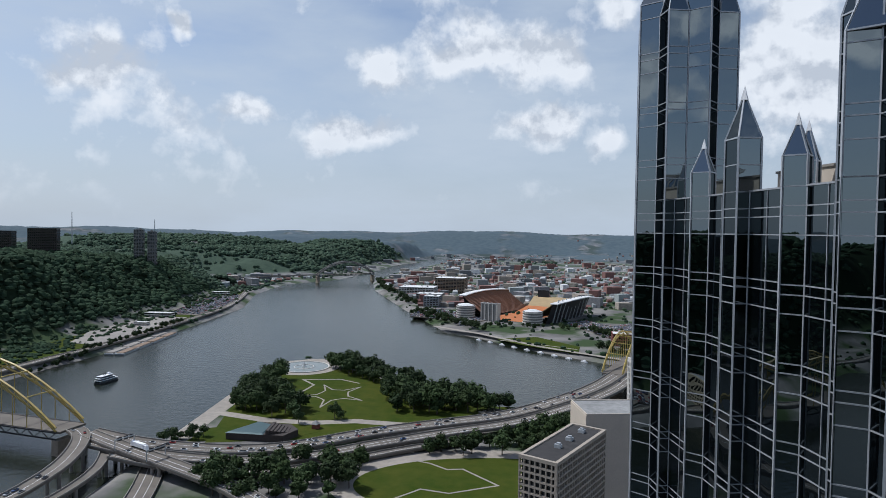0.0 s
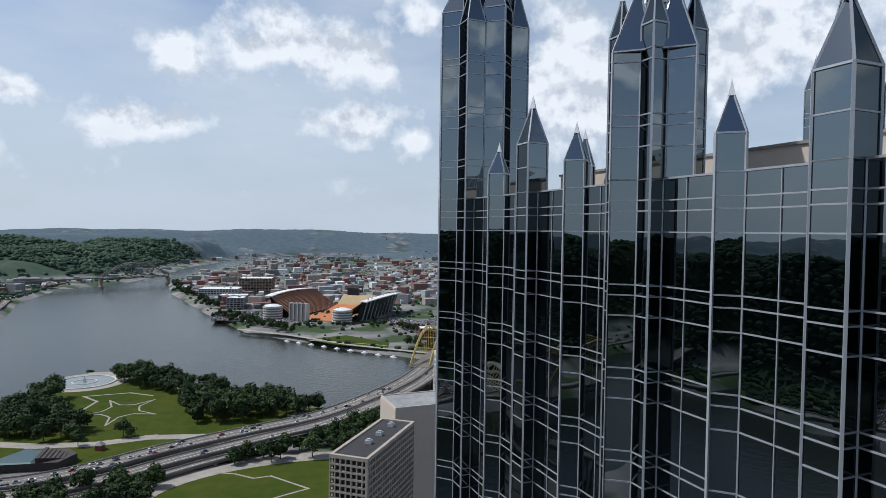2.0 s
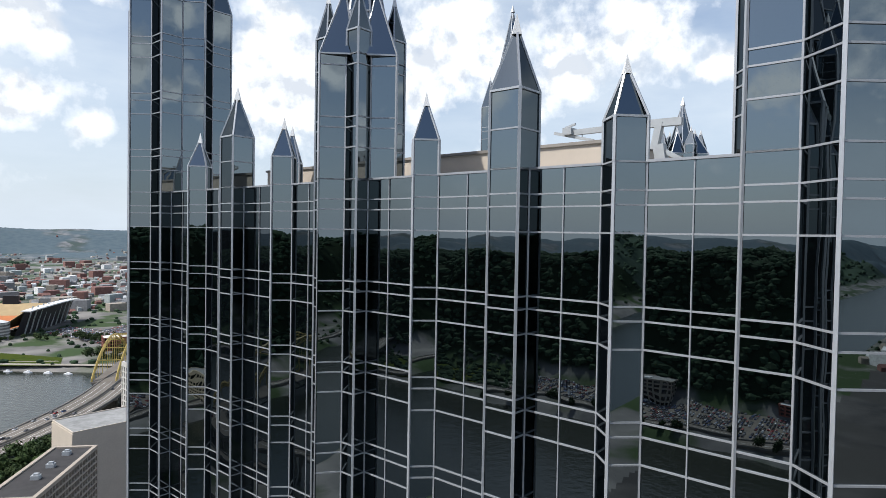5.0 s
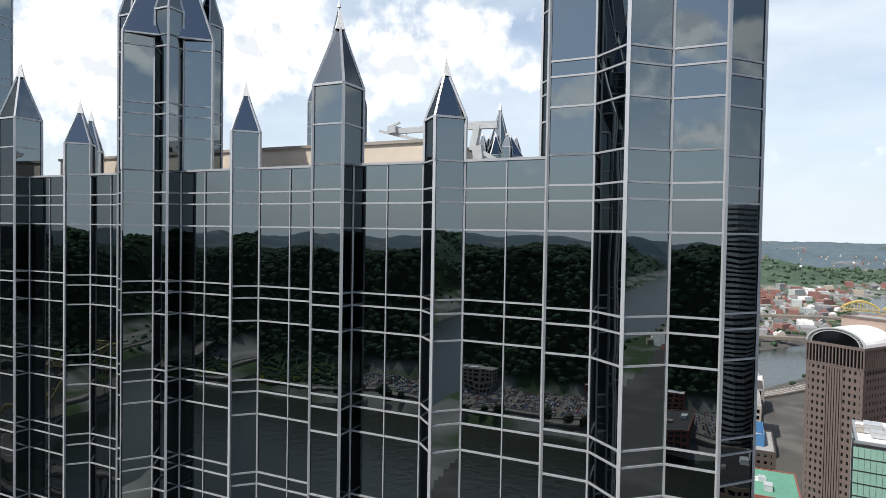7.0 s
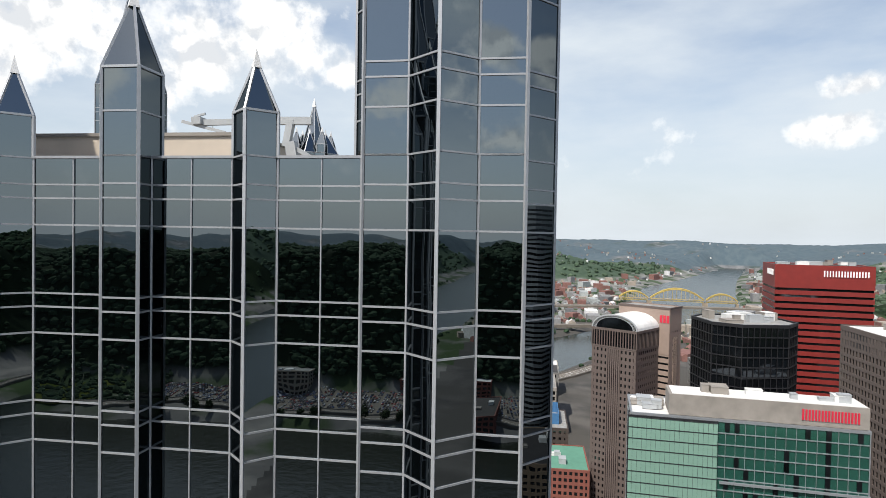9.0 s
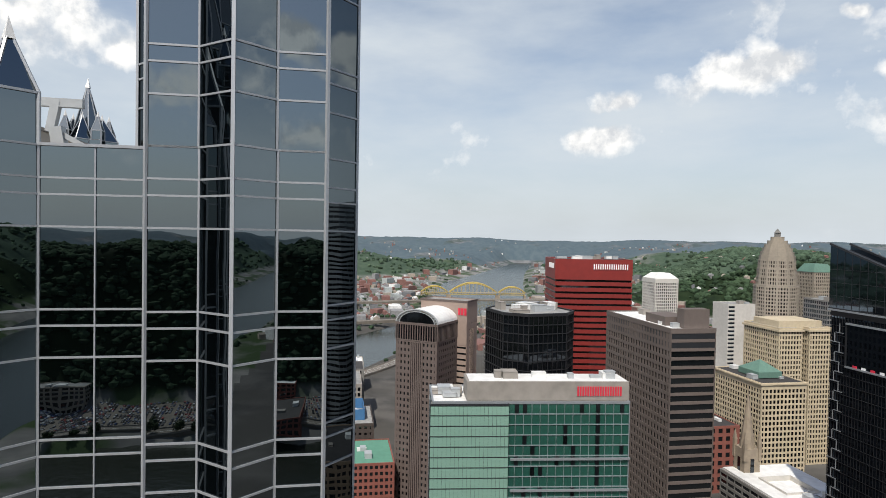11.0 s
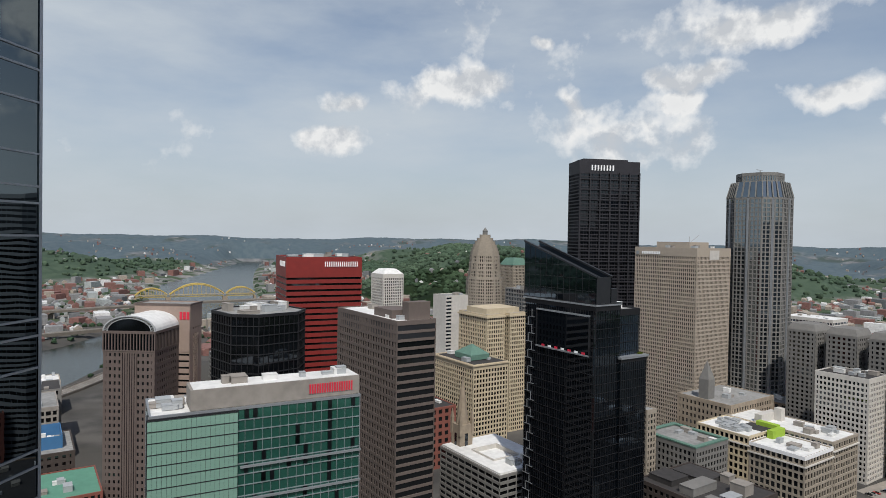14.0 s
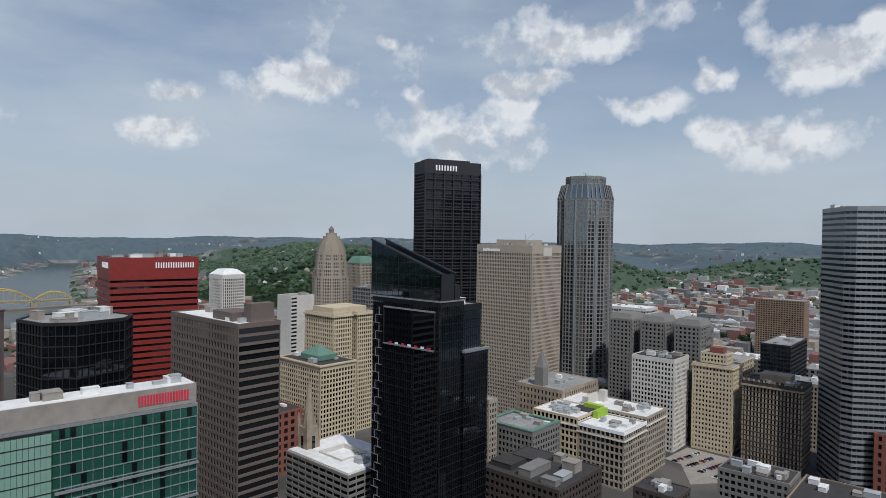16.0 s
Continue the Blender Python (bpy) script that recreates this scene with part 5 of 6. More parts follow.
office("commercial_block", "dark brick flat-roofed corner block", 137, -286, rect(18, 22), 42, 4, 3.4, 1.2, 2, DARKBRICK, G_DARK, top=2, seed=66, roof=DARK_ROOF)
office("commercial_block", "grey flat-roofed block with blue plant screen", 108, -352, rect(24, 36), 40, 4, 3.2, 1.2, 1.8, GREYSTONE, G_DARK, top=2, seed=67, roof=DARK_ROOF, plant=9)
office("commercial_block", "tan brick block with a dark flat roof", 62, -318, rect(60, 40), 40, 4, 3.2, 1.2, 1.8, TANBRICK, G_DARK, top=2, seed=68, roof=DARK_ROOF, plant=6)
office("arena", "white and grey sports arena", 640, -1180, rect(60, 90), 26, 6, 6, 1, 2.5, OFFWHITE, G_SLATE, top=6, seed=69, roof=WHITE_ROOF)
b = office("commercial_block", "dark brick block with a bright blue rooftop screen", 421, 40, rect(30, 46), 36, 4.2, 4, 2, 2.4, DARKBRICK, G_DARK, top=2, seed=70, roof=ROOF, plant=0)
part("blue_screen", ring(Shape(), rect(18, 30, 6, 10), 0.4, 35.4, 43), BLUEPAINT, b, "bright blue metal rooftop screen")
clutter(b, rect(16, 26, 7, 12), 36, 71, 6, WHITE_ROOF)
office("commercial_block", "pale concrete block with tall window bays", 500, 62, rect(40, 50), 44, 4.4, 4, 1.2, 1.6, CONCRETE, G_DARK, top=3, seed=72, plant=6)
b = office("commercial_block", "brick block with a green membrane roof", 366, 30, rect(34, 44), 29, 4.2, 3, 1.3, 1.8, BRICK, G_DARK, top=1.5, seed=73, roof=TEAL, plant=4)
# lesser blocks that fill the streets
rf = random.Random(5)
taken = [(o.matrix_basis.translation.x, o.matrix_basis.translation.y) for o in scene.objects if o.parent is None and o.type == "EMPTY"]
kinds = [(BRICK, "red brick"), (TANBRICK, "tan brick"), (LIMESTONE, "buff stone"), (GREYSTONE, "grey stone"), (CREAM, "cream"), (DARKBRICK, "dark brick")]
cells = [(x, y) for x in range(300, 780, 84) for y in range(-660, 0, 78)] + [(x, y) for x in range(90, 300, 80) for y in range(-720, -500, 72)] + [(120, -560), (60, -480)] + [(x, y) for x in (470, 560, 650) for y in (70, 150)]
for x, y in cells:
    x, y = x + rf.uniform(-5, 5), y + rf.uniform(-5, 5)
    if min(math.hypot(x + 18 - p[0] - 18, y - p[1] - 0) for p in taken) < 44:
        continue
    if shore_distance(np.array([x + 24.0]), np.array([y + 0.0]))[0] < 34:
        continue
    wall, word = rf.choice(kinds)
    w, d, h = rf.uniform(30, 48), rf.uniform(30, 50), rf.choice([18, 24, 30, 36, 44])
    office("commercial_block", f"{word} downtown block with a flat roof", x, y, rect(w, d), h, 5, 5.5, 2.4, 2.2, wall, G_DARK, top=1.6, seed=rf.randrange(999), roof=rf.choice([DARK_ROOF, DARK_ROOF, WHITE_ROOF, ROOF]), plant=7, sides=(0, 3), joined=True)


# trees ----------------------------------------------------------------------
def tree_meshes(seed, h, r):
    """Trunk with limbs, and a crown of leafy clumps with gaps."""
    q = random.Random(seed)
    trunk = Shape()
    trunk.tube([(0, 0, -0.5), (0.1, 0, h * 0.25), (0, 0.15, h * 0.6)], [0.42, 0.32, 0.16], 6)
    crown = Shape()
    for k in range(15):
        t, u = q.uniform(0, 6.283), q.random() ** 0.6
        rr = r * 0.68 * u
        z = h * (0.38 + 0.50 * q.random() * (1.05 - 0.5 * u))
        c = Vector((rr * math.cos(t), rr * math.sin(t), z))
        if k < 6:
            trunk.tube([(0, 0, h * 0.3), tuple(c * 0.6 + Vector((0, 0, h * 0.12))), tuple(c)], [0.16, 0.1, 0.05], 4)
        cr = r * q.uniform(0.30, 0.48)
        for i in range(62):
            d = Vector((q.gauss(0, 1), q.gauss(0, 1), q.gauss(0, 0.85))).normalized()
            p = c + d * cr * (0.72 + 0.4 * q.random())
            s = q.uniform(0.45, 0.95)
            n = (d + Vector((q.uniform(-0.7, 0.7), q.uniform(-0.7, 0.7), q.uniform(-0.2, 0.8)))).normalized()
            a = n.orthogonal().normalized()
            b = n.cross(a)
            crown.poly([p + a * s, p + b * s * 0.8, p - a * s * 0.9, p - b * s])
    return trunk.mesh("trunk", BARK), crown.mesh("crown", LEAVES)


TREES = [tree_meshes(11 + k, h, r) for k, (h, r) in enumerate(((15, 6.6), (17, 7.2), (13, 5.6), (19, 7.6), (11, 4.8)))]
rt = random.Random(3)


def tree(x, y, z=None, size=1.0, group="park trees"):
    k = rt.randrange(5)
    s = size * rt.uniform(0.85, 1.15)
    ob = thing("tree", "leafy dark green broadleaf tree in full summer leaf", "tree", pose(x, y, land_z(x, y) if z is None else z, 0, 0, rt.uniform(0, 360)), group)
    part("trunk", TREES[k][0], None, ob, m=Matrix.Scale(s, 4))
    part("crown", TREES[k][1], None, ob, m=Matrix.Scale(s, 4))


def inside(p, poly):
    x, y = p
    hit = False
    for (ax, ay), (bx, by) in zip(poly, poly[1:] + poly[:1]):
        if (ay > y) != (by > y) and x < ax + (y - ay) * (bx - ax) / (by - ay):
            hit = not hit
    return hit


def grove(poly, n, size=1.0, apart=8.0):
    xs, ys = [p[0] for p in poly], [p[1] for p in poly]
    done, tries = [], 0
    while len(done) < n and tries < 4000:
        tries += 1
        p = (rt.uniform(min(xs), max(xs)), rt.uniform(min(ys), max(ys)))
        if inside(p, poly) and all(math.hypot(p[0] - q[0], p[1] - q[1]) > apart for q in done):
            done.append(p)
            tree(*p, size=size)


def thicket(lot, poly, n, size=1.0, apart=8.0):
    """Far trees of a belt, joined."""
    xs, ys = [p[0] for p in poly], [p[1] for p in poly]
    done, tries = [], 0
    while len(done) < n and tries < 4000:
        tries += 1
        p = (rt.uniform(min(xs), max(xs)), rt.uniform(min(ys), max(ys)))
        if inside(p, poly) and all(math.hypot(p[0] - q[0], p[1] - q[1]) > apart for q in done):
            done.append(p)
            m = pose(*p, land_z(*p), 0, 0, rt.uniform(0, 360)) @ Matrix.Scale(size * rt.uniform(0.8, 1.2), 4)
            me = TREES[rt.randrange(5)][1]
            k = len(lot.v)
            lot.v += [tuple(m @ v.co) for v in me.vertices]
            lot.f += [tuple(k + i for i in f.vertices) for f in me.polygons]


def sheet(name, label, category, poly, z, mat, thick=0.25):
    """A flat area with an edge."""
    a = sum(p[0] * q[1] - q[0] * p[1] for p, q in zip(poly, poly[1:] + poly[:1]))
    return thing(name, label, category, kind="structure", data=Shape().prism(poly if a > 0 else poly[::-1], z - thick, z).mesh(name, mat))


# the park at the point ------------------------------------------------------
sheet("lawn_base", "mown grass of the riverside park", "lawn", [(-192, 560), (-190, 690), (-150, 735), (-100, 720), (-30, 640), (45, 580), (90, 575), (20, 520), (-60, 496), (-110, 480), (-180, 470)], 0.10, GRASS)
sheet("riverside_walk", "pale paved riverside promenade", "pavement", [(-212, 480), (-209, 600), (-199, 700), (-196, 745), (-165, 782), (-128, 778), (-118, 760), (-150, 712), (-186, 690), (-192, 590), (-196, 480)], 0.16, PATHWAY)
sheet("fountain_plaza", "round pale stone fountain plaza", "pavement", oval(-163, 733, 41, 41), 0.3, PATHWAY)
f = thing("fountain", "round stone fountain basin with a low jet", "fountain", pose(-163, 733, 0.3))
part("basin_rim", ring(Shape(), oval(0, 0, 30, 30), 1.6, 0, 0.9), OFFWHITE, f)
part("inner_rim", ring(Shape(), oval(0, 0, 12, 12), 1.0, 0, 0.8), OFFWHITE, f)
part("basin_water", Shape().prism(oval(0, 0, 28.4, 28.4), 0.02, 0.45), material("basin_water", (0.20, 0.22, 0.20), 0.15, 0, 0.1, 0.5, 0.05), f)
jet = Shape()
for k in range(60):
    t, u = rt.uniform(0, 6.28), rt.random()
    jet.bar((2.5 * u * math.cos(t), 2.5 * u * math.sin(t), 0.4), (3.2 * u * math.cos(t), 3.2 * u * math.sin(t), 7.5 * (1 - u)), 0.18)
part("water_jet", jet, material("white_spray", (0.8, 0.8, 0.8), 0.6), f)


def trace(name, pts, w, z, mat, label):
    """A flat strip along a line, on the grass."""
    s = Shape()
    for k, (p, q) in enumerate(zip(pts, pts[1:])):
        z += 0.03 if k % 2 else -0.03
        d = (Vector(q) - Vector(p)).normalized() * (w / 2)
        n = Vector((-d.y, d.x))
        a, b = Vector(p) - d, Vector(q) + d
        s.prism([tuple(a - n), tuple(b - n), tuple(b + n), tuple(a + n)], z - 0.1, z)
    return thing(name, label, "path", kind="structure", data=s.mesh(name, mat))


cx, cy = -107, 612
star = []
for k in range(5):
    t = math.pi / 2 + k * 2 * math.pi / 5 + 0.5
    for r, o in ((17, -0.55), (19, -0.22), (40, 0.0), (19, 0.22), (17, 0.55)):
        star.append((cx + r * 0.85 * math.cos(t + o), cy + r * 1.1 * math.sin(t + o)))
trace("fort_outline", star + star[:1], 1.5, 0.24, PATHWAY, "pale paved outline of an old star fort")
trace("park_path", [(-160, 600), (-140, 622), (-134, 650), (-150, 672), (-110, 676), (-88, 660)], 2.4, 0.22, PATHWAY, "pale curving park footpath")
trace("plaza_path", [(-192, 545), (-150, 528), (-110, 522), (-72, 528), (-30, 520)], 11, 0.2, PATHWAY, "wide paved park path")
grove([(-192, 560), (-194, 675), (-182, 690), (-166, 650), (-156, 600), (-118, 555), (-114, 537), (-165, 540)], 38, 1.35, 8.5)
grove([(-140, 742), (-112, 742), (-78, 712), (-20, 640), (30, 596), (72, 574), (30, 548), (-40, 552), (-52, 600), (-58, 650), (-100, 690)], 66, 1.4, 9)
grove([(-216, 478), (-200, 492), (-180, 486), (-186, 470), (-210, 464)], 9, 0.7, 6)
for p in ((-92, 535), (-86, 532), (-120, 520)):
    tree(*p, size=0.8)
m = thing("museum", "low brick bastion museum with a blue-green metal roof", "museum", pose(-143, 486, 0))
part("bastion_wall", Shape().prism([(-24, -8), (22, -14), (30, 2), (22, 14), (-6, 20)], 0, 5.5), DARKBRICK, m)
part("metal_roof", Shape().prism([(-24.5, -8.5), (6, -12.5), (8, 12), (-6, 20.5)], 5.5, 6.2, [(-22, -7), (5, -10.5), (6, 11), (-6, 18)]), material("blue_green_metal_roof", (0.060, 0.105, 0.110), 0.5, 0.2, 0.15, 0.4), m)
for k in range(6):
    part("stepped_roof", Shape().box(8 + k * 2.6, 10.6 + k * 2.6, -12 + k, 10 - k, 5.5, 8.8 - k * 0.6), DARKBRICK, m)
sheet("museum_lawn", "green lawn behind the museum", "lawn", [(-196, 470), (-190, 505), (-150, 520), (-108, 514), (-98, 500), (-112, 488), (-170, 476)], 0.18, GRASS)
b = thing("blockhouse", "small brick blockhouse with a grey hipped roof", "hut", pose(-103, 508, 0))
part("wall", Shape().prism(oval(0, 0, 3.6, 3.6, 5), 0, 4), BRICK, b)
part("roof", Shape().cone(oval(0, 0, 4.4, 4.4, 5), 4, (0, 0, 7)), ROOF, b)
sheet("city_lawn", "broad mown oval lawn in the city park", "lawn", oval(38, 398, 94, 48, 60, 0.1), 0.12, GRASS)
sheet("city_plaza", "pale paved walk round the lawn", "pavement", oval(34, 402, 108, 60, 60), 0.06, PATHWAY)
trace("fort_outline", [(-20, 440), (-7, 434), (5, 423), (16, 424), (38, 397), (6, 384), (-12, 390), (-36, 368), (-60, 356)], 1.5, 0.26, PATHWAY, "pale paved outline of an old star fort")
grove([(-140, 425), (-50, 432), (-44, 400), (-70, 372), (-120, 360), (-160, 392)], 32, 1.15, 8.5)
grove([(-14, 452), (50, 478), (120, 536), (134, 530), (110, 480), (70, 455), (20, 448)], 36, 1.1, 8)


# highway and bridges --------------------------------------------------------
def deck(name, label, pts, w, thick=1.6, piers=True, lanes=3, rail=True):
    """A raised road: slab, parapets, lane lines and piers along a line of x, y, z."""
    ob = thing(name, label, "road", kind="structure")
    P = [Vector(p) for p in pts]
    fine = []
    for i in range(len(P) - 1):
        a, b2, c, d = P[max(i - 1, 0)], P[i], P[i + 1], P[min(i + 2, len(P) - 1)]
        for k in range(6):
            t = k / 6
            fine.append(0.5 * ((2 * b2) + (c - a) * t + (2 * a - 5 * b2 + 4 * c - d) * t * t + (3 * b2 - a - 3 * c + d) * t ** 3))
    fine.append(P[-1])
    side = []
    for i, p in enumerate(fine):
        d = fine[min(i + 1, len(fine) - 1)] - fine[max(i - 1, 0)]
        side.append(Vector((-d.y, d.x, 0)).normalized())

    def strip(o0, o1, z0, z1):
        s = Shape()
        for p, n in zip(fine, side):
            for o, z in ((o0, z0), (o1, z0), (o1, z1), (o0, z1)):
                s.v.append(tuple(p + n * o + Vector((0, 0, z))))
        for i in range(len(fine) - 1):
            for j in range(4):
                s.f.append((4 * i + j, 4 * i + 4 + j, 4 * i + 4 + (j + 1) % 4, 4 * i + (j + 1) % 4))
        s.f += [(3, 2, 1, 0), tuple(4 * len(fine) - 4 + j for j in range(4))]
        return s

    part("slab", strip(-w / 2, w / 2, -thick, 0), ASPHALT, ob)
    if rail:
        for sgn in (-1, 1):
            part("parapet", strip(sgn * (w / 2 - 0.2) - 0.2, sgn * (w / 2 - 0.2) + 0.2, 0.004, 1.0), CONCRETE, ob)
    for k in range(1, lanes):
        o = -w / 2 + w * k / lanes
        part("lane_line", strip(o - 0.12, o + 0.12, 0.004, 0.02), SIGN_WHITE, ob)
    if piers:
        for i in range(4, len(fine) - 2, 7):
            p, n = fine[i], side[i]
            for o in (-w * 0.3, w * 0.3):
                q = p + n * o
                base = max(-9, land_z(q.x, q.y) - 1)
                part("pier", Shape().prism(oval(q.x, q.y, 1.2, 1.2, 10), base, p.z - thick), CONCRETE, ob)
            part("pier_cap", Shape().bar(tuple(p + n * w * 0.42 + Vector((0, 0, -thick - 0.7))), tuple(p - n * w * 0.42 + Vector((0, 0, -thick - 0.7))), 1.8, 1.4), CONCRETE, ob)
    return fine, side


main, main_n = deck("highway", "wide concrete elevated highway with parapets", [(-262, 458, 11), (-213, 442, 9), (-150, 437, 7), (-105, 449, 6.5), (-56, 479, 6.5), (0, 504, 7), (58, 528, 8), (117, 575, 10), (160, 620, 12), (215, 700, 13), (300, 790, 13)], 17)
second, second_n = deck("highway", "concrete highway carriageway running beside another", [(-250, 440, 10), (-200, 424, 8), (-140, 419, 6), (-95, 430, 5), (-45, 460, 5), (10, 486, 6), (66, 512, 7), (126, 560, 9), (172, 608, 11), (226, 690, 12), (312, 782, 12)], 14)
deck("ramp", "curved concrete ramp on piers", [(-225, 420, 8), (-170, 404, 6), (-120, 405, 4), (-75, 425, 3), (-30, 452, 3), (20, 474, 4)], 8, lanes=2)
ramp1, ramp1_n = deck("ramp", "curved concrete bridge ramp over the wharf", [(-275, 462, 12), (-262, 448, 12), (-250, 420, 11.5), (-243, 385, 11), (-246, 345, 10), (-262, 300, 9)], 12, lanes=2)
ramp2, ramp2_n = deck("ramp", "straight concrete ramp descending to the city", [(-262, 455, 11.5), (-220, 428, 10.5), (-175, 402, 9), (-130, 374, 7.5), (-95, 345, 6), (-60, 318, 4)], 13, lanes=3)
deck("ramp", "narrow curved service ramp", [(-238, 438, 7), (-226, 405, 6), (-226, 370, 4.5), (-236, 335, 3)], 7, lanes=1)
deck("wharf_road", "flat concrete wharf road by the river", [(-214, 470, 1.0), (-196, 420, 1.0), (-180, 360, 1.0), (-170, 280, 1.0), (-160, 180, 1.0)], 16, thick=1.0, piers=False)


def arch_bridge(name, label, start, way, length, rise, z, w, mat, lower=0.0, n=16, bar=1.5, deckmat=None):
    """A tied arch: two ribs of two chords with lacing, hangers, deck and stringers."""
    ob = thing(name, label, "bridge", kind="")
    d = Vector((*way, 0)).normalized()
    s = Vector((-d.y, d.x, 0))
    o = Vector((*start, z))
    for sgn in (-1, 1):
        base = o + s * (sgn * w / 2)

        def at(f, k):
            return base + d * (length * f) + Vector((0, 0, lower + (rise - lower) * 4 * f * (1 - f) + k))

        for k, nm in ((0.0, "lower_chord"), (rise * 0.14, "upper_chord")):
            c = Shape().tube([at(i / n, k * (0.5 + 2 * (i / n) * (1 - i / n))) for i in range(n + 1)], bar * 0.58, 4)
            part("arch_" + nm, c, mat, ob)
        lace = Shape()
        for i in range(n):
            k0, k1 = [rise * 0.14 * (0.5 + 2 * f * (1 - f)) for f in (i / n, (i + 1) / n)]
            lace.bar(at(i / n, 0), at((i + 1) / n, k1), bar * 0.45)
            lace.bar(at(i / n, k0), at((i + 1) / n, 0), bar * 0.45) if i % 2 else None
        part("lacing", lace, mat, ob)
        for i in range(1, n):
            p = at(i / n, 0)
            if p.z > z + 1.5:
                part("hanger", Shape().bar(p, (p.x, p.y, z), bar * 0.3), mat, ob)
    brace = Shape()
    for i in range(2, n - 1, 2):
        f = i / n
        p = o + d * (length * f) + Vector((0, 0, lower + (rise - lower) * 4 * f * (1 - f) + rise * 0.14))
        if p.z > z + 7:
            brace.bar(p + s * (w / 2), p - s * (w / 2), bar * 0.5)
    part("cross_bracing", brace, mat, ob)
    part("deck", Shape().bar(o - d * 3 - Vector((0, 0, 0.8)), o + d * (length + 3) - Vector((0, 0, 0.8)), w * 0.96, 1.6), deckmat or ASPHALT, ob)
    tie = Shape()
    for sgn in (-1, 1):
        for k in (-1.0, -6.0):
            tie.bar(o + s * (sgn * w / 2) + Vector((0, 0, k)), o + d * length + s * (sgn * w / 2) + Vector((0, 0, k)), 0.9)
        for i in range(2 * n):
            f0, f1 = i / (2 * n), (i + 1) / (2 * n)
            a, b2 = ((-1.0, -6.0), (-6.0, -1.0))[i % 2]
            tie.bar(o + d * (length * f0) + s * (sgn * w / 2) + Vector((0, 0, a)), o + d * (length * f1) + s * (sgn * w / 2) + Vector((0, 0, b2)), 0.5)
    part("deck_truss", tie, mat if deckmat else BLACK_STEEL, ob)
    for f in (0, 1):
        p = o + d * (length * f)
        c = [p + d * 3 + s * (w * 0.55), p - d * 3 + s * (w * 0.55), p - d * 3 - s * (w * 0.55), p + d * 3 - s * (w * 0.55)]
        part("pier", Shape().prism([(v.x, v.y) for v in c], -10, z - 6.5), SOOT, ob)
    return ob


arch_bridge("arch_bridge", "yellow steel double-deck arch bridge over the river", (-281, 466), (-0.955, 0.296), 228, 40, 12, 24, YELLOW)
arch_bridge("arch_bridge", "yellow steel arch bridge beside downtown", (186, 668), (0.50, 0.866), 150, 30, 13, 22, YELLOW)
deck("bridge_approach", "concrete bridge approach", [(-499, 533, 12), (-560, 552, 14), (-620, 570, 18)], 20)
# far bridges
arch_bridge("far_arch_bridge", "distant grey steel arch bridge across the river", (-395, 1960), (0.80, 0.60), 200, 36, 20, 16, GREYSTONE, n=12, bar=2.0)
deck("far_bridge_approach", "distant bridge approach on piers", [(-620, 1790, 20), (-510, 1873, 20), (-395, 1960, 20)], 14, lanes=1)
for x, y, dx, dy, L, r in ((1685, -82, 0.0, -1.0, 72, 15), (1684, -160, -0.05, -1.0, 128, 24), (1676, -294, -0.05, -1.0, 72, 15)):
    arch_bridge("arch_bridge", "distant yellow steel arch bridge span", (x, y), (dx, dy), L, r, 12, 12, YELLOW, n=12, bar=1.6, deckmat=CONCRETE)
deck("far_bridge", "pale concrete girder bridge across the river", [(1330, 190, 16), (1400, 0, 16), (1450, -200, 16), (1470, -420, 16)], 16, thick=4, lanes=1)
deck("rail_bridge", "dark steel railway bridge on stone piers", [(1040, 260, 9), (1110, 80, 9), (1150, -30, 9), (1180, -150, 9)], 9, thick=5, lanes=1)


# cars -----------------------------------------------------------------------
CARS = [material("car_paint_" + n, c, 0.35, 0.2, 0.05, 2) for n, c in (("white", (0.75, 0.75, 0.74)), ("silver", (0.45, 0.46, 0.47)), ("black", (0.03, 0.03, 0.035)), ("red", (0.35, 0.03, 0.03)), ("blue", (0.06, 0.10, 0.22)), ("dark_grey", (0.12, 0.12, 0.13)))]
TYRE = material("rubber_tyre", (0.02, 0.02, 0.02), 0.9)
cab = Shape().prism([(-1.5, -0.78), (1.0, -0.78), (1.0, 0.78), (-1.5, 0.78)], 0.92, 1.48, [(-1.1, -0.66), (0.5, -0.66), (0.5, 0.66), (-1.1, 0.66)]).mesh("cabin", G_DARK)
hull = Shape().prism([(-2.2, -0.85), (2.1, -0.85), (2.25, 0), (2.1, 0.85), (-2.2, 0.85)], 0.3, 0.95, [(-2.15, -0.8), (2.0, -0.8), (2.1, 0), (2.0, 0.8), (-2.15, 0.8)])
wheel = Shape()
wheel.tube([(0, -0.12, 0), (0, 0.12, 0)], 0.34, 10)
wheel = wheel.mesh("wheel", TYRE)
PAINTED = [(hull.mesh("body", c), c.name.replace("car_paint_", "").replace("_", " ")) for c in CARS]


def car(m, k, where="on the highway"):
    ob = thing("car", f"{PAINTED[k][1]} car {where} among traffic", "car", m, "cars")
    part("body", PAINTED[k][0], None, ob)
    part("cabin", cab, None, ob)
    for x in (-1.35, 1.35):
        part("wheel", wheel, None, ob, m=pose(x, 0, 0.34) @ Matrix.Diagonal((1, 7.0, 1, 1)))


rc = random.Random(9)


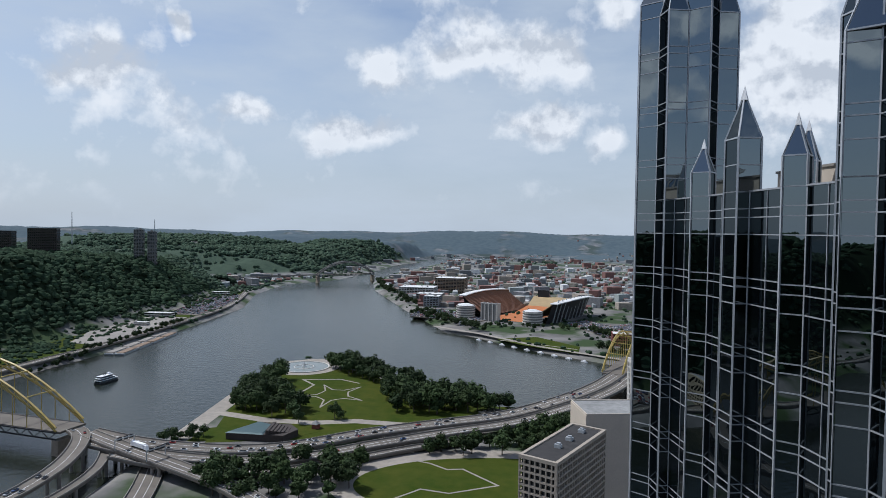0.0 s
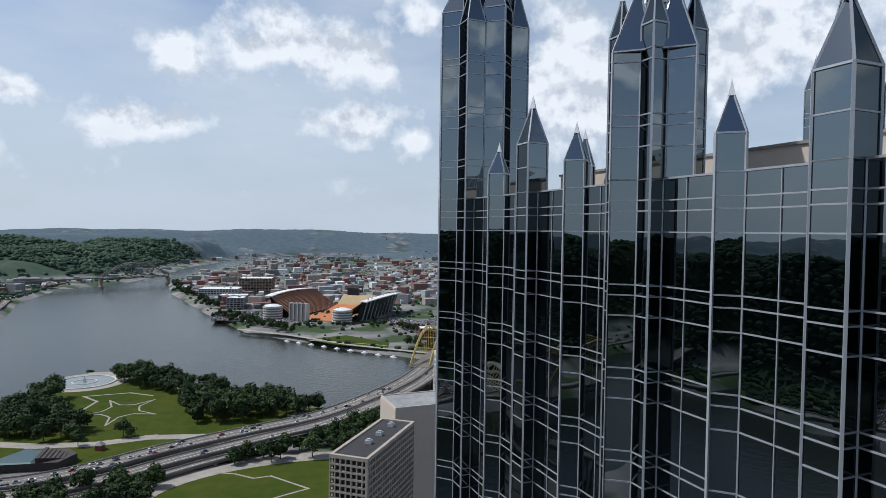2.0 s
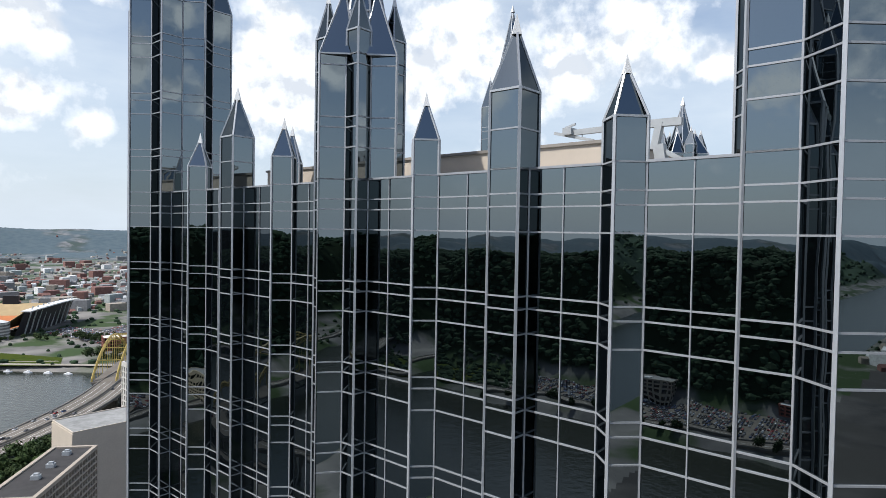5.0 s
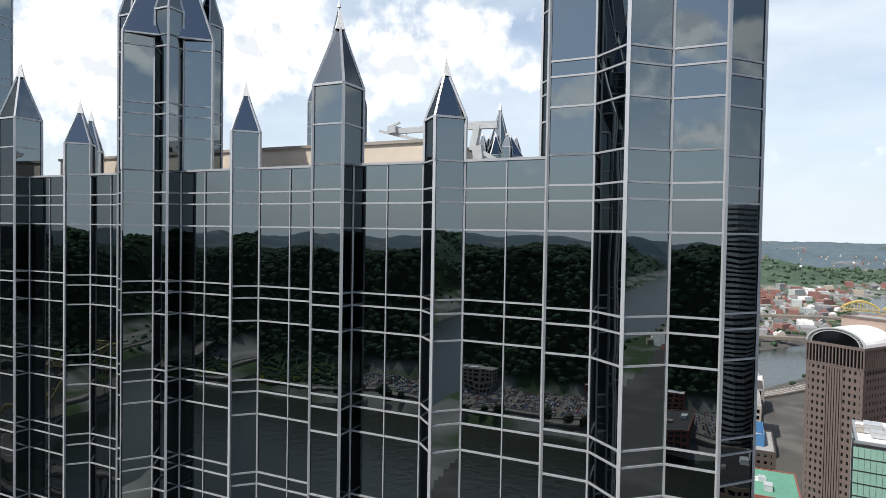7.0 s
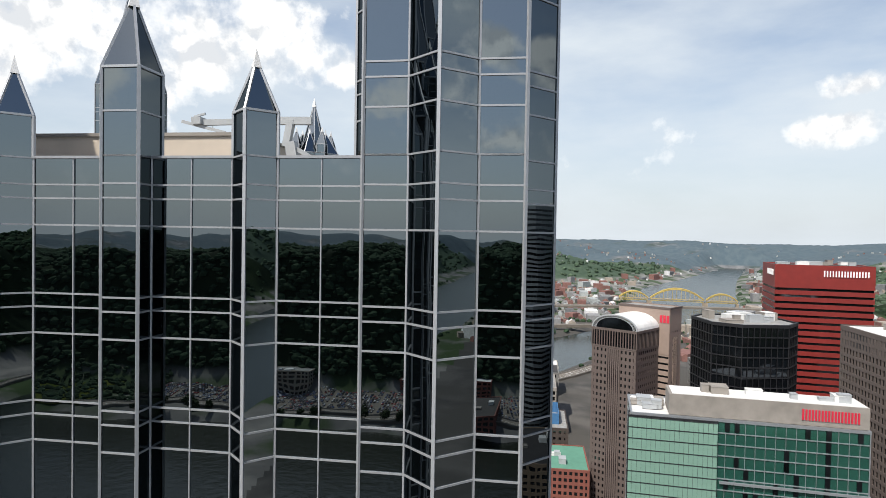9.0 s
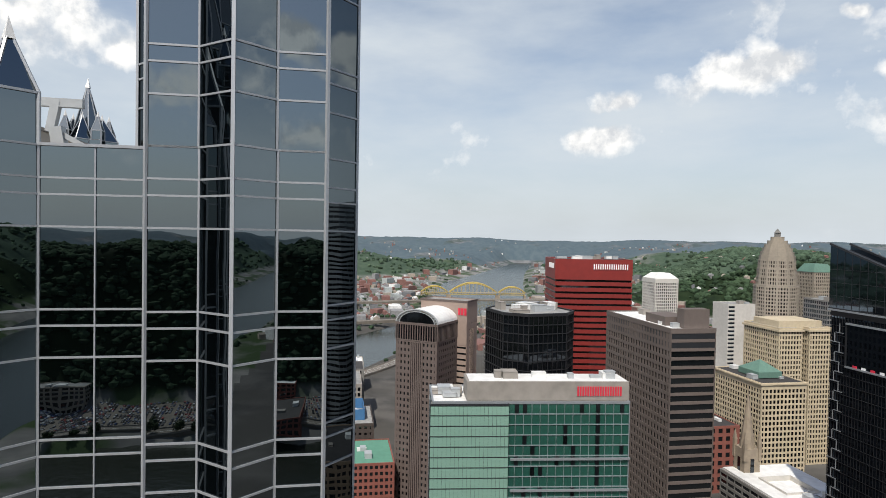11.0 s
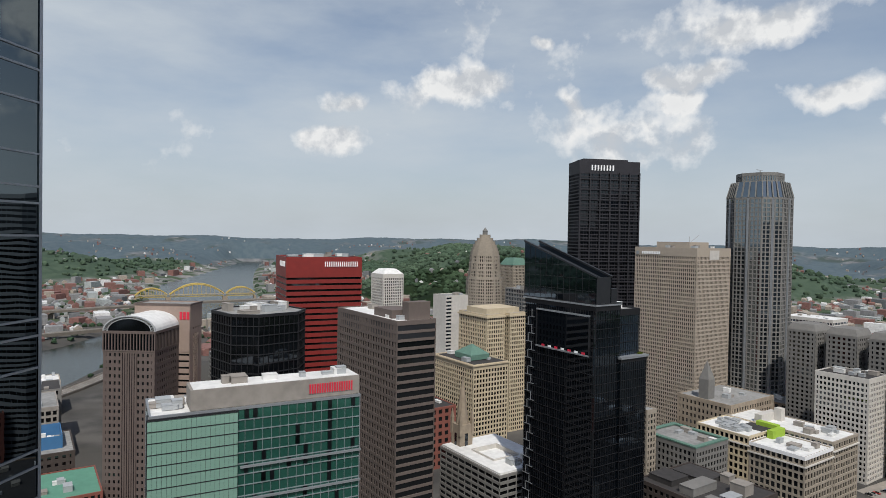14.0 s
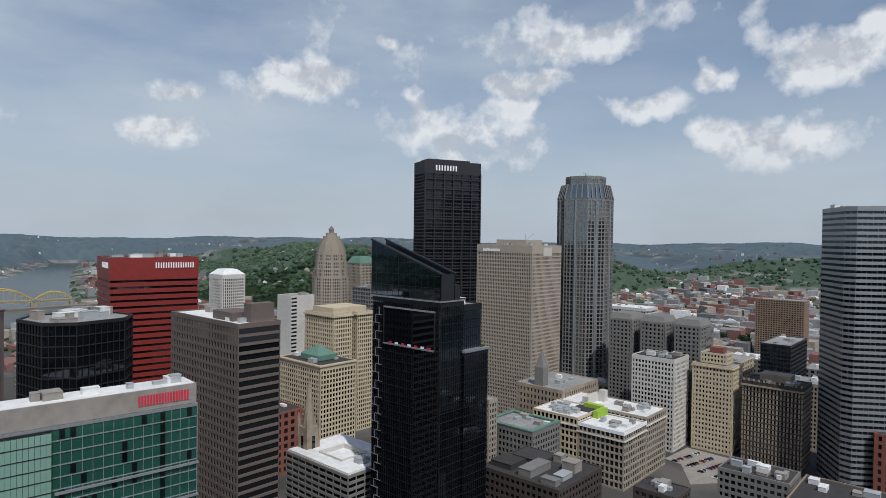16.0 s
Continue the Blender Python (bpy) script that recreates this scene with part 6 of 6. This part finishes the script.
def traffic(fine, side, offs, n, lo=0.05, hi=0.95):
    used = []
    while len(used) < n:
        i, o = rc.randrange(int(lo * len(fine)), int(hi * len(fine)) - 1), rc.choice(offs)
        f = rc.random()
        if any(abs(i + f - u) < 0.75 and o == v for u, v in used):
            if rc.random() < 0.9:
                used.append((-9, 0)) if rc.random() < 0.02 else None
                continue
        used.append((i + f, o))
        p = fine[i].lerp(fine[i + 1], f) + side[i] * o
        d = fine[i + 1] - fine[i]
        car(pose(p.x, p.y, p.z, 0, 0, math.degrees(math.atan2(d.y, d.x)) + (180 if o > 0 else 0)), rc.choice([0, 0, 1, 1, 2, 2, 3, 4, 5]))


traffic(main, main_n, (-5.6, -1.8, 1.8, 5.6), 62, 0.1, 0.75)
traffic(second, second_n, (-4.5, 0.2, 4.5), 14)
traffic(ramp1, ramp1_n, (-2.5, 2.5), 7)
traffic(ramp2, ramp2_n, (-3.5, 0, 3.5), 4)
sheet("parking_lot", "pale asphalt open parking lot", "parking lot", [(210, -444), (188, -412), (160, -452), (186, -484), (224, -484), (224, -446)], 0.14, CONCRETE)
for r in range(4):
    for c in range(9):
        if rc.random() < 0.85:
            p = Vector((216 - r * 11.5 - c * 0.6, -446 - c * 3.6 + r * 3.5))
            car(pose(p.x, p.y, 0.15, 0, 0, -90 + GRID + 90), rc.choice([0, 1, 2, 3, 4, 5]), "in the open parking lot")
lorry = thing("lorry", "white articulated lorry with a long box trailer", "lorry", Matrix.Translation((ramp2[7].x + 3, ramp2[7].y + 4, ramp2[7].z)) @ pose(0, 0, 0, 0, 0, math.degrees(math.atan2((ramp2[8] - ramp2[7]).y, (ramp2[8] - ramp2[7]).x))))
part("trailer", Shape().box(-8, 6, -1.3, 1.3, 1.1, 4.1), SIGN_WHITE, lorry)
part("cab", Shape().prism([(6.6, -1.2), (9.4, -1.2), (9.4, 1.2), (6.6, 1.2)], 0.6, 3.6, [(6.6, -1.1), (8.4, -1.1), (8.4, 1.1), (6.6, 1.1)]), SIGN_WHITE, lorry)
for x in (-6.6, -5.3, 7.6):
    part("wheel", wheel, None, lorry, m=pose(x, 0, 0.5) @ Matrix.Diagonal((1.5, 10.0, 1.5, 1)))
for i in (10, 14):
    g = thing("sign_gantry", "grey steel highway sign gantry with dark boards", "gantry", Matrix.Translation(ramp2[i - 4]))
    n = ramp2_n[i - 4]
    for sgn in (-1, 1):
        part("post", Shape().bar(tuple(n * sgn * 7), tuple(n * sgn * 7 + Vector((0, 0, 7.5))), 0.5), STEEL, g)
    part("beam", Shape().bar(tuple(n * 7 + Vector((0, 0, 7.2))), tuple(n * -7 + Vector((0, 0, 7.2))), 0.6, 0.9), STEEL, g)
    for o in (-3.5, 1, 4.8):
        part("sign_board", Shape().bar(tuple(n * (o - 1.6) + Vector((0, 0, 7.0))), tuple(n * (o + 1.6) + Vector((0, 0, 7.0))), 0.3, 2.6), BLACK_METAL, g)

# hotel slab and its neighbours ----------------------------------------------
b = thing("hotel", "tan concrete hotel slab with a deep egg-crate window grid", "hotel", street(48.5, 253, 0, 139.5))
storeys(b, rect(55, 18), 0, 69.6, 2.9, 2.6, 0.55, 0.8, BEIGE, G_DARK, depth=1.1, top=1.5, roof=DARK_ROOF, sides=(0, 3))
for x in (18, 30, 44):
    part("roof_vent", Shape().box(x, x + 2.4, 7, 10, 69, 70.6).box(x + 0.5, x + 1.9, 7.6, 9.2, 70.6, 71.3), STEEL, b)
b = thing("office_building", "blank tan panelled office slab", "office building", street(95, 350, 0, 90))
storeys(b, rect(40, 30, -12, 0), 0, 62, 3.8, 0, 1, 3.2, TAN, G_DARK, depth=0.2, top=2)
part("blank_wall", Shape().box(-12.2, 28.2, -0.25, 0.2, 0, 61).box(-12.3, -11.9, -0.2, 30, 0, 61), TAN, b)
b = thing("office_building", "white-ribbed tall office block by the river", "office building", street(150, 420, 0, 90))
storeys(b, rect(40, 24, -14, 0), 0, 76, 3.8, 3.0, 1.2, 0.8, OFFWHITE, G_SLATE, depth=0.8, top=3)

# north shore: stadium, lawn, piers ------------------------------------------
# Brighter than SEAT_O: sunshine on the lower seats is put into this colour.
SEAT_LIT = material("sunlit_orange_seats", (0.50, 0.17, 0.05), 0.8, 0, 0.2, 0.08)
SEAT_Y = material("yellow_plastic_seats", (0.42, 0.31, 0.16), 0.8, 0, 0.25, 0.08)
SEAT_O = material("brown_orange_seats", (0.25, 0.125, 0.075), 0.8, 0, 0.25, 0.08)
sta = thing("stadium", "open football stadium with yellow seats and pale roof edges", "stadium", pose(165, 1215, 0, 0, 0, -34))


def stand(x0, x1, side, z_low, z_top, depth, mat, lift=0.0):
    """A raked, gently curved stand along y; side: which way it climbs."""
    seats, under, rim = Shape(), Shape(), Shape()
    n = 14
    pts = []
    for i in range(n + 1):
        f = i / n
        y = x0 + (x1 - x0) * f
        bow = 1 - (2 * f - 1) ** 2
        xin = side * (38 + 6 * bow)
        xout = side * (38 + depth + 7 * bow)
        zt = z_top - 3.5 * (1 - bow)
        pts.append((xin, xout, y, zt))
    rows = 22
    for a, b2 in zip(pts, pts[1:]):
        for r in range(rows):
            f0, f1 = r / rows, (r + 1) / rows
            q = []
            for p in (a, b2):
                za, zb = z_low + (p[3] - z_low) * f0 ** 1.25, z_low + (p[3] - z_low) * f1 ** 1.25
                q.append(((p[0] + (p[1] - p[0]) * f0, p[2], zb), (p[0] + (p[1] - p[0]) * f1, p[2], zb), (p[0] + (p[1] - p[0]) * f0, p[2], za)))
            seats.poly([q[0][0], q[1][0], q[1][1], q[0][1]])
            seats.poly([q[0][2], q[1][2], q[1][0], q[0][0]])
        under.poly([(a[1], a[2], a[3]), (b2[1], b2[2], b2[3]), (b2[1] * 0.86, b2[2], 0), (a[1] * 0.86, a[2], 0)])
        rim.bar((a[1] + side * 2, a[2], a[3] + 1.0), (b2[1] + side * 2, b2[2], b2[3] + 1.0), 15, 1.6)
    part("seating", seats, mat, sta)
    # The near-black colour paints in the shade below the stands' outer edge.
    part("outer_wall", under, BLACK_STEEL, sta)
    part("roof_edge", rim, WHITE_ROOF, sta, "pale metal roof edge")


stand(-84, 96, -1, 3, 42, 56, SEAT_O)
stand(-84, 96, 1, 3, 40, 56, SEAT_Y)
part("lower_bowl", Shape().prism(rect(80, 170, -40, -85), 0, 0.4).prism(rect(78, 60, -39, 30), 0.4, 9, [(-39, 88), (39, 88), (39, 90), (-39, 90)]), SEAT_LIT, sta, "orange lower seating bowl")
part("end_stand", Shape().prism([(-44, 90), (44, 90), (44, 130), (-44, 130)], 0, 3, None).prism([(-44, 92), (44, 92), (44, 130), (-44, 130)], 3, 26, [(-44, 128), (44, 128), (44, 130), (-44, 130)]), SEAT_Y, sta)
part("scoreboard", Shape().box(-34, -8, 126, 130, 24, 40), BLACK_METAL, sta, "dark scoreboard on the end stand")
part("front_block", Shape().box(-36, -4, -112, -98, 0, 32), GREYSTONE, sta)
for k in range(5):
    part("front_rib", Shape().box(-36.5 + k * 8, -34.8 + k * 8, -112.6, -98, 0, 33), OFFWHITE, sta)
for x in (-78, 62):
    drum = part("ramp_drum", Shape().prism(oval(x, -98, 17, 17, 24), 0, 24), GREYSTONE, sta)
    for k in range(5):
        part("ramp_ring", ring(Shape(), oval(x, -98, 18, 18, 24), 1.2, 3 + k * 4.5, 4.8 + k * 4.5), OFFWHITE, drum)
    part("drum_roof", Shape().prism(oval(x, -98, 16, 16, 24), 24, 27, oval(x, -98, 7, 7, 24)), WHITE_ROOF, drum)
for k in range(9):
    part("support", Shape().bar((88, -70 + k * 18, 0), (100, -70 + k * 18, 44), 1.6), STEEL, sta)
sheet("north_lawn", "green riverside lawn beside the stadium", "lawn", [(84, 945), (149, 968), (200, 888), (186, 838), (120, 894)], 0.35, GRASS)
trace("lawn_walk", [(90, 932), (122, 915), (160, 890), (190, 868)], 3, 0.5, PATHWAY, "pale footpath across the lawn")
wk = trace("north_walk", [(-10, 1062), (62, 990), (143, 885), (220, 815), (320, 728)], 9, 0.4, PATHWAY, "pale riverside walk with steps")
for k in range(9):
    f = k / 8
    x, y = 66 + 130 * f, 974 - 154 * f
    bt = thing("motor_boat", "small white motor boat moored at the river wall", "boat", pose(x - 7, y - 7, -6, 0, 0, -50), "moored boats")
    part("hull", Shape().prism([(-5, -1.4), (3, -1.4), (5.5, 0), (3, 1.4), (-5, 1.4)], -0.3, 1.0), SIGN_WHITE, bt)
    part("cabin", Shape().box(-2, 1.5, -1, 1, 1, 2.4), SIGN_WHITE, bt)
for x, y, w, d, h, wall in ((250, 900, 60, 26, 18, BRICK), (330, 850, 50, 30, 24, BRICK), (-60, 1420, 60, 40, 20, GREYSTONE), (-40, 1330, 34, 34, 24, STRIPE), (-110, 1560, 90, 60, 22, OFFWHITE), (-20, 1640, 80, 60, 40, TANBRICK), (60, 1420, 40, 30, 16, OFFWHITE), (350, 990, 40, 20, 34, OFFWHITE), (30, 1075, 26, 16, 8, OFFWHITE)):
    office("riverside_building", "low riverside block with a pale roof", x, y, rect(w, d), h, 4, 7, 1.5, 1.6, wall, G_DARK, top=1.5, roof=WHITE_ROOF, plant=3, seed=int(x + 200), turn=75, sides=(0, 1, 2, 3), joined=True)

# boats and barges -----------------------------------------------------------
rb = thing("riverboat", "white three-deck river tour boat", "boat", pose(-366, 675, -6, 0, 0, 74) @ Matrix.Scale(0.78, 4))
part("hull", Shape().prism([(-18, -5), (14, -5), (20, 0), (14, 5), (-18, 5)], -0.5, 2.2), BLACK_METAL, rb)
for k, (x0, x1, w) in enumerate(((-17, 13, 4.6), (-16, 10, 4.2), (-14, 6, 3.6))):
    part("deckhouse", Shape().box(x0, x1, -w, w, 2.2 + k * 2.8, 4.4 + k * 2.8), G_SLATE, rb)
    part("deck_roof", Shape().box(x0 - 0.6, x1 + 0.8, -w - 0.5, w + 0.5, 4.4 + k * 2.8, 4.9 + k * 2.8), SIGN_WHITE, rb)
part("wheelhouse", Shape().box(1, 5, -1.8, 1.8, 10.4, 12.8), SIGN_WHITE, rb)
for x in (-6, -3):
    part("funnel", Shape().tube([(x, 0, 10), (x, 0, 14)], 0.5, 8), BLACK_METAL, rb)
for x, y, t in ((-330, -70, 80), (-300, 60, 96)):
    copy_thing(rb, pose(x, y, -6, 0, 0, t))
for k in range(8):
    x, y = -440 + (k % 2) * 14, 835 + (k // 2) * 42
    bg2 = thing("barge", "flat grey river barge moored at the bank", "barge", pose(x, y, -6, 0, 0, 91), "moored barges")
    part("hull", Shape().prism([(-20, -6), (20, -6), (20, 6), (-20, 6)], -0.5, 2.4, [(-20.5, -6), (20.5, -6), (20.5, 6), (-20.5, 6)]), STEEL, bg2)
    part("cover", Shape().box(-18.5, 18.5, -5, 5, 2.4, 3.4), (CONCRETE, TANBRICK)[k % 2], bg2)

# west bank ------------------------------------------------------------------
deck("bank_road", "riverside road and railway below the hill", [(-450, -900, 2), (-484, -300, 2), (-505, 50, 2), (-524, 380, 2), (-505, 560, 2), (-486, 715, 2), (-466, 832, 2), (-448, 1060, 2), (-448, 1300, 2), (-500, 1580, 2)], 14, thick=2, piers=False, lanes=2)
sheet("river_bank", "rough green river bank below the hill", "bank", [(-516, 380), (-496, 690), (-468, 850), (-452, 1062), (-450, 1320), (-510, 1600), (-600, 1600), (-560, 1320), (-560, 1060), (-580, 850), (-610, 690), (-620, 380)], 0.7, GRASS, 1.2)
sheet("lot", "pale gravel yard under the hill", "yard", [(-472, 850), (-520, 860), (-560, 1010), (-530, 1130), (-462, 1120)], 1.2, CONCRETE, 1.5)
sheet("car_park", "large asphalt car park by the river", "car park", [(-452, 1150), (-520, 1160), (-560, 1400), (-520, 1540), (-480, 1500), (-446, 1330)], 1.3, ASPHALT, 1.6)
for x, y, w, d, h in ((-540, 1120, 50, 16, 8), (-510, 1020, 22, 12, 6), (-560, 1500, 40, 16, 8)):
    office("shed", "long white-roofed shed by the river", x, y, rect(w, d), h + 1, 4, 0, 1, 2, OFFWHITE, G_DARK, top=1, roof=WHITE_ROOF, plant=0, turn=80)
for x, y, w, d, ztop, h, wall in ((-868, 1190, 34, 26, 153, 40, DARKBRICK), (-795, 1185, 50, 22, 159, 42, DARKBRICK), (-694, 1390, 20, 16, 158, 46, GREYSTONE), (-664, 1392, 18, 16, 154, 44, GREYSTONE)):
    zz = land_z(x, y)
    office("hilltop_apartments", "dark apartment slab on the wooded hilltop", x, y, rect(w, d), ztop, 3.2, 3.4, 1.2, 1.4, wall, G_DARK, z0=min(zz, ztop - 30) - 6, top=1.5, plant=2, seed=int(-x), turn=100, joined=True)
mast = thing("radio_mast", "thin lattice radio mast on the far ridge", "mast", pose(-1000, 2150, land_z(-1000, 2150)))
for i in range(3):
    t = i * 2.094
    part("leg", Shape().bar((2.4 * math.cos(t), 2.4 * math.sin(t), -2), (0.5 * math.cos(t), 0.5 * math.sin(t), 108), 0.7), STEEL, mast)
part("lacing", Shape().tube([(2 * math.cos(k * 0.9) * (1 - k / 44), 2 * math.sin(k * 0.9) * (1 - k / 44), k * 2.5) for k in range(43)], 0.25, 4), STEEL, mast)
copy_thing(mast, pose(-1287, 2150, 104))

# car parks, yards and low buildings on the flats beyond the river ------------
tiny = Shape().prism([(-2.2, -0.9), (2.2, -0.9), (2.2, 0.9), (-2.2, 0.9)], 0.2, 1.0, [(-2.1, -0.8), (2.0, -0.8), (2.0, 0.8), (-2.1, 0.8)])
tiny.prism([(-1.4, -0.8), (1.0, -0.8), (1.0, 0.8), (-1.4, 0.8)], 1.0, 1.5, [(-1.0, -0.65), (0.5, -0.65), (0.5, 0.65), (-1.0, 0.65)])


def parked(lot, z, poly, angle, share=0.75, row=7.0):
    """Rows of parked cars over a lot."""
    t = radians(angle)
    u, v = Vector((math.cos(t), math.sin(t))), Vector((-math.sin(t), math.cos(t)))
    c = sum((Vector(p) for p in poly), Vector((0, 0))) / len(poly)
    for i in range(-40, 41):
        for j in range(-90, 91):
            p = c + u * (i * row + rc.uniform(-0.4, 0.4)) + v * (j * 2.9)
            if j % 17 and rc.random() < share and inside(p, poly):
                k = len(lot.v)
                lot.v += [(p.x + u.x * a - u.y * b2, p.y + u.y * a + u.x * b2, z + h) for a, b2, h in tiny.v]
                lot.f += [tuple(k + q for q in f) for f in tiny.f]


def car_island_material():
    m = island_material()
    m.name = "parked_car_paint"
    m.node_tree.nodes["Principled BSDF"].inputs["Roughness"].default_value = 0.35
    el = m.node_tree.nodes["Color Ramp"].color_ramp.elements
    for e2, c in zip(el, ((0.03, 0.03, 0.035), (0.6, 0.6, 0.6), (0.10, 0.10, 0.11), (0.30, 0.31, 0.32), (0.28, 0.03, 0.03), (0.05, 0.08, 0.18))):
        e2.color = (*c, 1)
    return m


LOTS = [("car_park", "asphalt riverside car park full of cars", [(-512, -230), (-512, 10), (-590, 10), (-580, -230)], ASPHALT, 0),
        ("car_park", "asphalt riverside car park full of cars", [(-520, 60), (-530, 330), (-600, 330), (-600, 60)], ASPHALT, 0),
        ("car_park", "stadium car park full of cars", [(262, 960), (330, 1010), (270, 1150), (225, 1110)], ASPHALT, 55),
        ("car_park", "stadium car park full of cars", [(350, 880), (440, 930), (340, 1120), (300, 1080)], ASPHALT, 55),
        ("car_park", "asphalt car park beside the science centre", [(-60, 1180), (60, 1110), (90, 1150), (0, 1290), (-50, 1280)], ASPHALT, 40)]
cars = Shape()
for nm, lb, poly, mat, ang in LOTS:
    sheet(nm, lb, "car park", poly, 1.05, mat, 1.4)
    parked(cars, 1.05, poly, ang, 0.75)
parked(cars, 1.3, [(-460, 1160), (-515, 1170), (-550, 1400), (-515, 1520), (-485, 1490), (-455, 1330)], 5, 0.8)
thing("parked_cars", "rows of parked cars on the riverside lots", "cars", kind="stuff", data=cars.mesh("parked_cars", car_island_material()))
for x, y, w, d, h, wall, roof in ((-545, 18, 36, 70, 14, BRICK, DARK_ROOF), (-610, -180, 60, 18, 18, TANBRICK, ROOF), (-615, 80, 90, 20, 16, BRICK, WHITE_ROOF), (-620, 250, 70, 20, 22, LIMESTONE, ROOF),
                                  (-530, -260, 40, 60, 24, CREAM, ROOF)):
    office("warehouse", "long brick and stone warehouse below the wooded hill", x, y, rect(w, d), h, 4, 5, 1.5, 1.6, wall, G_DARK, top=1.4, roof=roof, plant=3, seed=int(-x + y), sides=(0, 1, 2, 3), joined=True)
deck("hill_road", "pale road along the foot of the hill", [(-612, -400, 3), (-622, -100, 3), (-632, 200, 3), (-640, 330, 3)], 11, thick=2, piers=False, lanes=2)
deck("boulevard", "concrete riverside boulevard below downtown", [(40, 560, 2), (210, 420, 2), (400, 262, 2), (600, 128, 2), (785, -2, 2), (1040, -105, 2), (1285, -218, 2)], 18, thick=2, piers=False, lanes=4)

belts = Shape()
thicket(belts, [(-50, 1290), (0, 1180), (40, 1090), (20, 1070), (-20, 1120), (-70, 1270)], 26, 0.9, 9)
thicket(belts, [(210, 850), (240, 880), (330, 790), (300, 770), (240, 812)], 22, 0.9, 8)
thicket(belts, [(60, 1080), (200, 1080), (330, 960), (300, 940), (190, 1040), (70, 1050)], 24, 0.7, 9)
thicket(belts, [(-500, -250), (-500, 350), (-510, 350), (-508, -250)], 30, 0.8, 9)
thicket(belts, [(-474, 700), (-462, 860), (-450, 1080), (-444, 1080), (-455, 860), (-466, 700)], 34, 0.6, 8)
thicket(belts, [(360, -1030), (430, -1030), (440, -1090), (370, -1100)], 22, 1.2, 9)
thicket(belts, [(300, -176), (312, -172), (318, -186), (304, -192)], 4, 0.7, 5)
thicket(belts, [(-214, 2000), (-172, 1740), (-70, 1345), (-54, 1345), (-150, 1745), (-196, 2000)], 46, 1.0, 9)
thicket(belts, [(20, 1085), (60, 1010), (76, 1016), (40, 1095)], 14, 0.9, 7)
thicket(belts, [(240, 1010), (300, 930), (316, 940), (258, 1022)], 18, 0.8, 7)
thing("tree_belts", "dark green trees lining the far river banks and lots", "trees", kind="stuff", data=belts.mesh("tree_belts", LEAVES))
